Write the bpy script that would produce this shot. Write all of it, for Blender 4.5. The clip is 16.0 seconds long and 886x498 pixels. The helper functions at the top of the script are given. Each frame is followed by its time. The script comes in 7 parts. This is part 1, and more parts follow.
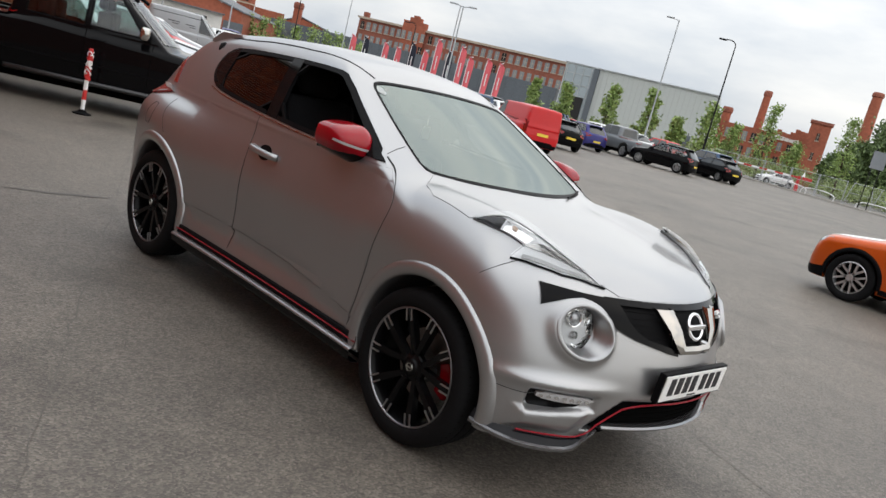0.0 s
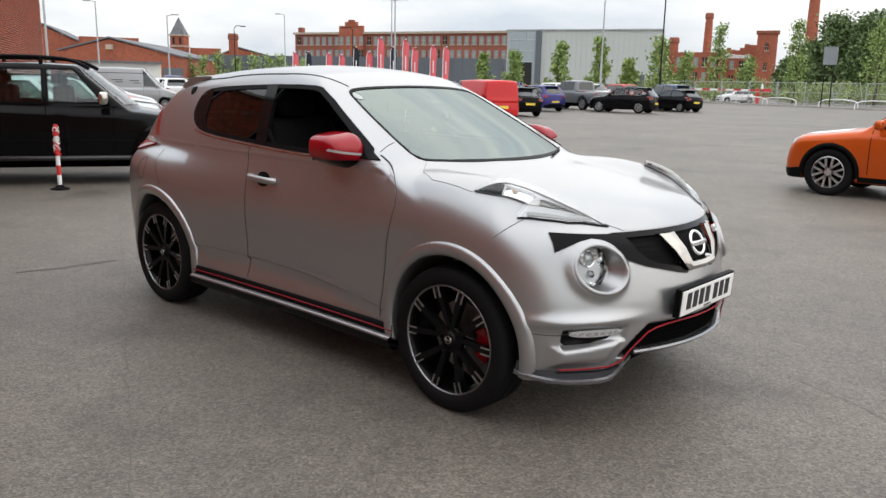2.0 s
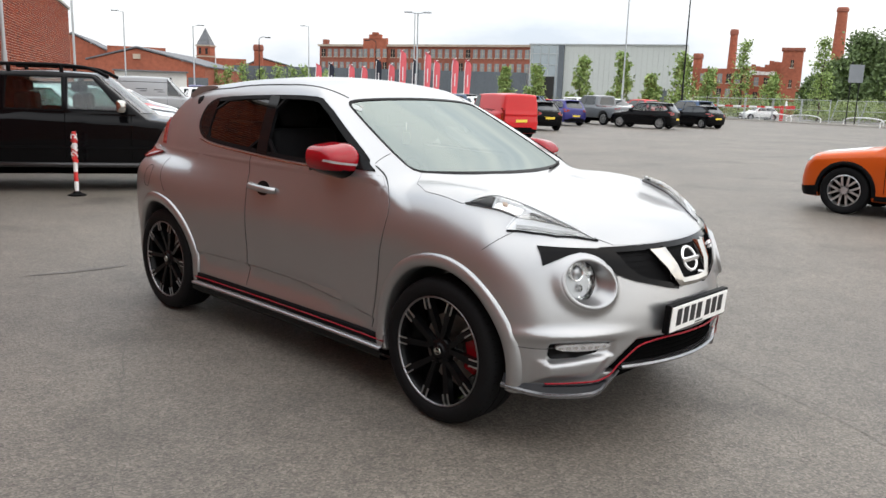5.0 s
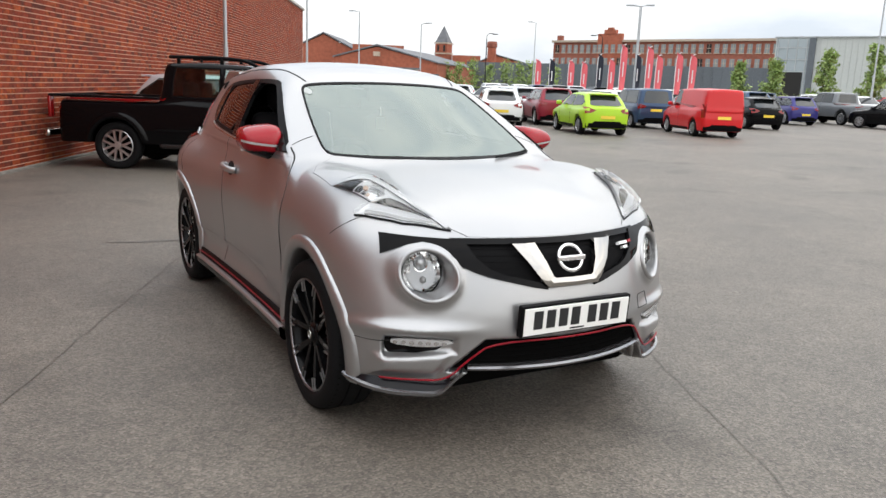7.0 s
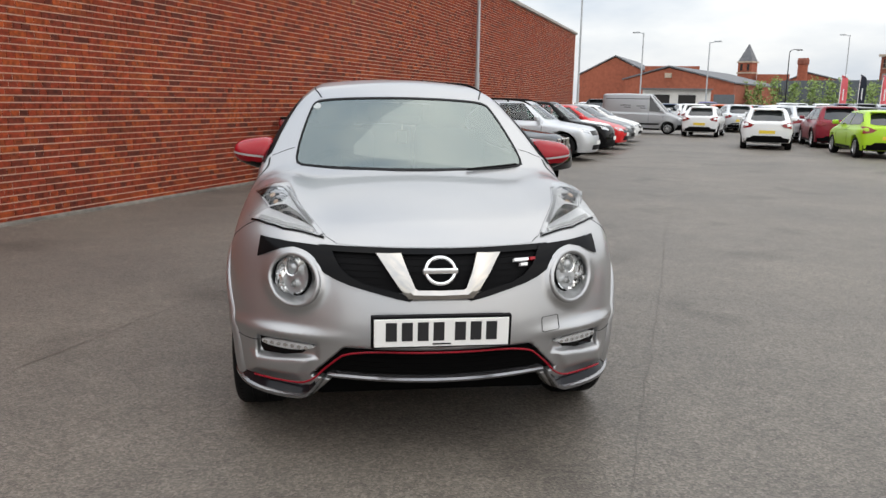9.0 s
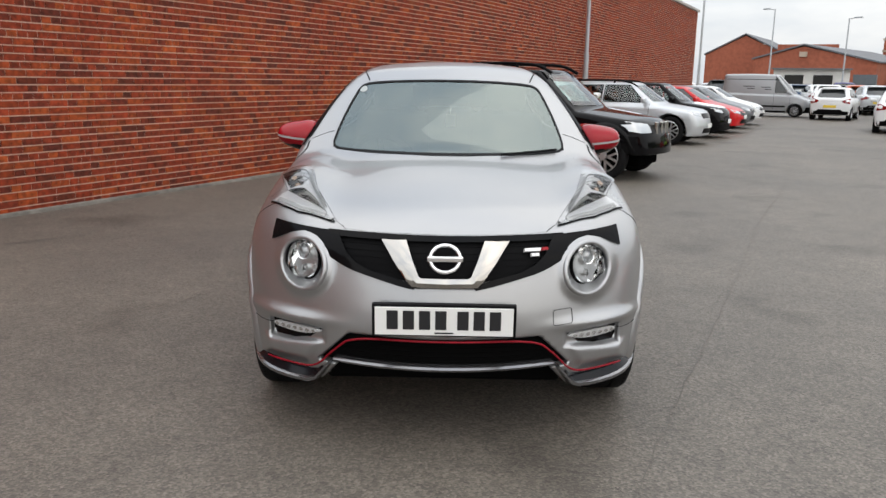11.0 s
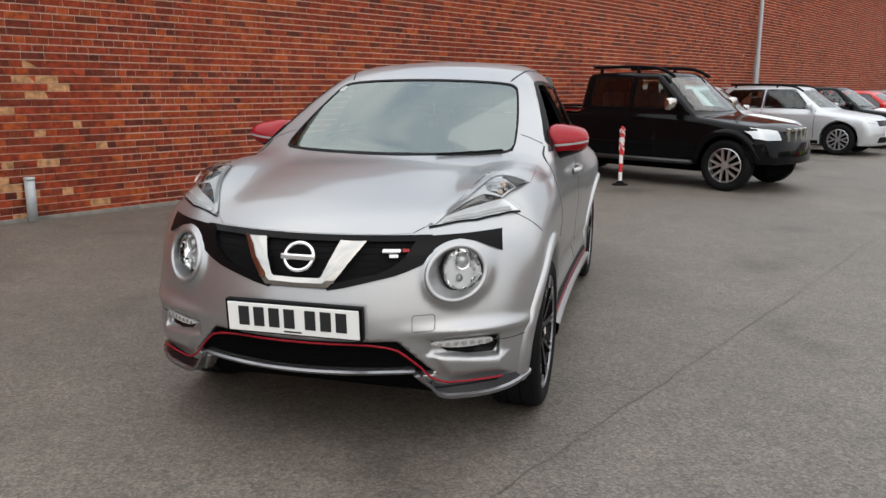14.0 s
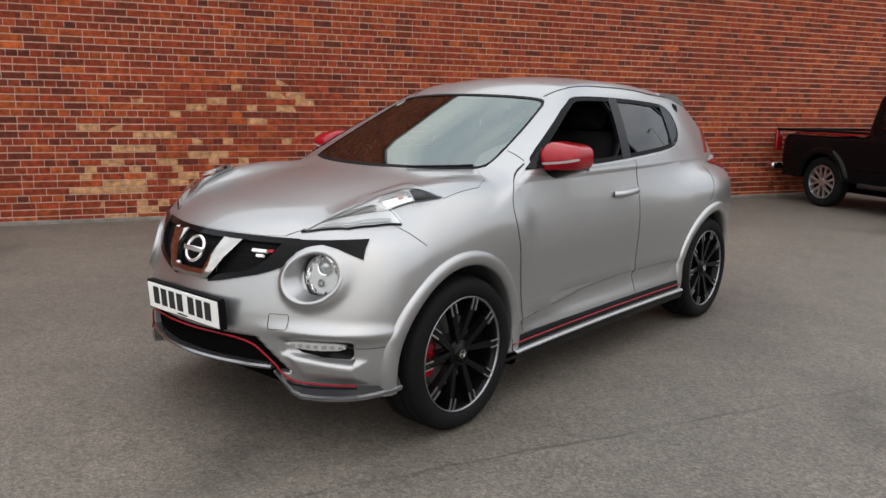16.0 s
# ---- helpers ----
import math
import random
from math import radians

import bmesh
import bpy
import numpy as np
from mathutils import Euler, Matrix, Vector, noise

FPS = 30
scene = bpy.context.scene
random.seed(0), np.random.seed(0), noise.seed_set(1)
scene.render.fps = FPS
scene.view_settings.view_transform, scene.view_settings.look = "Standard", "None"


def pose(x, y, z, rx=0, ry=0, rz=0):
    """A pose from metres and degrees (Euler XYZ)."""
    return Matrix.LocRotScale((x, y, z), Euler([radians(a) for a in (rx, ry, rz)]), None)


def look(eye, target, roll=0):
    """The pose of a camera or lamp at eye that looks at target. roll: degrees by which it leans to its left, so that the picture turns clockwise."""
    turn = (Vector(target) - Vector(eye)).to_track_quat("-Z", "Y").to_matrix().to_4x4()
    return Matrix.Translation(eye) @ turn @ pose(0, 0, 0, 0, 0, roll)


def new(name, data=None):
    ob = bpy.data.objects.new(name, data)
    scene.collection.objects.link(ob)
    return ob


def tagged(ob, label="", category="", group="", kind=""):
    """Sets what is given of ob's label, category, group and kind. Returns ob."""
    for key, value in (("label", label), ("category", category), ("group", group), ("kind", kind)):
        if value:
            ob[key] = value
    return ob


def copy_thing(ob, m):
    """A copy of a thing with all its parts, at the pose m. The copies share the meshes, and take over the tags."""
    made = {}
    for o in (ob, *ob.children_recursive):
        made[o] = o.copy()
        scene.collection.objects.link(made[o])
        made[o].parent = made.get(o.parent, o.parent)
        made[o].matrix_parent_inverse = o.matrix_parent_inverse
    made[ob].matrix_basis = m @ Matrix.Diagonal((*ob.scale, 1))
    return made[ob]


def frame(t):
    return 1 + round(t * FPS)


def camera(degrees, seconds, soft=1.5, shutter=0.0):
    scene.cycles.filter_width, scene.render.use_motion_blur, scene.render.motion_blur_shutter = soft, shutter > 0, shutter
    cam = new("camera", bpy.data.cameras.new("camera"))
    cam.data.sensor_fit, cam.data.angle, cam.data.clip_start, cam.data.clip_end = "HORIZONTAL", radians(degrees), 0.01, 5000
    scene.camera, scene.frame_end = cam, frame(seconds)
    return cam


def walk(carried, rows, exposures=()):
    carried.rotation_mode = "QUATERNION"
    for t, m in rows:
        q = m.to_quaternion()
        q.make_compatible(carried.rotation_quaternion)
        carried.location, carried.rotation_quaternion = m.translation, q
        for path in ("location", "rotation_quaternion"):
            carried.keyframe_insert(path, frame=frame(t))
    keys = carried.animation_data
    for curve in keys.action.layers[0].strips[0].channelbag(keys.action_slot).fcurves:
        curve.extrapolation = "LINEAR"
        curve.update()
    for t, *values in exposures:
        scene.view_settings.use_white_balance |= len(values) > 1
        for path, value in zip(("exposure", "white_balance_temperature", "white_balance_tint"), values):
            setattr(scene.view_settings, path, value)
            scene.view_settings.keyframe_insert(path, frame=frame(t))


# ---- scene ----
cam = camera(58.7, 16.0)
PATH = [
    (0, (0.293, 0.028, 1.476), (0.169, 1.985, 1.082), 14.3),
    (0.5, (0.342, -0.078, 1.461), (0.197, 1.879, 1.076), 13.0),
    (1, (0.334, -0.155, 1.464), (0.211, 1.804, 1.081), 9.1),
    (1.5, (0.251, -0.212, 1.464), (0.134, 1.745, 1.07), 2.4),
    (2, (0.206, -0.228, 1.454), (0.116, 1.727, 1.042), 1.1),
    (2.5, (0.187, -0.206, 1.466), (0.109, 1.75, 1.059), 1.2),
    (3, (0.184, -0.238, 1.454), (0.101, 1.718, 1.047), 1.3),
    (5.3, (0.416, -0.233, 1.457), (0.244, 1.722, 1.075), 2.1),
    (5.5, (0.571, -0.211, 1.467), (0.329, 1.735, 1.074), 3.2),
    (6, (0.931, -0.049, 1.435), (0.609, 1.891, 1.069), 3.2),
    (6.5, (1.32, 0.105, 1.458), (0.829, 2.001, 1.056), 1.2),
    (7, (1.81, 0.214, 1.441), (1.112, 2.042, 1.031), 2.1),
    (7.5, (2.192, 0.409, 1.412), (1.338, 2.174, 1.019), 2.0),
    (8, (2.637, 0.611, 1.428), (1.583, 2.266, 1.04), 1.6),
    (8.5, (2.948, 0.852, 1.408), (1.768, 2.426, 1.049), 2.0),
    (9, (3.192, 1.098, 1.425), (1.869, 2.551, 1.053), 1.0),
    (9.2, (3.322, 1.169, 1.416), (1.923, 2.553, 1.056), 0.6),
    (11.5, (3.432, 1.466, 1.445), (1.912, 2.695, 1.022), 0.8),
    (12, (3.436, 1.47, 1.438), (1.913, 2.696, 1.02), 0.7),
    (12.5, (3.467, 1.497, 1.439), (1.932, 2.707, 1.018), 0.4),
    (13, (3.66, 1.719, 1.417), (2.022, 2.802, 1.036), 0.6),
    (13.5, (3.857, 2.077, 1.386), (2.136, 3.021, 1.0), -0.1),
    (14, (3.992, 2.561, 1.4), (2.219, 3.394, 0.994), 0.4),
    (14.5, (4.168, 3.005, 1.397), (2.293, 3.573, 0.995), -0.4),
    (15, (4.23, 3.471, 1.375), (2.301, 3.816, 0.977), 0.7),
    (15.5, (4.337, 3.928, 1.4), (2.376, 4.038, 1.022), -1.0),
    (16, (4.364, 4.376, 1.387), (2.399, 4.338, 1.021), 1.0),
]
walk(cam, [(t, look(eye, target, roll)) for t, eye, target, roll in PATH],
     exposures=((0.0, 0.50), (2.5, 0.76), (7.0, 0.90), (9.0, 0.63), (12.5, 0.60), (16.0, 0.64)))


# ---- world, sun, exposure ----
SUN_ELEVATION, SUN_HEADING = radians(38), radians(95)
world = bpy.data.worlds.new("sky")
scene.world = world
world.use_nodes = True
wn, wl = world.node_tree.nodes, world.node_tree.links
wn.clear()
w_out = wn.new("ShaderNodeOutputWorld")
w_bg = wn.new("ShaderNodeBackground")
w_sky = wn.new("ShaderNodeTexSky")
w_sky.sky_type = "NISHITA"
w_sky.sun_disc = False
w_sky.sun_elevation, w_sky.sun_rotation = SUN_ELEVATION, SUN_HEADING
w_sky.air_density, w_sky.dust_density = 1.2, 3.0
w_co = wn.new("ShaderNodeTexCoord")
w_map = wn.new("ShaderNodeMapping")
w_map.inputs["Scale"].default_value = (1.0, 1.0, 3.2)
w_noise = wn.new("ShaderNodeTexNoise")
w_noise.inputs["Scale"].default_value = 2.1
w_noise.inputs["Detail"].default_value = 7.0
w_noise.inputs["Roughness"].default_value = 0.55
w_ramp = wn.new("ShaderNodeValToRGB")
w_ramp.color_ramp.elements[0].position = 0.36
w_ramp.color_ramp.elements[0].color = (5.5, 6.05, 6.8, 1)
w_ramp.color_ramp.elements[1].position = 0.62
w_ramp.color_ramp.elements[1].color = (9.35, 9.3, 9.15, 1)
w_mix = wn.new("ShaderNodeMix")
w_mix.data_type = "RGBA"
w_mix.inputs[0].default_value = 0.86
wl.new(w_co.outputs["Generated"], w_map.inputs["Vector"])
wl.new(w_map.outputs["Vector"], w_noise.inputs["Vector"])
wl.new(w_noise.outputs["Fac"], w_ramp.inputs["Fac"])
wl.new(w_sky.outputs["Color"], w_mix.inputs[6])
wl.new(w_ramp.outputs["Color"], w_mix.inputs[7])
# an overcast sky is brighter overhead than at the horizon
w_sep = wn.new("ShaderNodeSeparateXYZ")
wl.new(w_co.outputs["Generated"], w_sep.inputs[0])
w_up = wn.new("ShaderNodeMapRange")
w_up.inputs["From Min"].default_value, w_up.inputs["From Max"].default_value = 0.05, 0.9
w_up.inputs["To Min"].default_value, w_up.inputs["To Max"].default_value = 0.82, 1.55
wl.new(w_sep.outputs["Z"], w_up.inputs["Value"])
w_gain = wn.new("ShaderNodeVectorMath")
w_gain.operation = "SCALE"
wl.new(w_mix.outputs[2], w_gain.inputs[0])
wl.new(w_up.outputs["Result"], w_gain.inputs["Scale"])
wl.new(w_gain.outputs["Vector"], w_bg.inputs["Color"])
w_bg.inputs["Strength"].default_value = 0.1
wl.new(w_bg.outputs["Background"], w_out.inputs["Surface"])
sun = new("sun", bpy.data.lights.new("sun", "SUN"))
sun.data.energy, sun.data.angle, sun.data.color = 0.8, radians(170), (1.0, 0.95, 0.88)
sun.matrix_world = look((0, 0, 40), (-40 * math.sin(SUN_HEADING) * math.cos(SUN_ELEVATION), -40 * math.cos(SUN_HEADING) * math.cos(SUN_ELEVATION), 40 - 40 * math.sin(SUN_ELEVATION)))


# ---- building tools ----
def mat(name, color, rough=0.5, metal=0.0, **more):
    """A node material: a Principled surface whose colour and relief vary at two scales.
    vary: how far the colour strays; scale: of the fine grain; bump: its height in metres; coat: clear coat."""
    m = bpy.data.materials.new(name)
    m.use_nodes = True
    n, l = m.node_tree.nodes, m.node_tree.links
    b = n["Principled BSDF"]
    b.inputs["Base Color"].default_value = (*color, 1)
    b.inputs["Roughness"].default_value = rough
    b.inputs["Metallic"].default_value = metal
    b.inputs["Coat Weight"].default_value = more.get("coat", 0.0)
    b.inputs["Coat Roughness"].default_value = more.get("coat_rough", 0.04)
    b.inputs["Specular IOR Level"].default_value = more.get("spec", 0.5)
    vary, bump = more.get("vary", 0.0), more.get("bump", 0.0)
    if vary or bump:
        co = n.new("ShaderNodeTexCoord")
        fine = n.new("ShaderNodeTexNoise")
        fine.inputs["Scale"].default_value = more.get("scale", 60.0)
        fine.inputs["Detail"].default_value = 5.0
        l.new(co.outputs["Object"], fine.inputs["Vector"])
        broad = n.new("ShaderNodeTexNoise")
        broad.inputs["Scale"].default_value = more.get("broad", 1.3)
        broad.inputs["Detail"].default_value = 4.0
        l.new(co.outputs["Object"], broad.inputs["Vector"])
        if vary:
            add = n.new("ShaderNodeMath")
            add.operation = "ADD"
            l.new(fine.outputs["Fac"], add.inputs[0])
            l.new(broad.outputs["Fac"], add.inputs[1])
            to = n.new("ShaderNodeMapRange")
            to.inputs["From Min"].default_value, to.inputs["From Max"].default_value = 0.7, 1.3
            to.inputs["To Min"].default_value, to.inputs["To Max"].default_value = 1 - vary, 1 + vary
            l.new(add.outputs[0], to.inputs["Value"])
            hs = n.new("ShaderNodeHueSaturation")
            hs.inputs["Color"].default_value = (*color, 1)
            l.new(to.outputs["Result"], hs.inputs["Value"])
            l.new(hs.outputs["Color"], b.inputs["Base Color"])
        if bump:
            bp = n.new("ShaderNodeBump")
            bp.inputs["Distance"].default_value = bump
            bp.inputs["Strength"].default_value = 0.7
            l.new(fine.outputs["Fac"], bp.inputs["Height"])
            l.new(bp.outputs["Normal"], b.inputs["Normal"])
    return m


def glass_mat(name, tint, rough=0.0, ior=1.5, film=1.0, sheen=(1.0, 1.0, 1.0)):
    """Thin pane: see-through with a tint, mirroring by Fresnel; film: a sun film that dims both ways."""
    m = bpy.data.materials.new(name)
    m.use_nodes = True
    n, l = m.node_tree.nodes, m.node_tree.links
    n.clear()
    out = n.new("ShaderNodeOutputMaterial")
    mix = n.new("ShaderNodeMixShader")
    fr = n.new("ShaderNodeFresnel")
    fr.inputs["IOR"].default_value = ior
    tr = n.new("ShaderNodeBsdfTransparent")
    tr.inputs["Color"].default_value = (*tint, 1)
    gl = n.new("ShaderNodeBsdfGlossy")
    gl.inputs["Roughness"].default_value = rough
    gl.inputs["Color"].default_value = (*[c / film for c in sheen], 1)
    more = n.new("ShaderNodeMath")
    more.operation = "MULTIPLY"
    more.use_clamp = True
    more.inputs[1].default_value = film
    l.new(fr.outputs["Fac"], more.inputs[0])
    l.new(more.outputs[0], mix.inputs["Fac"])
    l.new(tr.outputs["BSDF"], mix.inputs[1])
    l.new(gl.outputs["BSDF"], mix.inputs[2])
    l.new(mix.outputs["Shader"], out.inputs["Surface"])
    return m


def thing(name, label, category, m=None, group="", kind=""):
    """An Empty at the base of a thing, which parents its parts."""
    ob = new(name)
    if m is not None:
        ob.matrix_world = m
    return tagged(ob, label, category, group, kind)


def put_mesh(name, me, material, parent=None, label=""):
    ob = new(name, me)
    if material is not None and not me.materials:
        me.materials.append(material)
    if parent is not None:
        ob.parent = parent
    if label:
        ob["label"] = label
    return ob


def part(name, bm, material, parent=None, label="", smooth=False, sharp=None):
    """Links a bmesh as one mesh object under a thing or a part."""
    me = bpy.data.meshes.new(name)
    if smooth:
        for f in bm.faces:
            f.smooth = True
    if sharp is not None:
        for e in bm.edges:
            if len(e.link_faces) == 2 and e.calc_face_angle() > sharp:
                e.smooth = False
    bm.to_mesh(me)
    bm.free()
    return put_mesh(name, me, material, parent, label)


def raw(name, verts, faces, material, parent=None, label="", smooth=True):
    me = bpy.data.meshes.new(name)
    me.from_pydata([tuple(v) for v in verts], [], [tuple(f) for f in faces])
    if smooth:
        me.polygons.foreach_set("use_smooth", [True] * len(me.polygons))
    me.update()
    return put_mesh(name, me, material, parent, label)


def box(bm, cx, cy, cz, sx, sy, sz, m=None, bevel=0.0):
    """A box about a centre, with its edges rounded if bevel is given, added to bm."""
    made = bmesh.ops.create_cube(bm, size=1.0)["verts"]
    bmesh.ops.scale(bm, vec=(sx, sy, sz), verts=made)
    if bevel:
        edges = list({e for v in made for e in v.link_edges})
        made = list({v for f in bmesh.ops.bevel(bm, geom=edges, offset=bevel, segments=2, profile=0.5, affect="EDGES")["faces"] for v in f.verts} | {v for v in made if v.is_valid})
    bmesh.ops.translate(bm, vec=(cx, cy, cz), verts=made)
    if m is not None:
        bmesh.ops.transform(bm, matrix=m, verts=made)
    return made


def rod(bm, a, b, r0, r1=None, seg=10):
    """A round bar from a to b, tapering from r0 to r1."""
    a, b = Vector(a), Vector(b)
    d = b - a
    m = Matrix.Translation((a + b) / 2) @ d.to_track_quat("Z", "Y").to_matrix().to_4x4()
    return bmesh.ops.create_cone(bm, cap_ends=True, segments=seg, radius1=r0, radius2=r0 if r1 is None else r1, depth=d.length, matrix=m)["verts"]


def lathe(profile, seg=48, axis="y"):
    """A bmesh turned from (radius, along) pairs about the axis."""
    bm = bmesh.new()
    rings = []
    for r, h in profile:
        ring = []
        for i in range(seg):
            a = 2 * math.pi * i / seg
            c, s = r * math.cos(a), r * math.sin(a)
            ring.append(bm.verts.new((c, h, s) if axis == "y" else (c, s, h)))
        rings.append(ring)
    for p, q in zip(rings, rings[1:]):
        for i in range(seg):
            j = (i + 1) % seg
            bm.faces.new((p[i], p[j], q[j], q[i]))
    bmesh.ops.recalc_face_normals(bm, faces=bm.faces)
    return bm


def tube(bm, points, r, seg=8, closed=False):
    """A round tube along points."""
    pts = [Vector(p) for p in points]
    n = len(pts)
    rings = []
    up = None
    for i, p in enumerate(pts):
        t = (pts[(i + 1) % n] - pts[i - 1]) if closed else (pts[min(i + 1, n - 1)] - pts[max(i - 1, 0)])
        t.normalize()
        if up is None:
            up = t.orthogonal().normalized()
        up = (up - t * up.dot(t)).normalized()
        side = t.cross(up)
        rings.append([bm.verts.new(p + r * (math.cos(2 * math.pi * k / seg) * up + math.sin(2 * math.pi * k / seg) * side)) for k in range(seg)])
    for i in range(n if closed else n - 1):
        a, b = rings[i], rings[(i + 1) % n]
        for k in range(seg):
            bm.faces.new((a[k], a[(k + 1) % seg], b[(k + 1) % seg], b[k]))
    if not closed:
        bm.faces.new(rings[0][::-1])
        bm.faces.new(rings[-1])


# ---- vehicle bodies as smooth solids: a body is where body(x, y, z) < 0; x ahead, y left, z up, front axle at x = 0 ----
def curve(xs, ys, soft=0.05):
    """A smooth function through about these points."""
    xs, ys = np.array(xs, float), np.array(ys, float)
    g = np.linspace(xs[0] - 0.6, xs[-1] + 0.6, 900)
    v = np.interp(g, xs, ys)
    s0 = (ys[1] - ys[0]) / (xs[1] - xs[0])
    s1 = (ys[-1] - ys[-2]) / (xs[-1] - xs[-2])
    v = np.where(g < xs[0], ys[0] + (g - xs[0]) * s0, np.where(g > xs[-1], ys[-1] + (g - xs[-1]) * s1, v))
    if soft:
        step = g[1] - g[0]
        k = int(max(2, 3 * soft / step))
        w = np.exp(-0.5 * (np.arange(-k, k + 1) * step / soft) ** 2)
        v = np.convolve(np.pad(v, k, mode="reflect", reflect_type="odd"), w / w.sum(), mode="valid")
    return lambda t: np.interp(t, g, v)


def smax(a, b, k):
    h = np.maximum(k - np.abs(a - b), 0.0) / k
    return np.maximum(a, b) + h * h * k / 4


def smin(a, b, k):
    return -smax(-a, -b, k)


def vehicle(s):
    """The solid of a vehicle from its spec of curves."""
    plan, sect = curve(*s["plan"], 0.10), curve(*s["sect"], 0.05)
    front, rear = curve(*s["front"], 0.03), curve(*s["rear"], 0.05)
    top, roof = curve(*s["top"], 0.06), curve(*s["roof"], 0.10)
    belt, screen, back = curve(*s["belt"], 0.08), curve(*s["screen"], 0.03), curve(*s["back"], 0.05)
    kb, kg, ku = s.get("soft", (0.12, 0.08, 0.05))
    fc, rc, sc, bc = s.get("bow", (0.5, 0.25, 0.45, 0.2))
    crown, roof_crown = s.get("crown", 0.12), s.get("roof_crown", 0.12)
    zb, t1, t2 = s["tumble"]

    def body(x, y, z):
        a = np.abs(y)
        w = plan(x) + sect(z)
        for amp, x0, sx, z0, sz in s.get("bulges", ()):
            w = w + amp * np.exp(-((x - x0) / sx) ** 2 - ((z - z0) / sz) ** 2)
        f = smax(a - w, z - (top(x) - crown * a * a), kb)
        if "fender" in s:
            f = smin(f, s["fender"](x, a, z), 0.07)
        f = smax(f, (x - front(z) + fc * a * a) * 0.8, s.get("corner", kb * 1.1))
        f = smax(f, rear(z) - x + rc * a * a, kb)
        up = np.maximum(z - zb, -0.02)
        g = (a - (belt(x) - t1 * up - t2 * up * np.abs(up))) * 0.9
        g = smax(g, z - (roof(x) - roof_crown * a * a), kg)
        g = smax(g, (x - screen(z) + sc * a * a) * 0.6, kg * 0.5)
        g = smax(g, (back(z) - x + bc * a * a) * 0.7, kg)
        g = smax(g, zb - 0.14 - z, 0.04)
        f = smin(f, g, ku)
        if "extra" in s:
            f = s["extra"](f, x, y, z)
        f = np.maximum(f, s["floor"] - z)
        for x0, z0, r in s["arches"]:
            f = np.maximum(f, np.minimum(r - np.sqrt((x - x0) ** 2 + (z - z0) ** 2), a - s.get("arch_in", 0.52)))
        return f

    return body


def slope(body, p, e=0.002):
    g = np.empty_like(p)
    for i in range(3):
        d = np.zeros(3)
        d[i] = e
        q, r = p + d, p - d
        g[:, i] = (body(*q.T) - body(*r.T)) / (2 * e)
    return g


def settle(body, p, times=3):
    for _ in range(times):
        g = slope(body, p)
        k = body(*p.T) / np.maximum((g * g).sum(1), 0.05)
        p = p - np.clip(k, -0.01, 0.01)[:, None] * g
    return p


def shell(body, low, high, h):
    """The surface of a solid, as vertices and quads, by a net of cells h wide."""
    ax = [np.arange(a, b + h, h) for a, b in zip(low, high)]
    n = [len(a) for a in ax]
    v = np.empty(n, np.float32)
    for i, x in enumerate(ax[0]):
        v[i] = body(np.full((n[1], n[2]), x), ax[1][:, None] + np.zeros((1, n[2])), ax[2][None, :] + np.zeros((n[1], 1)))
    s = v < 0
    c = [s[i:n[0] - 1 + i, j:n[1] - 1 + j, k:n[2] - 1 + k] for i in (0, 1) for j in (0, 1) for k in (0, 1)]
    total = sum(q.astype(np.int8) for q in c)
    cells = np.argwhere((total > 0) & (total < 8))
    index = np.full([m - 1 for m in n], -1, np.int64)
    index[tuple(cells.T)] = np.arange(len(cells))
    where, count = np.zeros((len(cells), 3)), np.zeros(len(cells))
    corner = [(i, j, k) for i in (0, 1) for j in (0, 1) for k in (0, 1)]
    for a in corner:
        for axis in range(3):
            if a[axis]:
                continue
            b = list(a)
            b[axis] = 1
            va = v[tuple((cells + a).T)]
            vb = v[tuple((cells + b).T)]
            cut = (va < 0) != (vb < 0)
            t = np.where(cut, va / np.where(cut, va - vb, 1), 0)
            place = np.array(a, float)[None, :].repeat(len(cells), 0)
            place[:, axis] += t
            where += place * cut[:, None]
            count += cut
    p = (cells + where / count[:, None]) * h + np.array([a[0] for a in ax])
    quads = []
    for axis in range(3):
        lo = [slice(None)] * 3
        hi = [slice(None)] * 3
        lo[axis], hi[axis] = slice(0, -1), slice(1, None)
        change = s[tuple(lo)] != s[tuple(hi)]
        at = np.argwhere(change)
        u, w = (axis + 1) % 3, (axis + 2) % 3
        ok = (at[:, u] > 0) & (at[:, w] > 0) & (at[:, u] < n[u] - 1) & (at[:, w] < n[w] - 1)
        at = at[ok]
        du, dw = np.eye(3, dtype=int)[u], np.eye(3, dtype=int)[w]
        q = np.stack([index[tuple((at - du - dw).T)], index[tuple((at - dw).T)], index[tuple(at.T)], index[tuple((at - du).T)]], 1)
        flip = ~s[tuple(at.T)]
        q[flip] = q[flip][:, ::-1]
        quads.append(q)
    return p, np.concatenate(quads)


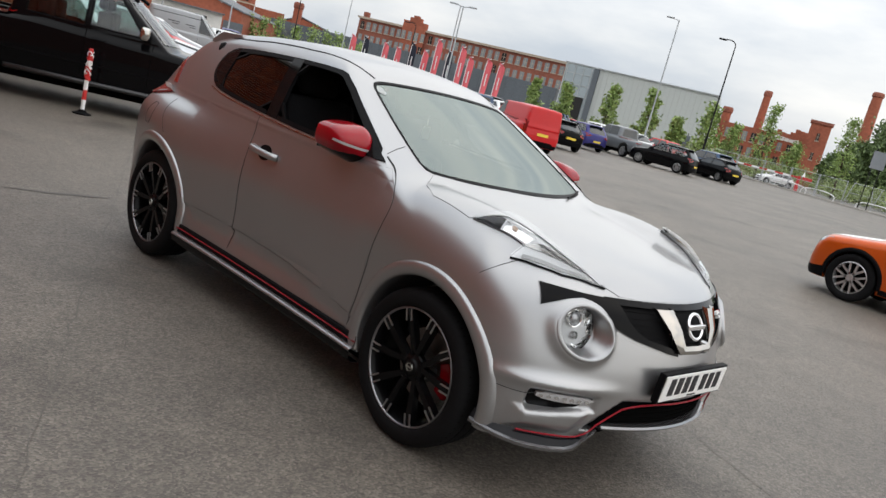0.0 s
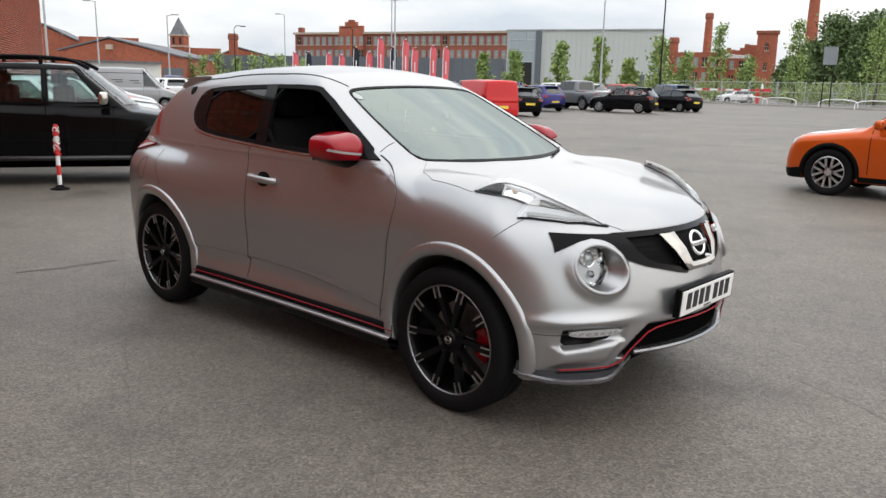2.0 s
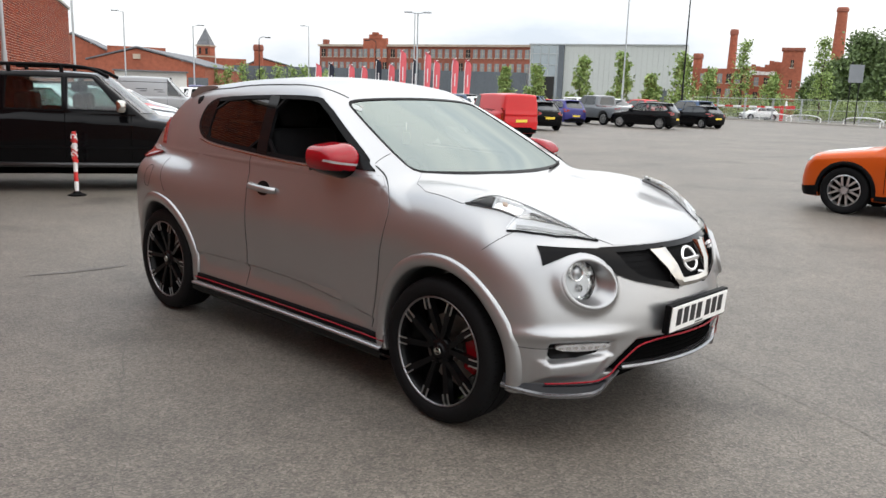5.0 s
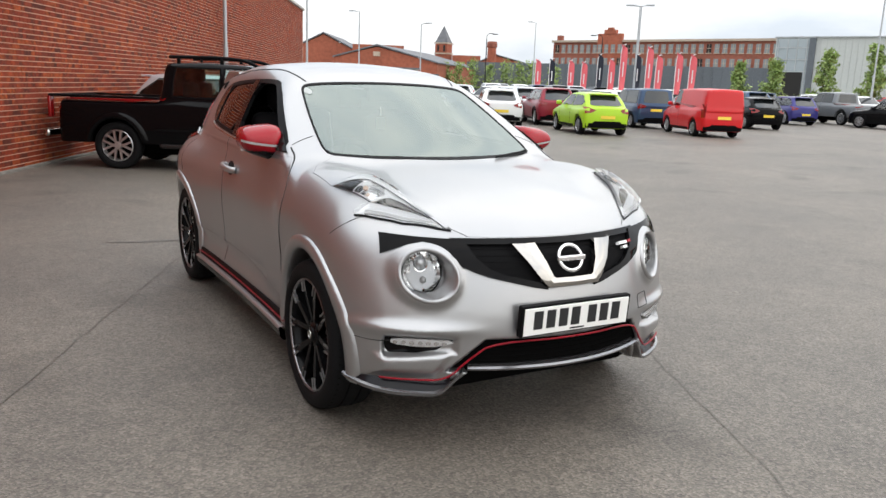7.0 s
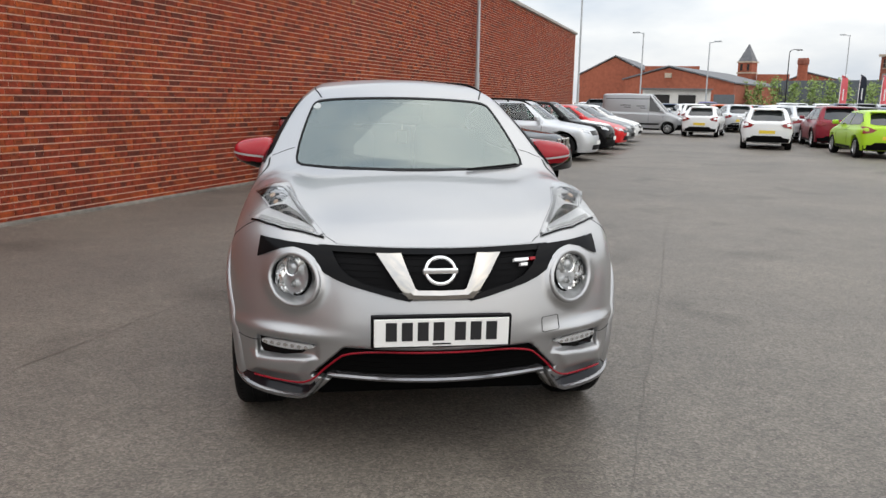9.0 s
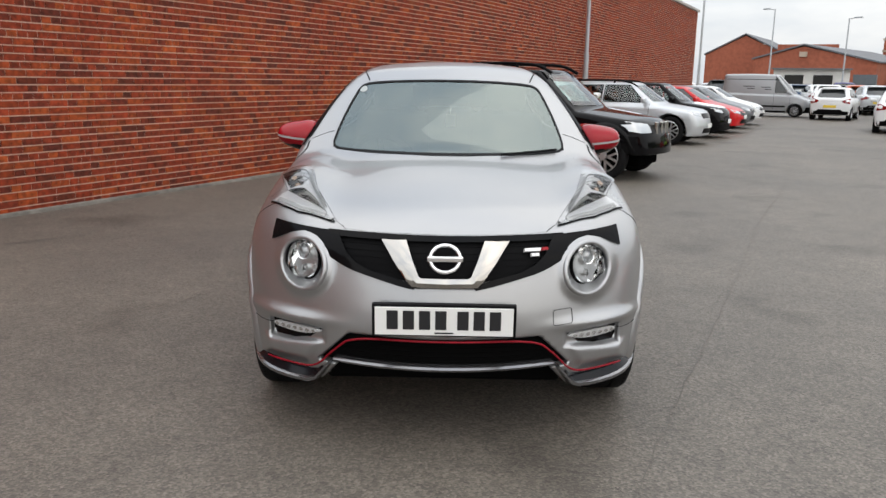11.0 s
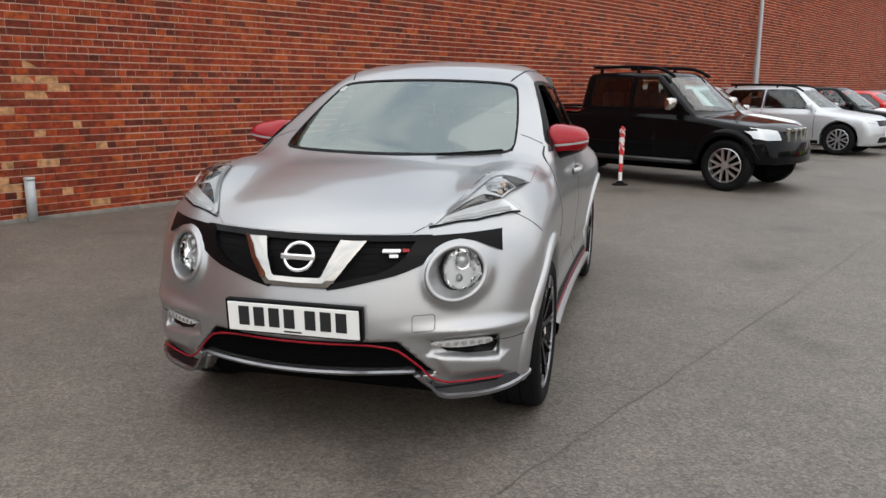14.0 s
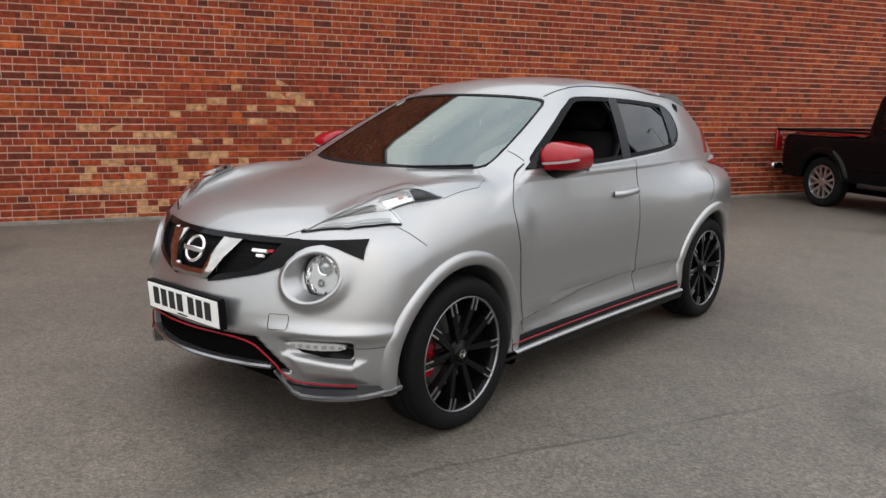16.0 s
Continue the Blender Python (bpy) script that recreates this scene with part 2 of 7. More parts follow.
def onto(body, uv, axis, sign, reach=(0.0, 3.0)):
    """Points with the two other coordinates uv, slid along the axis from outside until they meet the solid."""
    uv = np.asarray(uv, float)
    others = [i for i in range(3) if i != axis]
    p = np.zeros((len(uv), 3))
    p[:, others] = uv
    out, found = np.full(len(uv), np.nan), np.zeros(len(uv), bool)
    steps = np.linspace(reach[1], reach[0], 260)
    last = np.full(len(uv), steps[0])
    for d in steps:
        p[:, axis] = sign * d
        inside = (body(*p.T) < 0) & ~found
        out[inside] = d
        found |= inside
        last = np.where(found, last, d)
    hi = np.where(found, last, reach[0])
    lo = np.where(found, out, reach[0])
    for _ in range(14):
        mid = (hi + lo) / 2
        p[:, axis] = sign * mid
        i = body(*p.T) < 0
        lo, hi = np.where(i, mid, lo), np.where(i, hi, mid)
    p[:, axis] = sign * (hi + lo) / 2
    return p


def lift(body, p, off):
    g = slope(body, p, 0.006)
    g /= np.maximum(np.linalg.norm(g, axis=1), 1e-6)[:, None]
    return p + g * off, g


def dense(points, step, closed=True):
    out = []
    n = len(points)
    for i in range(n if closed else n - 1):
        a, b = np.array(points[i], float), np.array(points[(i + 1) % n], float)
        k = max(1, int(np.linalg.norm(b - a) / step))
        out += [a + (b - a) * j / k for j in range(k)]
    if not closed:
        out.append(np.array(points[-1], float))
    return np.array(out)


def rounded(points, times=2, closed=True):
    """Cuts the corners of an outline."""
    p = np.array(points, float)
    for _ in range(times):
        q = []
        n = len(p)
        for i in range(n if closed else n - 1):
            a, b = p[i], p[(i + 1) % n]
            q += [a * 0.75 + b * 0.25, a * 0.25 + b * 0.75]
        p = np.array(q if closed else [p[0], *q, p[-1]])
    return p


def sheet(outline, step):
    """A flat grid that fills an outline in two coordinates: its points, faces and border loop."""
    bm = bmesh.new()
    o = dense(outline, step)
    bm.faces.new([bm.verts.new((a, b, 0)) for a, b in o])
    lo, hi = o.min(0), o.max(0)
    for k in range(2):
        for c in np.arange(lo[k] + step * 0.51, hi[k], step):
            no = (1, 0, 0) if k == 0 else (0, 1, 0)
            co = (c, 0, 0) if k == 0 else (0, c, 0)
            bmesh.ops.bisect_plane(bm, geom=bm.verts[:] + bm.edges[:] + bm.faces[:], plane_co=co, plane_no=no, dist=1e-5)
    big = [f for f in bm.faces if len(f.verts) > 4]
    if big:
        bmesh.ops.triangulate(bm, faces=big)
    bm.verts.index_update()
    pts = np.array([(v.co.x, v.co.y) for v in bm.verts])
    faces = [[v.index for v in f.verts] for f in bm.faces]
    border = [(e.verts[0].index, e.verts[1].index) for e in bm.edges if len(e.link_faces) == 1]
    bm.free()
    return pts, faces, border


def panel(name, body, outline, axis, sign, material, parent, off=0.003, step=0.03, thick=0.006, label="", reach=(0.0, 3.0), mirror=False):
    """A plate that lies on a solid, cut to an outline seen along the axis, with an edge of its own."""
    pts, faces, border = sheet(outline, step)
    p = onto(body, pts, axis, sign, reach)
    q, g = lift(body, p, off(pts)[:, None] if callable(off) else off)
    if mirror:
        q = q * np.array([1, -1, 1])
        g = g * np.array([1, -1, 1])
    n = len(q)
    rim = sorted({i for e in border for i in e})
    new_at = {i: n + k for k, i in enumerate(rim)}
    verts = np.concatenate([q, q[rim] - g[rim] * thick])
    fs = faces + [[a, b, new_at[b], new_at[a]] for a, b in border]
    bm = bmesh.new()
    vs = [bm.verts.new(v) for v in verts]
    for f in fs:
        try:
            bm.faces.new([vs[i] for i in f])
        except ValueError:
            pass
    bmesh.ops.recalc_face_normals(bm, faces=bm.faces)
    bm.faces.ensure_lookup_table()
    if sum(bm.faces[i].normal.dot(Vector(g[f[0]])) * bm.faces[i].calc_area() for i, f in enumerate(faces[:len(bm.faces)])) < 0:
        bmesh.ops.reverse_faces(bm, faces=bm.faces)
    return part(name, bm, material, parent, label, smooth=True, sharp=0.7)


def strip(name, body, line, axis, sign, width, material, parent, off=0.002, closed=False, step=0.03, label="", reach=(0.0, 3.0), mirror=False, thick=0.004):
    """A narrow band that lies on a solid along a line seen along the axis."""
    o = dense(line, step, closed)
    n = len(o)
    t = (np.roll(o, -1, 0) - np.roll(o, 1, 0)) if closed else np.gradient(o, axis=0)
    t /= np.maximum(np.linalg.norm(t, axis=1), 1e-9)[:, None]
    side = np.stack([-t[:, 1], t[:, 0]], 1)
    rows = []
    g0 = None
    for k in (-0.5, 0.5):
        p = onto(body, o + side * width * k, axis, sign, reach)
        q, g = lift(body, p, off)
        rows.append((q, g))
    a, ga = rows[0]
    b, gb = rows[1]
    verts = np.concatenate([a - ga * thick, a, b, b - gb * thick])
    if mirror:
        verts = verts * np.array([1, -1, 1])
    faces = []
    for i in range(n if closed else n - 1):
        j = (i + 1) % n
        for r in range(3):
            faces.append((r * n + i, r * n + j, (r + 1) * n + j, (r + 1) * n + i))
    ob = raw(name, verts, faces, material, parent, label, smooth=False)
    return ob


def sweep(name, path, profile, material, parent, label="", mirror=False, smooth=False):
    """A bar along a path that runs round the car, its section given as (outward, up) pairs."""
    p = np.array(path, float)
    t = np.gradient(p[:, :2], axis=0)
    t /= np.linalg.norm(t, axis=1)[:, None]
    n = np.stack([-t[:, 1], t[:, 0]], 1)
    away = p[:, :2] - np.array((-0.4, 0.0))
    n *= np.sign((n * away).sum(1))[:, None]
    k = len(profile)
    verts = [(x + nx * o, y + ny * o, z + u) for (x, y, z), (nx, ny) in zip(p, n) for o, u in profile]
    if mirror:
        verts = [(x, -y, z) for x, y, z in verts]
    bm = bmesh.new()
    vs = [bm.verts.new(v) for v in verts]
    for i in range(len(p) - 1):
        for j in range(k):
            bm.faces.new((vs[i * k + j], vs[i * k + (j + 1) % k], vs[(i + 1) * k + (j + 1) % k], vs[(i + 1) * k + j]))
    bm.faces.new(vs[:k])
    bm.faces.new(vs[-k:])
    bmesh.ops.recalc_face_normals(bm, faces=bm.faces)
    return part(name, bm, material, parent, label, smooth=True, sharp=0.5)


# ---- materials ----
M_PAINT = mat("silver_paint", (0.368, 0.370, 0.375), 0.35, 0.85, coat=0.6, coat_rough=0.05, vary=0.05, scale=900.0)
M_RED = mat("red_gloss_paint", (0.26, 0.003, 0.009), 0.16, 0.0, coat=0.15, spec=0.25)
M_BLACK = mat("black_gloss_plastic", (0.005, 0.005, 0.0055), 0.06, 0.0, spec=0.09)
M_TRIM = mat("black_matt_plastic", (0.005, 0.005, 0.0055), 0.45, 0.0, vary=0.15, scale=300.0, spec=0.05)
M_ACCENT = mat("red_accent_line", (0.23, 0.005, 0.014), 0.35, spec=0.2)
M_LAMPSEAL = mat("lamp_seal_grey", (0.06, 0.06, 0.062), 0.4)
M_SEAM = mat("seam_shadow", (0.045, 0.045, 0.045), 0.9, spec=0.05)
M_VCHROME = mat("grille_chrome", (0.45, 0.435, 0.41), 0.06, 1.0)
M_LENSWHITE = mat("pale_lens", (0.38, 0.38, 0.38), 0.15, coat=0.5)
M_GAP = mat("dark_gap", (0.004, 0.004, 0.004), 0.9, spec=0.0)
M_RUBBER = mat("tyre_rubber", (0.009, 0.009, 0.0095), 0.6, 0.0, vary=0.2, scale=90.0, bump=0.0006, spec=0.05)
M_CHROME = mat("chrome", (0.50, 0.49, 0.46), 0.12, 1.0)
M_ALLOY = mat("machined_alloy", (0.55, 0.55, 0.56), 0.28, 1.0)
M_DARKALLOY = mat("black_alloy", (0.004, 0.004, 0.0045), 0.25, 0.0, spec=0.12)
M_DISC = mat("brake_steel", (0.25, 0.24, 0.23), 0.35, 1.0)
M_LINING = mat("cabin_lining", (0.014, 0.0145, 0.015), 0.85, 0.0, vary=0.15, scale=200.0, spec=0.1)
M_SEAT = mat("seat_cloth", (0.012, 0.012, 0.013), 0.9, 0.0, vary=0.2, scale=400.0, bump=0.0005, spec=0.1)
M_GLASS = glass_mat("windscreen_glass", (0.74, 0.84, 0.80), ior=2.5, film=3.3, sheen=(0.89, 1.0, 0.965))
M_TINT = glass_mat("privacy_glass", (0.05, 0.05, 0.055), rough=0.02, ior=1.42)
M_LENS = glass_mat("clear_lamp_lens", (0.95, 0.96, 0.96), ior=1.32)
M_PLATE = mat("white_plate", (0.78, 0.78, 0.76), 0.35, 0.0)
M_PLATE_Y = mat("yellow_plate", (0.75, 0.55, 0.05), 0.35, 0.0)
M_INK = mat("plate_ink", (0.012, 0.012, 0.014), 0.5)
M_WHITE = mat("white_plastic", (0.8, 0.8, 0.8), 0.4)
M_AMBER = mat("amber_lamp", (0.42, 0.30, 0.22), 0.2)
M_TAIL = mat("red_lamp", (0.20, 0.005, 0.006), 0.15, coat=0.3)


# ---- ground and wall ----
def asphalt_material():
    """Worn asphalt: stones in a dark binder, broad stains, darker oil patches and tyre-polished ways."""
    m = bpy.data.materials.new("asphalt")
    m.use_nodes = True
    n, l = m.node_tree.nodes, m.node_tree.links
    b = n["Principled BSDF"]
    co = n.new("ShaderNodeTexCoord")

    def noise_tex(scale, detail, rough=0.6):
        t = n.new("ShaderNodeTexNoise")
        t.inputs["Scale"].default_value, t.inputs["Detail"].default_value, t.inputs["Roughness"].default_value = scale, detail, rough
        l.new(co.outputs["Object"], t.inputs["Vector"])
        return t

    def ramp(src, stops):
        r = n.new("ShaderNodeValToRGB")
        e = r.color_ramp.elements
        e[0].position, e[0].color = stops[0][0], (*stops[0][1], 1)
        e[1].position, e[1].color = stops[-1][0], (*stops[-1][1], 1)
        for p, c in stops[1:-1]:
            k = e.new(p)
            k.color = (*c, 1)
        l.new(src, r.inputs["Fac"])
        return r

    def mul(a, c):
        x = n.new("ShaderNodeMix")
        x.data_type, x.blend_type = "RGBA", "MULTIPLY"
        x.inputs[0].default_value = 1.0
        l.new(a, x.inputs[6])
        l.new(c, x.inputs[7])
        return x.outputs[2]

    vor = n.new("ShaderNodeTexVoronoi")
    vor.inputs["Scale"].default_value = 105.0
    l.new(co.outputs["Object"], vor.inputs["Vector"])
    stones = ramp(vor.outputs["Color"], [(0.1, (0.083, 0.0735, 0.062)), (0.5, (0.128, 0.113, 0.095)), (0.95, (0.215, 0.192, 0.162))])
    pits = n.new("ShaderNodeTexVoronoi")
    pits.inputs["Scale"].default_value = 52.0
    l.new(co.outputs["Object"], pits.inputs["Vector"])
    holes = ramp(pits.outputs["Color"], [(0.0, (0.70, 0.69, 0.68)), (0.16, (0.80, 0.79, 0.78)), (0.34, (1.02, 1.02, 1.02))])
    broad = ramp(noise_tex(0.35, 5).outputs["Fac"], [(0.3, (0.72, 0.72, 0.73)), (0.7, (1.15, 1.13, 1.1))])
    mid = ramp(noise_tex(3.2, 6, 0.7).outputs["Fac"], [(0.3, (0.82, 0.82, 0.82)), (0.7, (1.1, 1.1, 1.1))])
    patch = ramp(noise_tex(11.0, 4, 0.75).outputs["Fac"], [(0.3, (0.87, 0.87, 0.875)), (0.7, (1.09, 1.085, 1.08))])
    spots = ramp(noise_tex(0.9, 3, 0.4).outputs["Fac"], [(0.0, (1, 1, 1)), (0.60, (1, 1, 1)), (0.72, (0.62, 0.61, 0.6))])
    l.new(mul(mul(mul(mul(mul(stones.outputs["Color"], holes.outputs["Color"]), broad.outputs["Color"]), mid.outputs["Color"]), patch.outputs["Color"]), spots.outputs["Color"]), b.inputs["Base Color"])
    b.inputs["Roughness"].default_value = 0.58
    b.inputs["Specular IOR Level"].default_value = 0.5
    bp = n.new("ShaderNodeBump")
    bp.inputs["Distance"].default_value = 0.0035
    bp.inputs["Strength"].default_value = 0.6
    l.new(vor.outputs["Distance"], bp.inputs["Height"])
    l.new(bp.outputs["Normal"], b.inputs["Normal"])
    return m


def brick_material(name, one, two, three, buff):
    """Fired brick: each brick its own red, brown or plum, a few buff ones in drifts, and a soiled face."""
    m = bpy.data.materials.new(name)
    m.use_nodes = True
    n, l = m.node_tree.nodes, m.node_tree.links
    b = n["Principled BSDF"]
    geo = n.new("ShaderNodeNewGeometry")
    info = n.new("ShaderNodeObjectInfo")
    co = n.new("ShaderNodeTexCoord")
    add = n.new("ShaderNodeMath")
    add.operation = "ADD"
    l.new(geo.outputs["Random Per Island"], add.inputs[0])
    l.new(info.outputs["Random"], add.inputs[1])
    wrap = n.new("ShaderNodeMath")
    wrap.operation = "FRACT"
    l.new(add.outputs[0], wrap.inputs[0])
    ramp = n.new("ShaderNodeValToRGB")
    e = ramp.color_ramp.elements
    e[0].position, e[0].color = 0.0, (*two, 1)
    e[1].position, e[1].color = 1.0, (*three, 1)
    for p, c in ((0.3, one), (0.55, tuple(0.82 * v for v in one)), (0.70, tuple(0.80 * v for v in three)), (0.82, tuple(1.15 * v for v in one)), (0.9, tuple(0.9 * v for v in two))):
        k = e.new(p)
        k.color = (*c, 1)
    l.new(wrap.outputs[0], ramp.inputs["Fac"])
    drift = n.new("ShaderNodeTexNoise")
    drift.inputs["Scale"].default_value, drift.inputs["Detail"].default_value = 0.22, 1.5
    l.new(geo.outputs["Position"], drift.inputs["Vector"])
    two_r = n.new("ShaderNodeMath")
    two_r.operation = "MULTIPLY"
    two_r.inputs[1].default_value = 7.31
    l.new(wrap.outputs[0], two_r.inputs[0])
    fr2 = n.new("ShaderNodeMath")
    fr2.operation = "FRACT"
    l.new(two_r.outputs[0], fr2.inputs[0])
    # share of buff bricks grows towards the near end of the wall
    sep = n.new("ShaderNodeSeparateXYZ")
    l.new(geo.outputs["Position"], sep.inputs[0])
    near = n.new("ShaderNodeMapRange")
    near.inputs["From Min"].default_value, near.inputs["From Max"].default_value = 3.0, 0.5
    near.inputs["To Min"].default_value, near.inputs["To Max"].default_value = 0.003, 0.37
    l.new(sep.outputs["Y"], near.inputs["Value"])
    less = n.new("ShaderNodeMath")
    less.operation = "LESS_THAN"
    scaled = n.new("ShaderNodeMath")
    scaled.operation = "MULTIPLY"
    drift_r = n.new("ShaderNodeMapRange")
    drift_r.inputs["From Min"].default_value, drift_r.inputs["From Max"].default_value = 0.42, 0.62
    l.new(drift.outputs["Fac"], drift_r.inputs["Value"])
    l.new(drift_r.outputs["Result"], scaled.inputs[0])
    l.new(near.outputs["Result"], scaled.inputs[1])
    l.new(fr2.outputs[0], less.inputs[0])
    l.new(scaled.outputs[0], less.inputs[1])
    mix = n.new("ShaderNodeMix")
    mix.data_type = "RGBA"
    l.new(less.outputs[0], mix.inputs[0])
    l.new(ramp.outputs["Color"], mix.inputs[6])
    mix.inputs[7].default_value = (*buff, 1)
    face = n.new("ShaderNodeTexNoise")
    face.inputs["Scale"].default_value, face.inputs["Detail"].default_value = 17.0, 6.0
    l.new(geo.outputs["Position"], face.inputs["Vector"])
    soil = n.new("ShaderNodeMapRange")
    soil.inputs["From Min"].default_value, soil.inputs["From Max"].default_value = 0.3, 0.7
    soil.inputs["To Min"].default_value, soil.inputs["To Max"].default_value = 0.45, 1.42
    l.new(face.outputs["Fac"], soil.inputs["Value"])
    hs = n.new("ShaderNodeHueSaturation")
    l.new(mix.outputs[2], hs.inputs["Color"])
    l.new(soil.outputs["Result"], hs.inputs["Value"])
    l.new(hs.outputs["Color"], b.inputs["Base Color"])
    b.inputs["Roughness"].default_value = 0.88
    b.inputs["Specular IOR Level"].default_value = 0.25
    bp = n.new("ShaderNodeBump")
    bp.inputs["Distance"].default_value = 0.003
    l.new(face.outputs["Fac"], bp.inputs["Height"])
    l.new(bp.outputs["Normal"], b.inputs["Normal"])
    return m


M_ASPHALT = asphalt_material()
M_BRICK = brick_material("red_brick", (0.235, 0.034, 0.0115), (0.092, 0.0185, 0.0105), (0.38, 0.075, 0.017), (0.42, 0.215, 0.10))
M_MORTAR = mat("mortar", (0.52, 0.36, 0.28), 0.95, 0.0, vary=0.25, scale=40.0, broad=0.6)
M_CONCRETE = mat("concrete", (0.34, 0.32, 0.29), 0.9, 0.0, vary=0.2, scale=30.0, bump=0.002)
M_FOOT = mat("soiled_concrete", (0.17, 0.155, 0.135), 0.95, 0.0, vary=0.4, scale=9.0, bump=0.004)
bm = bmesh.new()
bmesh.ops.create_grid(bm, x_segments=1, y_segments=1, size=1500)
ground = tagged(part("ground", bm, M_ASPHALT), "worn grey asphalt of the car park", "ground", kind="structure")

WALL_DIR, WALL_OUT = Vector((-0.4061, 0.9138, 0)), Vector((0.9138, 0.4061, 0))
WALL_FOOT = Vector((-4.19, 0, 0))
# along the wall, out of it, up
WALL_M = Matrix(((WALL_DIR.x, WALL_OUT.x, 0, WALL_FOOT.x), (WALL_DIR.y, WALL_OUT.y, 0, WALL_FOOT.y), (0, 0, 1, 0), (0, 0, 0, 1)))
WALL_FROM, WALL_TO, WALL_HIGH = -22.0, 41.7, 4.98
wall = tagged(new("wall_west"), "long wall of red and brown brick with pale joints", "wall", kind="structure")
wall.matrix_world = WALL_M
bm = bmesh.new()
box(bm, (WALL_FROM + WALL_TO) / 2, -0.2065, WALL_HIGH / 2, WALL_TO - WALL_FROM, 0.40, WALL_HIGH)
part("mortar_bed", bm, M_MORTAR, wall)
bm = bmesh.new()
box(bm, (WALL_FROM + WALL_TO) / 2, -0.20, WALL_HIGH + 0.06, WALL_TO - WALL_FROM + 0.1, 0.56, 0.12, bevel=0.015)
part("coping", bm, M_CONCRETE, wall, "pale concrete coping")
bm = bmesh.new()
box(bm, (WALL_FROM + WALL_TO) / 2, 0.015, 0.012, WALL_TO - WALL_FROM, 0.09, 0.05, bevel=0.01)
part("foot_strip", bm, M_FOOT, wall, "pale concrete strip along the foot")


def brick_rows():
    """Where the bricks of the wall lie: start, length, course."""
    rng = random.Random(5)
    for c in range(int(WALL_HIGH / 0.0775)):
        heads = c % 4 == 3
        s = WALL_FROM + (0.056 if heads else 0.1125 * (c % 2))
        while s < WALL_TO - 0.23:
            long = 0.105 if heads or rng.random() < 0.34 else 0.220
            yield s, long + 0.005, c
            s += long + 0.010


NEAR = (0.9, 3.2, 26)
rng = random.Random(8)
verts, faces, near_bricks = [], [], []
for s, long, c in brick_rows():
    z = 0.005 + 0.0775 * c
    if NEAR[0] < s < NEAR[1] and c < NEAR[2] and len(near_bricks) < 300:
        near_bricks.append((s, long, z))
        continue
    d = rng.uniform(-0.002, 0.003)
    t = rng.uniform(-0.001, 0.001)
    k = len(verts)
    verts += [(s, -0.02, z), (s + long, -0.02, z), (s + long, -0.02, z + 0.0675), (s, -0.02, z + 0.0675),
              (s + 0.002, d, z + 0.002), (s + long - 0.002, d + t, z + 0.002), (s + long - 0.002, d + t, z + 0.0655), (s + 0.002, d, z + 0.0655)]
    faces += [(k + 4, k + 7, k + 6, k + 5), (k, k + 4, k + 5, k + 1), (k + 1, k + 5, k + 6, k + 2), (k + 2, k + 6, k + 7, k + 3), (k + 3, k + 7, k + 4, k)]
tagged(raw("brickwork", verts, faces, M_BRICK, wall, smooth=False), kind="stuff")


# ---- the silver crossover in the middle of the car park ----
CAR_M = pose(0.6355, 3.7446, 0.0, 0, 0, -39.6) @ Matrix.Scale(1.012, 4)


def pontoon(x, a, z):
    """The wing's round crest, from beside the bonnet over the wheel into the front pillar."""
    t = np.clip((x + 0.45) / 0.95, 0, 1)
    cy = 0.645 - 0.080 * t * t
    cz = 0.80 - 0.10 * t * t + 0.05 * np.sin(math.pi * t)
    r = 0.185 - 0.02 * t
    ex = np.maximum(np.abs(x - 0.025) - 0.42, 0)
    return np.sqrt(ex * ex + (a - cy) ** 2 + ((z - cz) * 0.85) ** 2) - r


def ease(v, w):
    t = np.clip(v / w + 0.5, 0, 1)
    return t * t * (3 - 2 * t)


grille_low = curve((0.0, 0.11, 0.17, 0.35, 0.43, 0.49, 0.57, 0.8), (0.664, 0.664, 0.676, 0.715, 0.755, 0.80, 0.818, 0.82), 0.01)
fold_line = curve((-2.2, -2.02, -1.48, -1.05, -0.62, -0.4), (0.44, 0.443, 0.446, 0.434, 0.394, 0.37), 0.02)
LAMP_Y, LAMP_Z = 0.557, 0.709


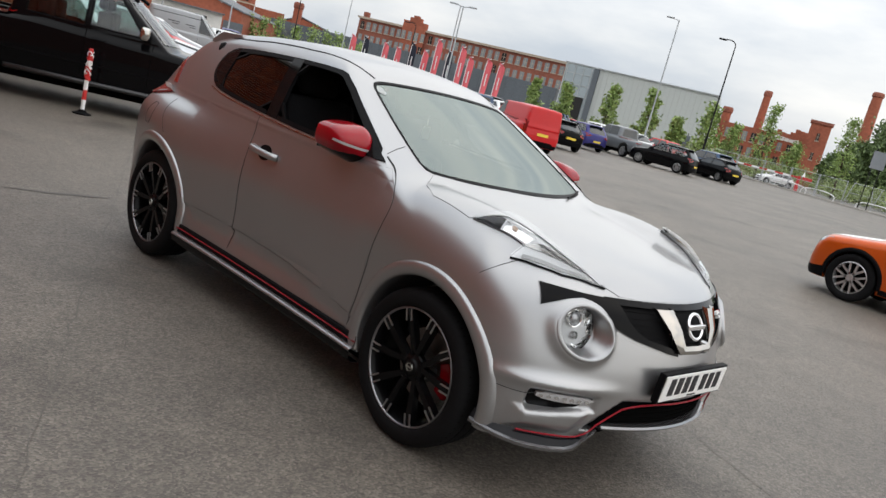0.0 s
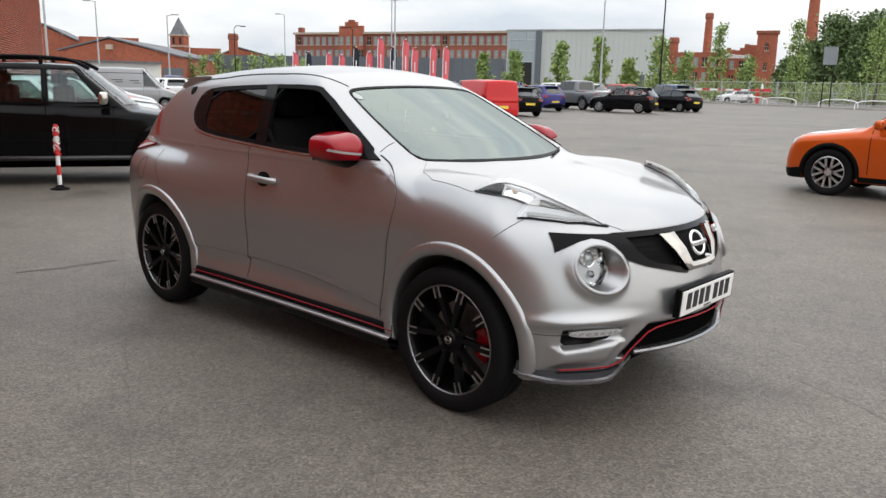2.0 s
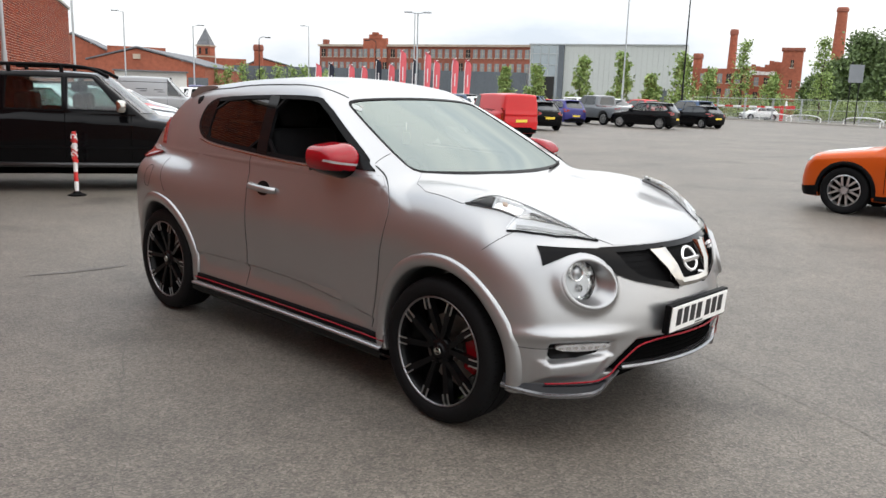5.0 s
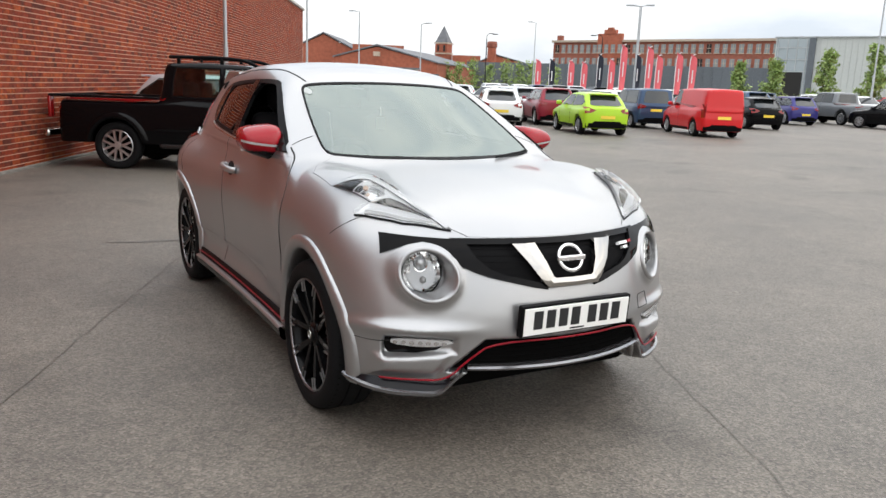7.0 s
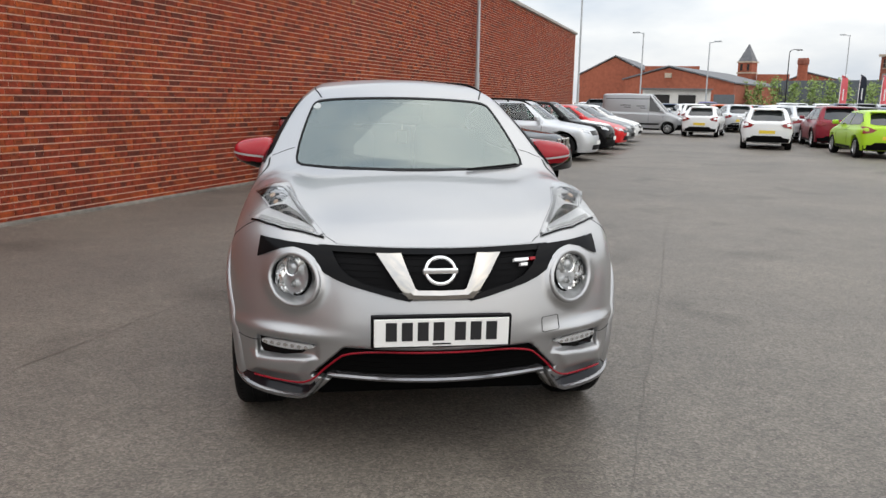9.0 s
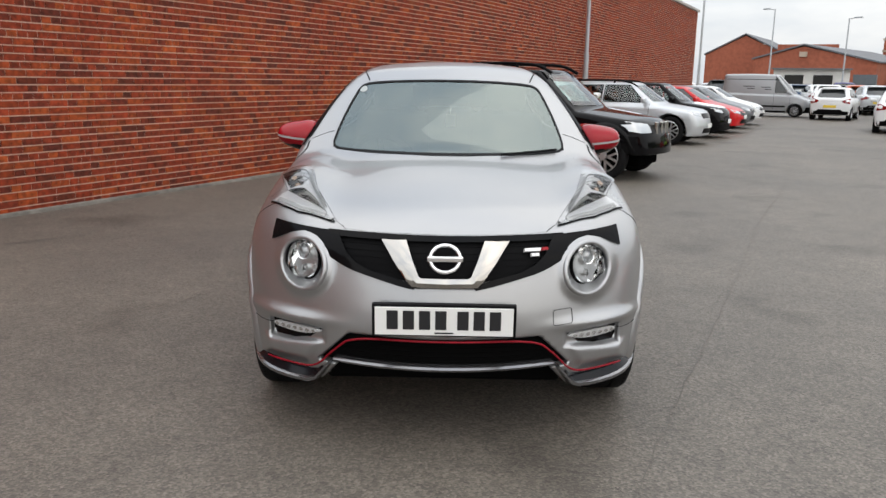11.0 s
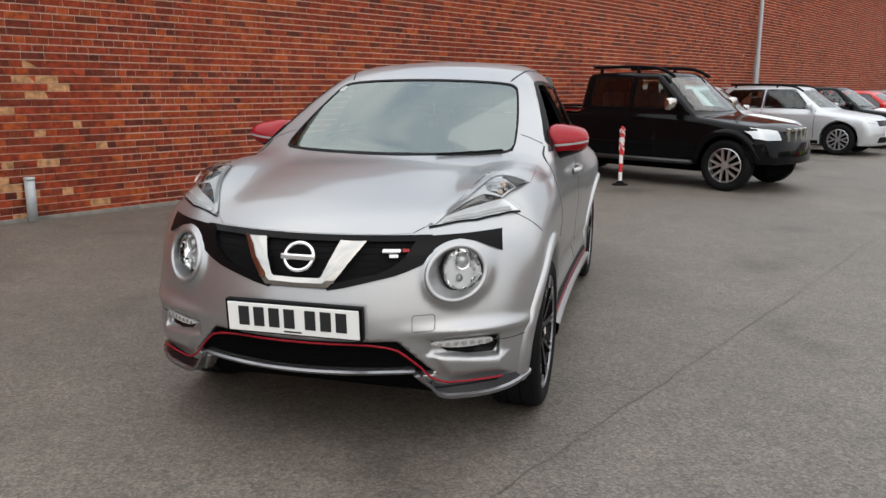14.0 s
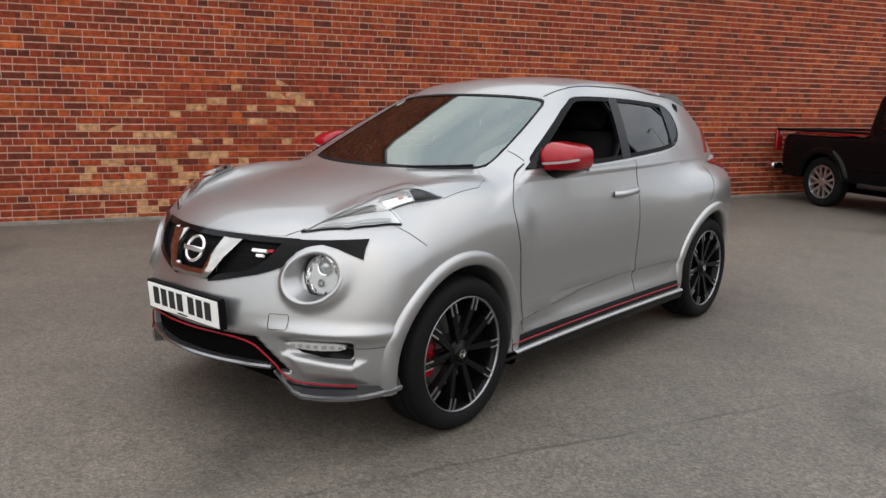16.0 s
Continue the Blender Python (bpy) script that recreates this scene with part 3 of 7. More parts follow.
def face_relief(f, x, y, z):
    """Hollows and swells of the nose: grille, lamp sockets, lower intake, lamp pods."""
    a = np.abs(y)
    ahead = ease(x - 0.36, 0.04)
    grille = np.minimum(np.minimum(z - grille_low(a), 0.834 - z), 0.47 - a)
    f = f + 0.022 * ease(grille - 0.006, 0.02) * ahead
    socket = 0.086 - np.sqrt((a - LAMP_Y) ** 2 + (z - LAMP_Z) ** 2)
    f = f + 0.045 * ease(socket, 0.016) * ahead
    collar = np.sqrt((a - LAMP_Y - 0.004) ** 2 + (z - LAMP_Z) ** 2)
    f = f - 0.016 * np.exp(-((collar - 0.10) / 0.022) ** 2) * ahead
    intake = np.minimum(np.minimum(z - 0.338, 0.458 - z), 0.368 + (0.458 - z) * 0.98 - a)
    f = f + 0.07 * ease(intake, 0.02) * ahead
    f = f - 0.026 * np.exp(-((a - 0.64) / 0.17) ** 2 - ((z - 0.500) / 0.026) ** 2) * ahead
    fin = np.minimum(np.minimum(a - 0.49 - 0.6 * np.maximum(0.41 - z, 0), 0.735 - a), np.minimum(z - 0.320, 0.408 - 0.10 * (a - 0.5) - z))
    f = f - 0.019 * ease(fin, 0.05) * (0.45 + 0.55 * np.clip((a - 0.48) / 0.22, 0, 1)) * ahead
    tray = 0.343 - z - 1.2 * np.maximum(a - 0.40, 0)
    f = smax(f, np.minimum(tray, (x - 0.25)), 0.02)
    pod = np.minimum(np.minimum(a - 0.468, 0.706 - a), np.minimum(z - 0.408 + 0.10 * (a - 0.5), 0.466 - z))
    f = f + 0.026 * ease(pod, 0.022) * (0.5 + 0.5 * np.clip((a - 0.47) / 0.15, 0, 1)) * ahead
    under = fold_line(x) - z
    hem = ease(under, 0.014) * np.exp(-(np.maximum(under, 0) / 0.10) ** 2) * ease(x + 2.1, 0.25) * ease(-0.5 - x, 0.25)
    return f + 0.024 * hem


HERO = dict(
    plan=((-3.35, -3.2, -3.0, -2.5, -1.9, -1.3, -0.7, -0.3, 0.0, 0.35, 0.6, 0.8), (0.60, 0.71, 0.785, 0.845, 0.83, 0.825, 0.825, 0.83, 0.84, 0.832, 0.785, 0.72)),
    sect=((0.18, 0.30, 0.45, 0.60, 0.75, 0.88, 0.98, 1.10, 1.3), (-0.035, -0.012, -0.016, -0.010, -0.008, -0.020, -0.045, -0.10, -0.22)),
    front=((0.15, 0.25, 0.33, 0.45, 0.55, 0.65, 0.77, 0.85, 1.0), (0.665, 0.715, 0.745, 0.757, 0.752, 0.728, 0.692, 0.658, 0.50)),
    rear=((0.2, 0.4, 0.6, 0.9, 1.1, 1.3), (-3.18, -3.28, -3.295, -3.265, -3.22, -3.09)),
    top=((-3.4, -2.6, -1.5, -0.7, -0.3, -0.05, 0.2, 0.5, 0.66, 0.8), (1.04, 1.07, 1.08, 1.07, 1.06, 1.035, 0.995, 0.925, 0.865, 0.78)),
    roof=((-3.4, -3.0, -2.6, -2.1, -1.7, -1.4, -1.1, -0.8), (1.36, 1.42, 1.475, 1.52, 1.535, 1.52, 1.47, 1.40)),
    belt=((-3.3, -3.0, -2.6, -2.0, -1.4, -0.8, -0.3, 0.2), (0.50, 0.60, 0.685, 0.745, 0.77, 0.775, 0.77, 0.74)),
    screen=((0.9, 1.05, 1.2, 1.35, 1.45, 1.6), (0.02, -0.25, -0.56, -0.88, -1.10, -1.46)),
    back=((0.9, 1.1, 1.3, 1.45, 1.6), (-3.35, -3.24, -3.02, -2.80, -2.55)),
    tumble=(1.06, 0.42, 0.35), bow=(0.52, 0.25, 0.42, 0.25), corner=0.10, crown=0.14, roof_crown=0.14, soft=(0.14, 0.07, 0.06),
    bulges=((0.022, 0.05, 0.42, 0.60, 0.28), (0.035, -2.5, 0.5, 0.70, 0.30), (0.03, -2.62, 0.34, 0.90, 0.15), (-0.02, -1.2, 0.7, 0.5, 0.16)),
    fender=pontoon, extra=face_relief, arches=((-0.02, 0.345, 0.375), (-2.53, 0.345, 0.375)), floor=0.24)
hero_body = vehicle(HERO)
HERO_SMOOTH = dict(HERO, arches=())
hero_solid = vehicle(HERO_SMOOTH)
hero = thing("car", "silver crossover with red door mirrors and black alloy wheels", "car", CAR_M)

M_WINGBOWL = mat("lamp_bowl", (0.58, 0.58, 0.59), 0.4, 0.6)
M_BOWL = mat("lamp_reflector", (0.95, 0.95, 0.95), 0.08, 1.0)
# outlines: windows in (x, z), windscreen in (y, z), bonnet and lamps in (x, y)
SIDE_OPENING = [(-0.56, 1.068), (-1.08, 1.068), (-1.62, 1.088), (-2.10, 1.112), (-2.27, 1.135), (-2.38, 1.20), (-2.41, 1.28), (-2.38, 1.35), (-2.27, 1.385), (-1.69, 1.412), (-1.25, 1.415), (-1.135, 1.395), (-0.735, 1.188)]
FRONT_PANE = [(-0.59, 1.078), (-1.08, 1.078), (-1.455, 1.092), (-1.575, 1.402), (-1.25, 1.404), (-1.14, 1.388), (-0.745, 1.184)]
REAR_PANE = [(-1.53, 1.096), (-2.06, 1.12), (-2.20, 1.145), (-2.27, 1.36), (-1.69, 1.40), (-1.645, 1.40)]
SCREEN = [(0.0, 1.062), (0.30, 1.063), (0.50, 1.066), (0.592, 1.075), (0.585, 1.15), (0.562, 1.24), (0.528, 1.335), (0.503, 1.385), (0.44, 1.402), (0.25, 1.414), (0.0, 1.419)]
SCREEN = SCREEN + [(-y, z) for y, z in SCREEN[-2:0:-1]]
BONNET_HALF = [(-0.205, 0.0), (-0.30, 0.35), (-0.42, 0.565), (-0.33, 0.68), (-0.22, 0.735), (0.015, 0.742), (0.05, 0.70), (0.09, 0.59), (0.28, 0.545), (0.505, 0.433), (0.553, 0.390)]
BONNET_NOSE = [(0.588, 0.30), (0.611, 0.2), (0.625, 0.1), (0.630, 0.0)]
BONNET = BONNET_HALF + BONNET_NOSE + [(x, -y) for x, y in (BONNET_HALF + BONNET_NOSE)[-2:0:-1]]
WING_LAMP = [(0.03, 0.738), (0.085, 0.64), (0.10, 0.597), (0.285, 0.552), (0.510, 0.440), (0.415, 0.600), (0.345, 0.672), (0.262, 0.740), (0.262, 0.672), (0.12, 0.718)]


def lamp_rise(p):
    """How far the wing lamp's lens stands above the wing: most at its rear half, nothing at the tip."""
    return 0.006 + 0.020 * np.clip((0.45 - p[:, 0]) / 0.2, 0, 1) * np.clip((p[:, 0] - 0.02) / 0.08, 0, 1)


def inside(points, outline):
    """Which points lie inside an outline."""
    o = np.array(outline, float)
    c = np.zeros(len(points), bool)
    for (x0, y0), (x1, y1) in zip(o, np.roll(o, -1, 0)):
        cross = (y0 > points[:, 1]) != (y1 > points[:, 1])
        at = x0 + (points[:, 1] - y0) / (y1 - y0 if y1 != y0 else 1e-9) * (x1 - x0)
        c ^= cross & (points[:, 0] < at)
    return c


def shrunk(outline, by):
    """An outline drawn in by a width."""
    o = np.array(outline, float)
    t = np.roll(o, -1, 0) - np.roll(o, 1, 0)
    t /= np.linalg.norm(t, axis=1)[:, None]
    n = np.stack([-t[:, 1], t[:, 0]], 1)
    area = 0.5 * np.sum(o[:, 0] * np.roll(o[:, 1], -1) - np.roll(o[:, 0], -1) * o[:, 1])
    return o + n * by * (1 if area > 0 else -1)


def hollow_shell(solid, openings, low, high, h, cabin, paint, parent, lining, name="body"):
    """The painted skin with its window openings cut out, and a lining inside the cabin."""
    v, q = shell(solid, low, high, h)
    v = settle(solid, v)
    g = slope(solid, v, 0.006)
    g /= np.maximum(np.linalg.norm(g, axis=1), 1e-6)[:, None]
    mid = v[q].mean(1)
    n = g[q].mean(1)
    cut = np.zeros(len(q), bool)
    for outline, axis, sign in openings:
        two = [i for i in range(3) if i != axis]
        cut |= inside(mid[:, two], outline) & (n[:, axis] * sign > (0.15 if axis == 0 else -0.02)) & (mid[:, axis] * sign > (-9.0 if axis == 0 else 0.40)) & (mid[:, 2] > 0.9)
    keep = q[~cut]
    ob = raw(name, v, keep, paint, parent)
    used = np.unique(keep)
    me = ob.data
    me.normals_split_custom_set_from_vertices([tuple(k) for k in g])
    if lining is not None:
        x0, x1, z0 = cabin
        k = keep[(v[keep].mean(1)[:, 2] > z0) & (v[keep].mean(1)[:, 0] > x0) & (v[keep].mean(1)[:, 0] < x1)]
        ids = np.unique(k)
        to = np.full(len(v), -1)
        to[ids] = np.arange(len(ids))
        raw("cabin_lining", v[ids] - g[ids] * 0.025, to[k][:, ::-1], lining, parent)
    return ob


hollow_shell(hero_body, [(shrunk(SIDE_OPENING, 0.012), 1, 1), (shrunk(SIDE_OPENING, 0.012), 1, -1), (shrunk(SCREEN, 0.006), 0, 1)],
             (-3.45, -0.98, 0.19), (0.95, 0.98, 1.62), 0.0125, (-3.1, -0.25, 0.55), M_PAINT, hero, M_LINING)
SIDE = (0.3, 1.1)
AHEAD = (-1.6, 1.0)
ABOVE = (0.4, 1.7)

# glass, with its black border
panel("windscreen", hero_solid, rounded(shrunk(SCREEN, 0.006)), 0, 1, M_GLASS, hero, off=-0.001, step=0.04, reach=AHEAD)
strip("windscreen_seal", hero_solid, rounded(shrunk(SCREEN, 0.004)), 0, 1, 0.010, M_TRIM, hero, off=0.002, closed=True, reach=AHEAD, step=0.02)
for flip in (False, True):
    panel("rear_door_window", hero_solid, rounded(shrunk(REAR_PANE, -0.006), 1), 1, 1, M_TINT, hero, off=-0.002, step=0.04, reach=SIDE, mirror=flip)
    strip("window_frame", hero_solid, rounded(REAR_PANE, 1), 1, 1, 0.014, M_TRIM, hero, off=0.003, closed=True, reach=SIDE, mirror=flip)
    strip("window_frame", hero_solid, rounded(FRONT_PANE, 1), 1, 1, 0.014, M_TRIM, hero, off=0.003, closed=True, reach=SIDE, mirror=flip, thick=0.02)
    panel("door_pillar", hero_solid, [(-1.445, 1.085), (-1.55, 1.09), (-1.665, 1.405), (-1.565, 1.408)], 1, 1, M_BLACK, hero, off=0.005, step=0.04, reach=SIDE, mirror=flip)
    panel("quarter_panel", hero_solid, [(-2.19, 1.13), (-2.27, 1.142), (-2.37, 1.20), (-2.40, 1.28), (-2.37, 1.342), (-2.265, 1.378), (-2.25, 1.35)], 1, 1, M_BLACK, hero, off=0.004, step=0.04, reach=SIDE, mirror=flip)
    strip("window_trim", hero_solid, rounded(shrunk(SIDE_OPENING, 0.012), 1), 1, 1, 0.022, M_TRIM, hero, off=0.004, closed=True, reach=SIDE, mirror=flip, step=0.015, thick=0.008)
    strip("belt_moulding", hero_solid, rounded([(-0.72, 1.057), (-1.08, 1.057), (-1.62, 1.077), (-2.10, 1.100), (-2.28, 1.124)], 2, False), 1, 1, 0.006, M_CHROME, hero, off=0.007, reach=SIDE, mirror=flip, step=0.03, thick=0.008, label="thin bright moulding under the windows")
    # doors and gaps
    front_door = panel("front_door", hero_solid, [(-0.50, 1.058), (-0.415, 0.998), (-0.367, 0.925), (-0.382, 0.82), (-0.432, 0.66), (-0.495, 0.335), (-1.590, 0.335), (-1.578, 0.60), (-1.568, 0.88), (-1.592, 1.06)], 1, 1, M_PAINT, hero, off=0.0012, step=0.05, reach=SIDE, mirror=flip, thick=0.003)
    rear_door = panel("rear_door", hero_solid, [(-1.602, 1.06), (-1.578, 0.88), (-1.588, 0.60), (-1.60, 0.335), (-2.02, 0.335), (-2.10, 0.56), (-2.22, 0.74), (-2.24, 0.95), (-2.22, 1.10)], 1, 1, M_PAINT, hero, off=0.0012, step=0.05, reach=SIDE, mirror=flip, thick=0.003)
    for name, line in (("door_gap", [(-0.57, 1.098), (-0.49, 1.058), (-0.408, 1.0), (-0.360, 0.925), (-0.375, 0.82), (-0.425, 0.66), (-0.488, 0.33)]),
                       ("door_gap", [(-1.60, 1.075), (-1.573, 0.88), (-1.583, 0.60), (-1.596, 0.33)]),
                       ("bumper_gap", [(0.395, 0.452), (0.47, 0.446), (0.56, 0.452)]),
                       ("fuel_gap", [(-2.58, 0.985), (-2.50, 0.90), (-2.42, 0.79)])):
        strip(name, hero_solid, rounded(line, 2, False), 1, 1, 0.0024, M_SEAM, hero, off=0.0016, reach=SIDE, mirror=flip, step=0.02)
    strip("wing_gap", hero_solid, [(0.30, 0.912), (0.262, 0.877), (0.205, 0.822)], 1, 1, 0.0022, M_SEAM, hero, off=0.0014, reach=SIDE, mirror=flip, step=0.015)
    strip("pillar_gap", hero_solid, [(-0.607, 0.60), (-0.602, 0.65), (-0.585, 0.715)], 2, 1, 0.0025, M_SEAM, hero, off=0.0014, reach=ABOVE, mirror=flip, step=0.015)
    # wing lamp
    lamp = panel("wing_lamp", hero_solid, WING_LAMP, 2, 1, M_WINGBOWL, hero, off=0.002, step=0.02, reach=ABOVE, mirror=flip, thick=0.004, label="angular clear lamp on top of the wing")
    panel("lamp_shroud", hero_solid, [(0.036, 0.734), (0.088, 0.648), (0.118, 0.642), (0.150, 0.705), (0.10, 0.720)], 2, 1, M_BLACK, lamp, off=0.004, step=0.02, reach=ABOVE, mirror=flip)
    panel("turn_signal", hero_solid, [(0.124, 0.640), (0.145, 0.604), (0.215, 0.590), (0.262, 0.610), (0.258, 0.664), (0.160, 0.700)], 2, 1, M_BOWL, lamp, off=0.0045, step=0.02, reach=ABOVE, mirror=flip)
    panel("bulb_mark", hero_solid, rounded([(0.165, 0.655), (0.185, 0.645), (0.20, 0.660), (0.18, 0.672)], 1), 2, 1, M_AMBER, lamp, off=0.008, step=0.02, reach=ABOVE, mirror=flip)
    panel("inner_bezel", hero_solid, [(0.262, 0.672), (0.285, 0.600), (0.345, 0.550), (0.440, 0.490), (0.345, 0.600), (0.285, 0.655)], 2, 1, M_VCHROME, lamp, off=0.005, step=0.02, reach=ABOVE, mirror=flip)
    strip("light_guide", hero_solid, [(0.470, 0.482), (0.400, 0.595), (0.335, 0.660), (0.285, 0.706)], 2, 1, 0.014, M_LENSWHITE, lamp, off=0.006, reach=ABOVE, mirror=flip, step=0.015)
    panel("lens", hero_solid, WING_LAMP, 2, 1, M_LENS, lamp, off=lamp_rise, step=0.02, reach=ABOVE, mirror=flip, thick=0.008)
    strip("lamp_brow", hero_solid, rounded([(0.035, 0.728), (0.088, 0.645), (0.105, 0.607), (0.285, 0.560), (0.495, 0.450)], 2, False), 2, 1, 0.016, M_PAINT, lamp, off=0.008, reach=ABOVE, mirror=flip, thick=0.003, step=0.02)
    strip("lamp_seal", hero_solid, [(0.262, 0.672), (0.120, 0.718), (0.03, 0.738), (0.085, 0.64), (0.10, 0.597), (0.285, 0.552), (0.510, 0.440)], 2, 1, 0.0022, M_LAMPSEAL, lamp, off=0.0055, reach=ABOVE, mirror=flip, thick=0.004, step=0.015)
    strip("lower_seal", hero_solid, [(0.510, 0.440), (0.415, 0.602), (0.345, 0.674), (0.262, 0.741)], 2, 1, 0.006, M_BLACK, lamp, off=0.0045, reach=ABOVE, mirror=flip, thick=0.004, step=0.015)
    # wheel arch trims
    for x0 in (-0.02, -2.53):
        rows = []
        ang = np.radians(np.linspace(-14, 194, 61)) if x0 > -1 else np.radians(np.linspace(-12, 190, 61))
        for r, off in ((0.366, -0.055), (0.367, -0.002), (0.376, 0.012), (0.40, 0.017), (0.419, 0.015), (0.427, 0.008), (0.430, -0.004)):
            p = onto(hero_solid, np.stack([x0 + r * np.cos(ang), np.maximum(0.345 + r * np.sin(ang), 0.246)], 1), 1, 1, SIDE)
            p[:, 1] += off
            rows.append(p)
        v = np.concatenate(rows) * np.array([1, -1 if flip else 1, 1])
        k = len(ang)
        raw("arch_trim", v, [(r * k + i, r * k + i + 1, (r + 1) * k + i + 1, (r + 1) * k + i) for r in range(len(rows) - 1) for i in range(k - 1)], M_PAINT, hero)
        liner = lathe([(0.385, 0.0), (0.385, 0.28), (0.30, 0.30), (0.02, 0.30)], 40)
        bmesh.ops.translate(liner, vec=(x0, 0.50 - 0.0, 0.345), verts=liner.verts)
        for vert in liner.verts:
            vert.co.y = 0.50 + (0.78 - vert.co.y) if vert.co.y > 0.49 else vert.co.y
        if flip:
            for vert in liner.verts:
                vert.co.y = -vert.co.y
        bmesh.ops.delete(liner, geom=[f for f in liner.faces if f.calc_center_median().z < 0.27], context="FACES")
        part("arch_liner", liner, M_GAP, hero, smooth=True)
panel("bonnet", hero_solid, BONNET, 2, 1, M_PAINT, hero, off=0.0015, step=0.05, reach=ABOVE, thick=0.004)
strip("bonnet_gap", hero_solid, [(x, -y) for x, y in BONNET_HALF[:0:-1]] + BONNET_HALF, 2, 1, 0.0026, M_SEAM, hero, off=0.0012, reach=ABOVE, step=0.02)
for s in (-1, 1):
    strip("roof_gap", hero_solid, [(-1.10, 0.462 * s), (-1.25, 0.50 * s), (-1.6, 0.515 * s), (-2.2, 0.505 * s), (-2.9, 0.45 * s)], 2, 1, 0.008, M_TRIM, hero, off=0.0015, reach=ABOVE)

M_SLAT = mat("grille_mesh", (0.006, 0.006, 0.0065), 0.6, spec=0.04)
# nose: grille, badge, plate, lamps, lips
GRILLE = [(0.0, 0.655), (0.115, 0.656), (0.17, 0.668), (0.35, 0.706), (0.432, 0.745), (0.49, 0.795), (0.53, 0.812), (0.55, 0.83), (0.40, 0.831), (0.0, 0.831)]
GRILLE = GRILLE + [(-y, z) for y, z in GRILLE[-2:0:-1]]
NOSE = (0.3, 1.0)
low = vehicle(dict(HERO_SMOOTH, extra=lambda f, x, y, z: f))
grille = panel("grille", low, GRILLE, 0, 1, M_SLAT, hero, off=-0.013, step=0.025, reach=NOSE, label="gloss black grille mask")
MASK = [(0.115, 0.650), (0.115, 0.670), (0.17, 0.685), (0.29, 0.712), (0.338, 0.734), (0.378, 0.768), (0.416, 0.834), (0.56, 0.842), (0.692, 0.852), (0.703, 0.778), (0.652, 0.800), (0.612, 0.815), (0.555, 0.826), (0.505, 0.806), (0.470, 0.770), (0.440, 0.742), (0.395, 0.720), (0.345, 0.702), (0.17, 0.660)]
for flip in (False, True):
    panel("mask_corner", low, MASK, 0, 1, M_BLACK, grille, off=0.008, step=0.018, reach=NOSE, mirror=flip, thick=0.02)
strip("mask_top", low, [(-0.46, 0.832), (0, 0.830), (0.46, 0.832)], 0, 1, 0.020, M_BLACK, grille, off=0.003, reach=NOSE)
for k in range(6):
    z = 0.69 + 0.024 * k
    w = float(np.interp(z, (0.664, 0.676, 0.715, 0.755, 0.80), (0.12, 0.16, 0.34, 0.42, 0.455)))
    strip("slat", low, [(-w, z), (0, z), (w, z)], 0, 1, 0.003, M_SLAT, grille, off=-0.011, reach=NOSE)
bm = bmesh.new()
outer = [(0.243, 0.828), (0.192, 0.755), (0.146, 0.690), (0.122, 0.666), (0.0, 0.664)]
inner = [(0.148, 0.830), (0.122, 0.762), (0.098, 0.706), (0.088, 0.699), (0.0, 0.698)]
outer += [(-y, z) for y, z in outer[-2::-1]]
inner += [(-y, z) for y, z in inner[-2::-1]]
rise = [0.030, 0.030, 0.030, 0.028, 0.028, 0.028, 0.030, 0.030, 0.030]
rows = []
for edge, lip in ((outer, -0.03), (outer, -0.004), ([tuple(0.5 * (np.array(a) + np.array(b))) for a, b in zip(outer, inner)], 0.004), (inner, -0.002), (inner, -0.03)):
    q = onto(low, edge, 0, 1, NOSE)
    rows.append([bm.verts.new((x + h + lip, y, z)) for (x, y, z), h in zip(q, rise)])
for a, b in zip(rows, rows[1:]):
    for i in range(len(outer) - 1):
        bm.faces.new((a[i], a[i + 1], b[i + 1], b[i]))
bmesh.ops.recalc_face_normals(bm, faces=bm.faces)
part("chrome_blade", bm, M_VCHROME, grille, "bright chrome bar bent to a V", smooth=True, sharp=0.5)
bm = bmesh.new()
xb = float(onto(hero_solid, [(0.0, 0.69)], 0, 1, NOSE)[0, 0])
box(bm, xb + 0.014, 0, 0.656, 0.034, 0.26, 0.016, bevel=0.006)
part("grille_lip", bm, M_BLACK, grille, smooth=True, sharp=0.8)
xg = float(onto(low, [(0.0, 0.768)], 0, 1, NOSE)[0, 0]) + 0.014
bm = bmesh.new()
tube(bm, [(xg - 0.45 * 0.047 * math.sin(t), 0.056 * math.cos(t), 0.768 + 0.047 * math.sin(t)) for t in np.linspace(0, 2 * math.pi, 40, endpoint=False)], 0.0075, 8, True)
box(bm, xg + 0.006, 0, 0.768, 0.016, 0.134, 0.021, bevel=0.003)
part("badge", bm, mat("bright_badge", (0.86, 0.86, 0.87), 0.16, 0.9), hero, "round chrome badge with a bar", smooth=True, sharp=0.9)
for (y, z, w, h, m) in ((0.330, 0.789, 0.062, 0.010, M_WHITE), (0.379, 0.790, 0.022, 0.010, M_RED), (0.340, 0.772, 0.030, 0.010, M_WHITE)):
    panel("grille_mark", low, [(y - w / 2, z - h / 2), (y + w / 2, z - h / 2), (y + w / 2, z + h / 2), (y - w / 2, z + h / 2)], 0, 1, m, grille, off=0.012, step=0.03, reach=NOSE, thick=0.016)
plate = new("number_plate")
plate.parent = hero
plate.matrix_basis = pose(0.763, 0.0, 0.546, 0, 4, 0)
bm = bmesh.new()
box(bm, -0.004, 0, 0.001, 0.029, 0.536, 0.126, bevel=0.004)
part("plate_holder", bm, M_TRIM, plate)
bm = bmesh.new()
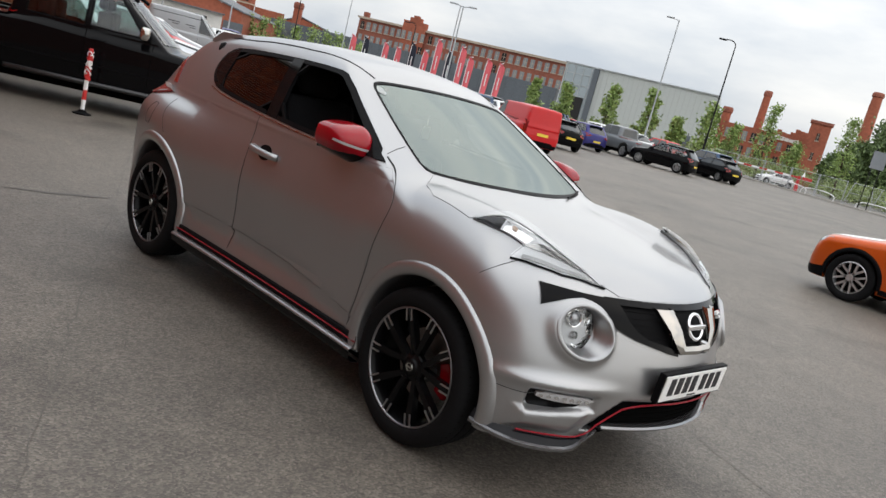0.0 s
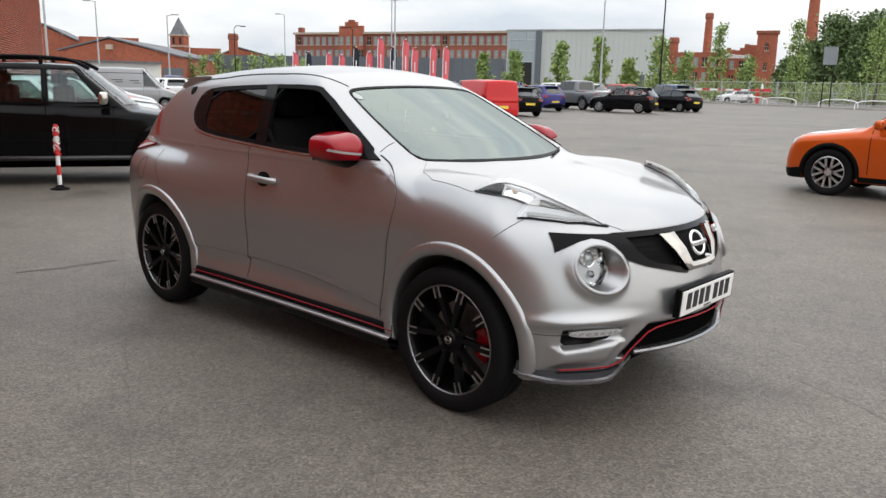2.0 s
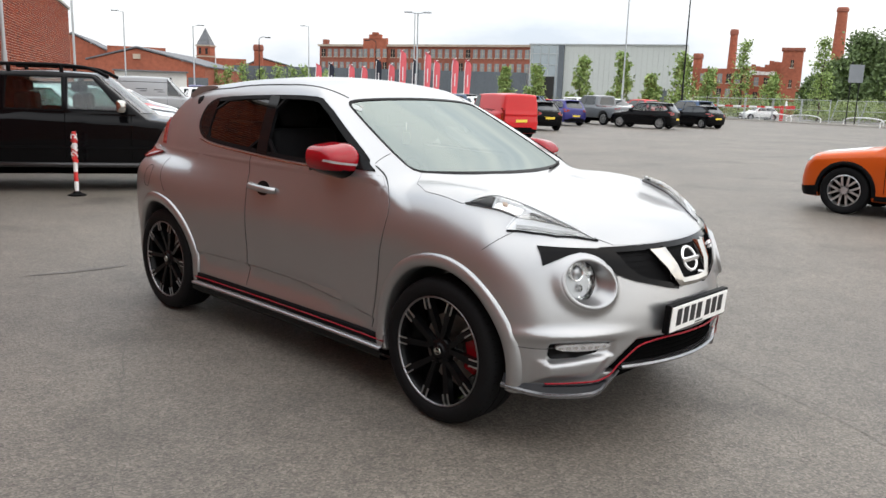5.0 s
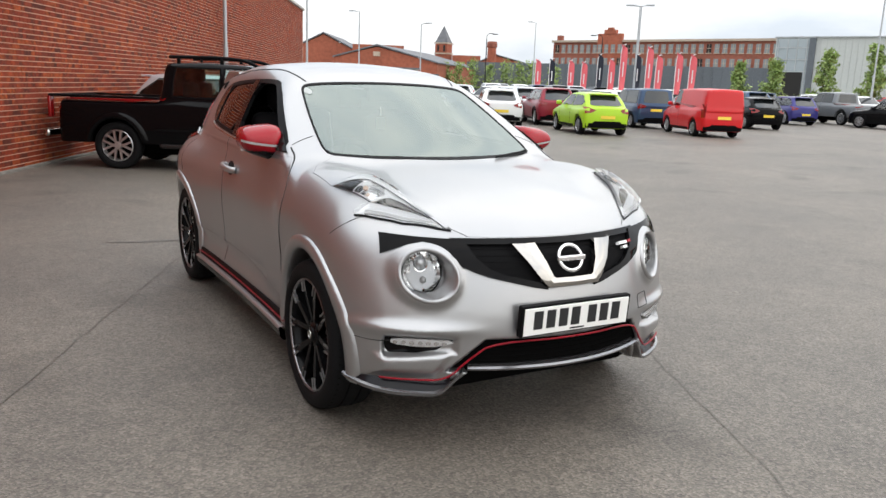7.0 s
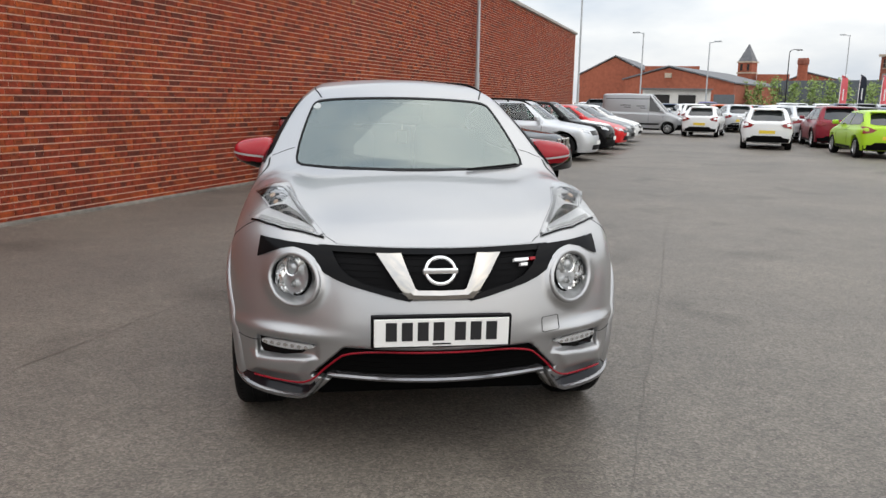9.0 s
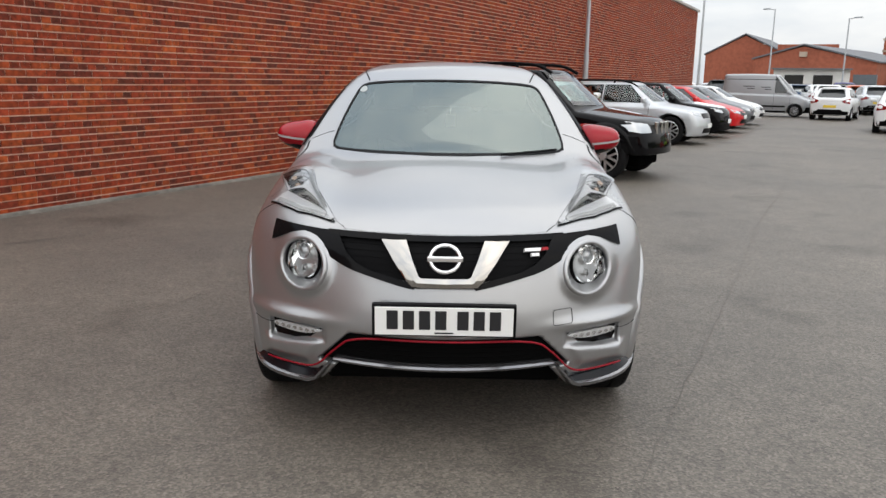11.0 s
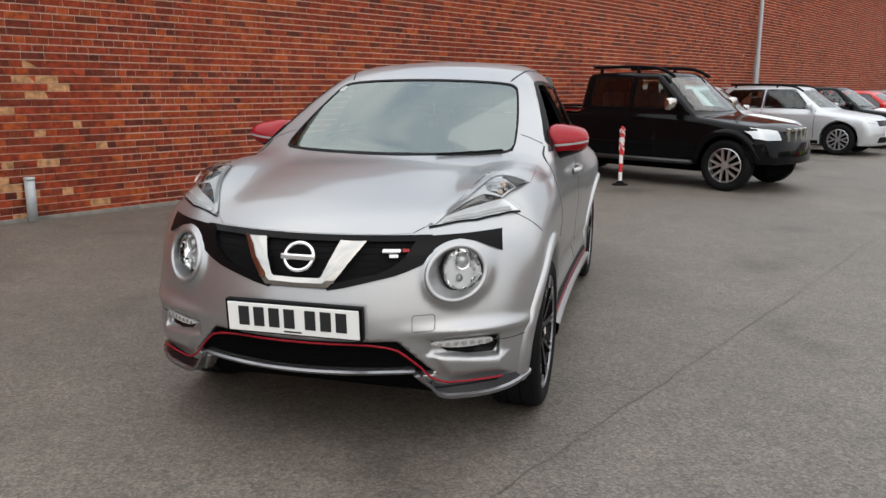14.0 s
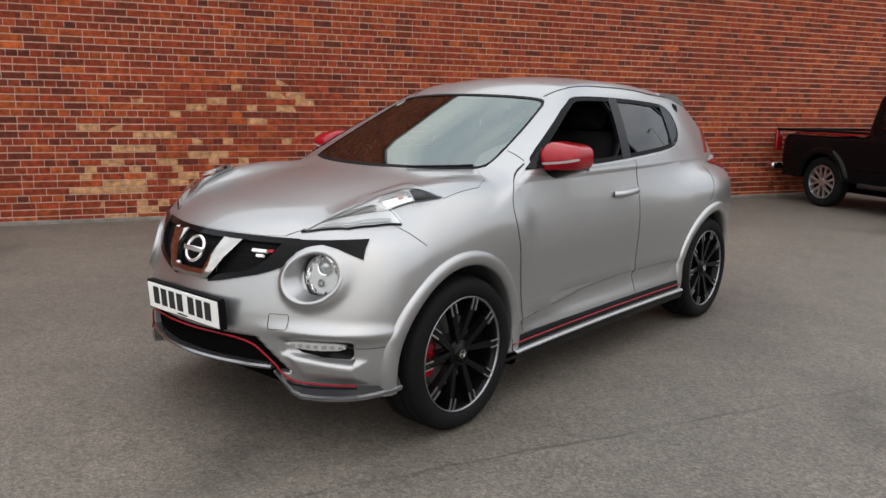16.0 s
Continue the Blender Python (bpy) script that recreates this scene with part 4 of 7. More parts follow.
box(bm, 0.0115, 0, 0.0, 0.006, 0.514, 0.110, bevel=0.002)
part("plate_face", bm, M_PLATE, plate, "white plate with a row of dark bars")
for y in (-0.192, -0.132, -0.072, -0.012, 0.070, 0.130, 0.190):
    bm = bmesh.new()
    box(bm, 0.0150, y, 0.005, 0.003, 0.042, 0.074, bevel=0.001)
    part("plate_bar", bm, M_INK, plate)
bm = bmesh.new()
box(bm, 0.0150, 0, -0.045, 0.002, 0.07, 0.006)
part("plate_bar", bm, M_INK, plate)
M_LED = mat("led_lens", (0.62, 0.62, 0.62), 0.12, 0.9)
M_PROJECTOR = mat("projector_glass", (0.42, 0.43, 0.44), 0.05, 0.6, spec=0.8)
ahead_turn = Matrix.Rotation(radians(-90), 3, "Z")
for s in (-1, 1):
    light = new("headlight")
    light.parent = hero
    light["label"] = "round clear headlight in a silver collar"
    light.matrix_basis = pose(0.488, LAMP_Y * s, LAMP_Z, 0, 0, 24 * s) @ pose(0, 0, 0, 0, -8, 0) @ Matrix.Diagonal((0.9, 0.87, 1.02, 1))
    # a bowl of many small mirrors
    rf = random.Random(7)
    bowl = lathe([(0.084, 0.036), (0.074, 0.016), (0.058, 0.002), (0.036, -0.009), (0.010, -0.016)], 13)
    for v in bowl.verts:
        v.co += Vector((rf.uniform(-0.004, 0.004), rf.uniform(-0.008, 0.008), rf.uniform(-0.004, 0.004)))
    bmesh.ops.rotate(bowl, cent=(0, 0, 0), matrix=ahead_turn, verts=bowl.verts)
    part("reflector", bowl, M_BOWL, light)
    for name, yy, zz, r, m in (("projector_ring", 0.004 * s, 0.032, 0.034, M_BOWL), ("bulb_cup", -0.010 * s, -0.030, 0.016, M_BOWL)):
        b = lathe([(r, -0.02), (r, 0.024), (r * 0.94, 0.028), (r * 0.84, 0.026), (r * 0.80, 0.0)], 28)
        bmesh.ops.rotate(b, cent=(0, 0, 0), matrix=ahead_turn, verts=b.verts)
        bmesh.ops.translate(b, vec=(0.0, yy, zz), verts=b.verts)
        part(name, b, m, light, smooth=True, sharp=0.6)
        b = lathe([(r * 0.82, 0.012), (r * 0.62, 0.022), (r * 0.3, 0.028), (0.0005, 0.030)], 28)
        bmesh.ops.rotate(b, cent=(0, 0, 0), matrix=ahead_turn, verts=b.verts)
        bmesh.ops.translate(b, vec=(0.0, yy, zz), verts=b.verts)
        part("projector" if name == "projector_ring" else "bulb", b, M_PROJECTOR if name == "projector_ring" else M_LENSWHITE, light, smooth=True)
    lens = lathe([(0.086, 0.030), (0.080, 0.042), (0.056, 0.054), (0.026, 0.060), (0.0, 0.062)], 40)
    bmesh.ops.rotate(lens, cent=(0, 0, 0), matrix=ahead_turn, verts=lens.verts)
    part("lens", lens, M_LENS, light, smooth=True)
    rim = lathe([(0.104, 0.000), (0.100, 0.012), (0.090, 0.024), (0.090, 0.032), (0.088, 0.036), (0.084, 0.034)], 40)
    bmesh.ops.rotate(rim, cent=(0, 0, 0), matrix=ahead_turn, verts=rim.verts)
    part("lens_rim", rim, M_BLACK, light, smooth=True)
    # collar ring round the lamp
    rows = []
    t = np.linspace(0, 2 * math.pi, 64, endpoint=False)
    for r, off in ((0.069, -0.065), (0.074, -0.045), (0.081, -0.012), (0.0845, 0.006), (0.0875, 0.010), (0.0905, 0.008), (0.095, -0.001)):
        q = onto(hero_solid, np.stack([LAMP_Y + 0.002 + 0.112 / 0.1 * r * np.cos(t), LAMP_Z + 0.112 / 0.1 * r * np.sin(t)], 1), 0, 1, NOSE) if r > 0.09 else None
        if q is None:
            q = onto(hero_solid, np.stack([LAMP_Y + 0.002 + 1.1 * 0.096 * np.cos(t), LAMP_Z + 1.1 * 0.096 * np.sin(t)], 1), 0, 1, NOSE)
            q[:, 1] = LAMP_Y + 0.002 + 1.04 * r * np.cos(t)
            q[:, 2] = LAMP_Z + 1.04 * r * np.sin(t)
        q[:, 0] += off
        rows.append(q)
    back_in = light.matrix_basis.inverted()
    v = [back_in @ Vector(k) for k in np.concatenate(rows) * np.array([1, s, 1])]
    raw("collar", v, [(r * 64 + i, r * 64 + (i + 1) % 64, (r + 1) * 64 + (i + 1) % 64, (r + 1) * 64 + i) for r in range(len(rows) - 1) for i in range(64)], M_PAINT, light)
    # running lamp in its pod; the black panel paints the shadow below its strip
    run = panel("running_lamp", hero_solid, [(0.478, 0.460), (0.698, 0.462), (0.700, 0.420), (0.685, 0.397), (0.60, 0.402), (0.53, 0.416)], 0, 1, M_BLACK, hero, off=0.003, step=0.02, reach=(0.2, 1.0), mirror=s < 0)
    panel("lamp_strip", low, rounded([(0.468, 0.458), (0.58, 0.464), (0.688, 0.463), (0.690, 0.440), (0.60, 0.432), (0.525, 0.437)], 1), 0, 1, M_LENSWHITE, run, off=0.002, step=0.02, reach=(0.2, 1.0), mirror=s < 0, thick=0.03)
    for k in range(7):
        y = 0.512 + 0.027 * k
        z = 0.4485
        panel("led", low, [(y + 0.0085 * math.cos(u), z + 0.0075 * math.sin(u)) for u in np.linspace(0, 2 * math.pi, 10, endpoint=False)], 0, 1, M_LED, run, off=0.005, step=0.05, reach=(0.2, 1.0), mirror=s < 0)
panel("intake_mesh", low, [(-0.388, 0.458), (0.388, 0.458), (0.490, 0.338), (-0.490, 0.338)], 0, 1, M_GAP, hero, off=-0.02, step=0.02, reach=NOSE, label="black lower air intake")
for z in (0.365, 0.385, 0.405, 0.425):
    strip("intake_slat", low, [(-0.40, z), (0, z), (0.40, z)], 0, 1, 0.004, M_GAP, hero, off=-0.016, reach=NOSE)
strip("tow_cover", hero_solid, [(0.418, 0.556), (0.424, 0.562), (0.488, 0.564), (0.494, 0.558), (0.498, 0.514), (0.492, 0.508), (0.426, 0.503), (0.420, 0.509)], 0, 1, 0.0022, M_SEAM, hero, off=0.0016, closed=True, reach=NOSE, step=0.02)
M_LIP = mat("lip_silver", (0.21, 0.21, 0.22), 0.22, 0.85, coat=0.4)
M_LIPDARK = mat("lip_dark", (0.008, 0.008, 0.010), 0.12, 0.0, spec=0.2)
LIP = rounded([(0.640, 0.440, 0.330), (0.622, 0.470, 0.290), (0.597, 0.512, 0.238), (0.560, 0.600, 0.238), (0.505, 0.690, 0.244), (0.440, 0.752, 0.255), (0.350, 0.790, 0.268), (0.325, 0.794, 0.272)], 1, False)
RED = [(0.0, 0.463), (0.345, 0.461), (0.425, 0.395), (0.505, 0.304), (0.62, 0.300), (0.725, 0.302)]
CENTRE = [(0.752 - 0.55 * y * y, y, 0.348) for y in np.linspace(-0.425, 0.425, 19)]
sweep("front_splitter", CENTRE, [(-0.04, 0.014), (0.008, 0.010), (0.016, 0.003), (0.010, -0.006), (-0.04, -0.010)], M_LIP, hero, "thin silver splitter under the intake")
for s in (-1, 1):
    sweep("front_lip", LIP, [(-0.06, 0.016), (0.012, 0.015), (0.022, 0.009), (0.020, -0.004), (-0.06, -0.010)], M_LIP, hero, "silver aerodynamic lip", mirror=s < 0)
    sweep("lip_upper", [p for p in LIP if p[1] > 0.47], [(-0.06, 0.052), (-0.010, 0.048), (0.012, 0.015), (-0.06, 0.014)], M_LIPDARK, hero, "dark gloss upper face of the lip", mirror=s < 0)
    line = onto(low, rounded(RED, 2, False), 0, 1, (0.0, 1.0)) * np.array((1, s, 1))
    bm = bmesh.new()
    tube(bm, [(x + 0.014 + 0.016 * max(0.0, min(1.0, (0.36 - z) / 0.05)), y, z) for x, y, z in line], 0.0040, 6)
    part("red_line", bm, M_ACCENT, hero, "thin red accent line", smooth=True)
    # side skirt; its lower face is coloured black for the shadow on it
    xs = np.linspace(-2.13, -0.385, 30)
    base = np.abs(onto(low, np.stack([xs, np.full(30, 0.33)], 1), 1, 1, SIDE)[:, 1])
    for name, rows, m in (("side_skirt", ((0.030, 0.247), (0.036, 0.252), (0.034, 0.259), (0.020, 0.265), (-0.01, 0.267)), M_PAINT),
                          ("skirt_face", ((-0.04, 0.190), (0.010, 0.196), (0.028, 0.215), (0.031, 0.2475)), M_BLACK),
                          ("red_line", ((-0.01, 0.287), (0.013, 0.2873), (0.013, 0.2925), (-0.01, 0.293)), M_ACCENT),
                          ("skirt_gap", ((-0.01, 0.262), (0.008, 0.263), (0.006, 0.314), (-0.01, 0.315)), M_TRIM)):
        v = np.concatenate([np.stack([xs, s * (base + o), np.full(30, z)], 1) for o, z in rows])
        raw(name, v, [(r * 30 + i, r * 30 + i + 1, (r + 1) * 30 + i + 1, (r + 1) * 30 + i) for r in range(len(rows) - 1) for i in range(29)], m, hero)
    # door handle with its hollow; the right hollow is blackened to paint its shade
    hp = onto(low, [(-1.535, 0.915), (-1.30, 0.905), (-1.42, 0.91)], 1, 1, SIDE)
    panel("handle_hollow", low, [(-1.42 + 0.062 * math.cos(u), 0.908 + 0.040 * math.sin(u)) for u in np.linspace(0, 2 * math.pi, 22, endpoint=False)], 1, 1, M_TRIM if s < 0 else M_PAINT, hero, off=0.0025, step=0.03, reach=SIDE, mirror=s < 0, thick=0.003)
    bm = bmesh.new()
    pts = [(x, s * (float(np.interp(x, (hp[0, 0], hp[1, 0]), (hp[0, 1], hp[1, 1]))) + o), z) for x, z, o in ((-1.535, 0.915, 0.004), (-1.52, 0.915, 0.026), (-1.46, 0.913, 0.036), (-1.38, 0.910, 0.036), (-1.32, 0.907, 0.028), (-1.30, 0.906, 0.004))]
    tube(bm, [tuple(p) for p in rounded(pts, 2, False)], 0.018, 10)
    part("door_handle", bm, M_PAINT, hero, smooth=True)
    # door mirror
    mirror = new("door_mirror")
    mirror.parent = hero
    mirror["label"] = "gloss red door mirror"
    MX, MY, MZ = -0.775, 0.812, 1.100
    mirror.matrix_basis = pose(MX, s * MY, MZ, 0, 0, 6 * s)
    cap = lambda x, y, z: smax(smax(np.sqrt((np.maximum(x, 0) / 0.115) ** 2 + (np.minimum(x, 0) / 0.5) ** 2 + ((y - 0.004) / 0.118) ** 4 + ((z - 0.012 - 0.010 * y / 0.1) / (0.080 - 0.022 * y / 0.1)) ** 2) * 0.09 - 0.09, -0.105 - x, 0.015), np.abs(y) - 0.113, 0.03)
    v, q = shell(cap, (-0.125, -0.18, -0.11), (0.15, 0.18, 0.11), 0.008)
    v = settle(cap, v)
    v[:, 1] *= s
    up = q[(v[q].mean(1)[:, 2] > -0.030)]
    down = q[(v[q].mean(1)[:, 2] <= -0.030)]
    raw("mirror_cap", v, up if s > 0 else up[:, ::-1], M_RED, mirror)
    raw("mirror_base", v, down if s > 0 else down[:, ::-1], M_BLACK, mirror)
    cap_s = lambda x, y, z: cap(x, y, z)
    strip("indicator", cap_s, rounded([(-0.09, -0.006), (0.0, 0.002), (0.07, 0.012), (0.105, 0.020)], 2, False), 0, 1, 0.010, M_LENSWHITE, mirror, off=0.002, reach=(-0.05, 0.2), mirror=s < 0, step=0.01)
    bm = bmesh.new()
    rod(bm, (0.0, s * -0.04, -0.055), (0.06, s * -0.13, -0.065), 0.028, 0.035, 10)
    part("mirror_arm", bm, M_BLACK, mirror, smooth=True)
    bm = bmesh.new()
    box(bm, -0.107, s * 0.0, 0.0, 0.004, 0.165, 0.088, bevel=0.001)
    part("mirror_glass", bm, mat("mirror_silver", (0.9, 0.9, 0.9), 0.02, 1.0), mirror)
    panel("mirror_foot", low, [(-0.545, 1.075), (-0.70, 1.075), (-0.715, 1.165)], 1, 1, M_BLACK, hero, off=0.008, step=0.03, reach=SIDE, mirror=s < 0, thick=0.012)

strip("fuel_flap", hero_solid, rounded([(-2.64, 0.93), (-2.76, 0.93), (-2.76, 0.80), (-2.64, 0.80)], 1), 1, 1, 0.0025, M_SEAM, hero, off=0.0016, closed=True, reach=SIDE, mirror=True, step=0.02)
# rear: spoiler and tail lamps
bm = bmesh.new()
tops = []
for y in np.linspace(-0.50, 0.50, 15):
    k = 1 - (abs(y) / 0.50) ** 4 * 0.35
    z0 = 1.462 - 0.10 * y * y
    tops.append([bm.verts.new(p) for p in ((-2.42, y * 0.96, z0 + 0.016), (-2.62, y, z0 + 0.010), (-2.68 - 0.08 * k, y, z0 - 0.045), (-2.69 - 0.08 * k, y, z0 - 0.062), (-2.62, y * 0.95, z0 - 0.085), (-2.40, y * 0.90, z0 - 0.08))])
for a, b in zip(tops, tops[1:]):
    for i in range(6):
        bm.faces.new((a[i], a[(i + 1) % 6], b[(i + 1) % 6], b[i]))
bm.faces.new(tops[0])
bm.faces.new(tops[-1])
bmesh.ops.recalc_face_normals(bm, faces=bm.faces)
part("roof_spoiler", bm, M_PAINT, hero, smooth=True, sharp=0.6)
for flip in (False, True):
    lamp = panel("tail_lamp", hero_solid, [(-2.78, 1.005), (-2.93, 1.03), (-3.06, 1.02), (-3.08, 0.97), (-2.98, 0.955)], 1, 1, M_TAIL, hero, off=0.014, step=0.03, reach=SIDE, mirror=flip, thick=0.03, label="clear and red boomerang tail lamp")
    panel("clear_lens", hero_solid, [(-2.74, 1.005), (-2.93, 1.04), (-3.05, 1.03), (-2.93, 1.005)], 1, 1, M_LENSWHITE, lamp, off=0.019, step=0.03, reach=SIDE, mirror=flip, thick=0.01)
    panel("reflector_band", hero_solid, [(-2.83, 1.06), (-2.90, 1.06), (-3.02, 1.21), (-2.97, 1.23)], 1, 1, M_TAIL, lamp, off=0.008, step=0.03, reach=SIDE, mirror=flip)


M_RIMEDGE = mat("rim_edge_alloy", (0.26, 0.26, 0.27), 0.32, 1.0)


def wheel(parent, x, y, sign, r=0.33):
    """A wheel: tyre with tread blocks, ten-spoke black rim with bright tips, brake disc and red caliper."""
    w = new("wheel")
    w.parent = parent
    w.matrix_basis = pose(x, y, r, 0, 0, 0 if sign > 0 else 180)
    tyre = lathe([(0.246, -0.105), (0.272, -0.112), (0.298, -0.111), (0.316, -0.102), (0.326, -0.085), (0.33, -0.06), (0.3295, -0.034), (0.323, -0.033), (0.323, -0.027), (0.33, -0.026), (0.33, 0.026), (0.323, 0.027), (0.323, 0.033), (0.3295, 0.034), (0.33, 0.06), (0.326, 0.085), (0.316, 0.102), (0.298, 0.111), (0.272, 0.112), (0.256, 0.106), (0.248, 0.098), (0.242, 0.08)], 72)
    part("tyre", tyre, M_RUBBER, w, smooth=True, sharp=0.8)
    bm = bmesh.new()
    for k in range(64):
        t = 2 * math.pi * k / 64
        box(bm, 0, 0.066, 0.3215, 0.0035, 0.036, 0.012, m=Matrix.Rotation(t, 4, "Y"))
        box(bm, 0, -0.066, 0.3215, 0.0035, 0.036, 0.012, m=Matrix.Rotation(t, 4, "Y"))
    tagged(part("tread", bm, M_GAP, w), kind="stuff")
    part("rim_barrel", lathe([(0.244, 0.095), (0.235, 0.085), (0.228, 0.04), (0.225, -0.10)], 60), M_DARKALLOY, w, smooth=True)
    part("rim_edge", lathe([(0.2475, 0.090), (0.2490, 0.1005), (0.2460, 0.1035), (0.2425, 0.1025), (0.240, 0.096)], 72), M_RIMEDGE, w, "machined silver rim edge", smooth=True)
    for k in range(10):
        t = 2 * math.pi * (k + 0.5) / 10
        m = Matrix.Rotation(t, 4, "Y")
        bm = bmesh.new()
        wide = 0.036
        lean = 0.010 * (1 if k % 2 else -1)
        a = [(-0.011 + lean, 0.078, 0.052), (0.011 + lean, 0.078, 0.052), (wide / 2, 0.098, 0.225), (wide / 2, 0.094, 0.242), (-wide / 2, 0.094, 0.242), (-wide / 2, 0.098, 0.225)]
        top_f = [bm.verts.new(m @ Vector(p)) for p in a]
        bot_f = [bm.verts.new(m @ Vector((p[0] * 0.8, p[1] - 0.035, p[2]))) for p in a]
        bm.faces.new(top_f)
        bm.faces.new(bot_f[::-1])
        for i in range(6):
            bm.faces.new((top_f[i], top_f[(i + 1) % 6], bot_f[(i + 1) % 6], bot_f[i]))
        bmesh.ops.recalc_face_normals(bm, faces=bm.faces)
        part("spoke", bm, M_DARKALLOY, w)
        for e in (-1, 1):
            bm = bmesh.new()
            box(bm, e * wide * 0.40, 0.0985, 0.216, 0.0055, 0.006, 0.050, m=m)
            part("spoke_tip", bm, M_ALLOY, w)
    part("hub", lathe([(0.062, 0.05), (0.062, 0.074), (0.052, 0.080), (0.034, 0.081), (0.033, 0.088), (0.028, 0.092), (0.0, 0.0925)], 36), M_DARKALLOY, w, smooth=True)
    bm = bmesh.new()
    tube(bm, [(0.016 * math.cos(t), 0.0935, 0.016 * math.sin(t)) for t in np.linspace(0, 2 * math.pi, 20, endpoint=False)], 0.0025, 6, True)
    box(bm, 0, 0.0935, 0, 0.046, 0.004, 0.007)
    part("hub_badge", bm, M_CHROME, w)
    for k in range(5):
        t = 2 * math.pi * k / 5
        bm = bmesh.new()
        c = Vector((0.0555 * math.cos(t), 0.066, 0.0555 * math.sin(t)))
        rod(bm, c, c + Vector((0, 0.016, 0)), 0.0095, 0.0085, 6)
        part("wheel_nut", bm, M_TRIM, w)
    part("brake_disc", lathe([(0.07, 0.0), (0.158, 0.0), (0.158, -0.022), (0.07, -0.022)], 48), M_DISC, w, smooth=False)
    bm = bmesh.new()
    turn = 1 if sign > 0 else -1
    ring = [[bm.verts.new((turn * r * math.cos(t), y, r * math.sin(t))) for r, y in ((0.118, -0.020), (0.118, 0.032), (0.126, 0.037), (0.172, 0.037), (0.182, 0.030), (0.182, -0.020))] for t in np.linspace(-0.46, 0.46, 9)]
    for a, b in zip(ring, ring[1:]):
        for i in range(6):
            bm.faces.new((a[i], a[(i + 1) % 6], b[(i + 1) % 6], b[i]))
    bm.faces.new(ring[0])
    bm.faces.new(ring[-1])
    bmesh.ops.recalc_face_normals(bm, faces=bm.faces)
    part("brake_caliper", bm, M_RED, w, "red brake caliper")
    return w


for x in (-0.03, -2.53):
    for s in (-1, 1):
        wheel(hero, x, s * 0.728, s)

# underside and cabin
bm = bmesh.new()
box(bm, -1.27, 0, 0.225, 1.75, 1.45, 0.11, bevel=0.02)
box(bm, -3.0, 0, 0.28, 0.40, 1.2, 0.16, bevel=0.02)
box(bm, 0.40, 0, 0.36, 0.40, 0.86, 0.12, bevel=0.02)
box(bm, -1.27, 0, 0.30, 3.6, 0.95, 0.16, bevel=0.02)
part("underbody", bm, M_GAP, hero)
bm = bmesh.new()
box(bm, -1.45, 0, 0.42, 2.6, 1.35, 0.06, bevel=0.02)
part("cabin_floor", bm, M_LINING, hero)
bm = bmesh.new()
for dx, dz, w, h in ((-0.42, 0.90, 0.42, 0.16), (-0.56, 0.80, 0.30, 0.26)):
    box(bm, dx, 0, dz, w, 1.34, h, bevel=0.05)
part("dashboard", bm, M_LINING, hero, smooth=True, sharp=0.9)
bm = bmesh.new()
box(bm, -0.62, -0.37, 1.00, 0.20, 0.36, 0.07, bevel=0.03)
part("instrument_hood", bm, M_LINING, hero, smooth=True, sharp=0.9)
bm = bmesh.new()
sw = pose(-0.80, -0.37, 0.95, 0, -66, 0)
tube(bm, [sw @ Vector((0.185 * math.cos(t), 0.185 * math.sin(t), 0)) for t in np.linspace(0, 2 * math.pi, 32, endpoint=False)], 0.017, 8, True)
rod(bm, sw @ Vector((-0.18, 0, 0)), sw @ Vector((0.18, 0, 0)), 0.018)
rod(bm, sw @ Vector((0, 0, -0.03)), sw @ Vector((0, 0, 0.02)), 0.07)
part("steering_wheel", bm, M_TRIM, hero, smooth=True, sharp=0.9)


def seat(x, y, wide=0.50):
    s = new("seat")
    s.parent = hero
    s.matrix_basis = pose(x, y, 0.45)
    bm = bmesh.new()
    box(bm, 0.0, 0, 0.13, 0.52, wide, 0.18, bevel=0.05)
    part("cushion", bm, M_SEAT, s, smooth=True, sharp=0.9)
    bm = bmesh.new()
    m = pose(-0.27, 0, 0.17, 0, -17, 0)
    box(bm, 0, 0, 0.30, 0.14, wide * 0.94, 0.64, m, bevel=0.05)
    part("seat_back", bm, M_SEAT, s, smooth=True, sharp=0.9)
    bm = bmesh.new()
    box(bm, 0.0, 0, 0.72, 0.10, 0.26, 0.17, m, bevel=0.045)
    for e in (-0.06, 0.06):
        rod(bm, m @ Vector((0, e, 0.58)), m @ Vector((0, e, 0.70)), 0.007)
    part("headrest", bm, M_SEAT, s, smooth=True, sharp=0.9)


for y in (-0.37, 0.37):
    seat(-1.22, y)
for y in (-0.42, 0.0, 0.42):
    seat(-2.05, y, 0.42)
bm = bmesh.new()
box(bm, -1.045, 0.0, 1.345, 0.03, 0.24, 0.07, bevel=0.015)
part("sensor_pod", bm, M_TRIM, hero, smooth=True)
bm = bmesh.new()
box(bm, -1.16, 0.0, 1.30, 0.03, 0.24, 0.065, bevel=0.014)
rod(bm, (-1.15, 0, 1.32), (-1.13, 0, 1.40), 0.008)
part("inside_mirror", bm, M_TRIM, hero, smooth=True, sharp=0.9)
bm = bmesh.new()
box(bm, -1.14, 0.01, 1.185, 0.004, 0.055, 0.07, bevel=0.0015)
rod(bm, (-1.14, 0.01, 1.22), (-1.145, 0.01, 1.28), 0.0015)
part("air_freshener", bm, M_WHITE, hero, "small white air freshener hanging from the mirror")
M_STICKER = mat("pale_sticker", (0.34, 0.37, 0.36), 0.3)
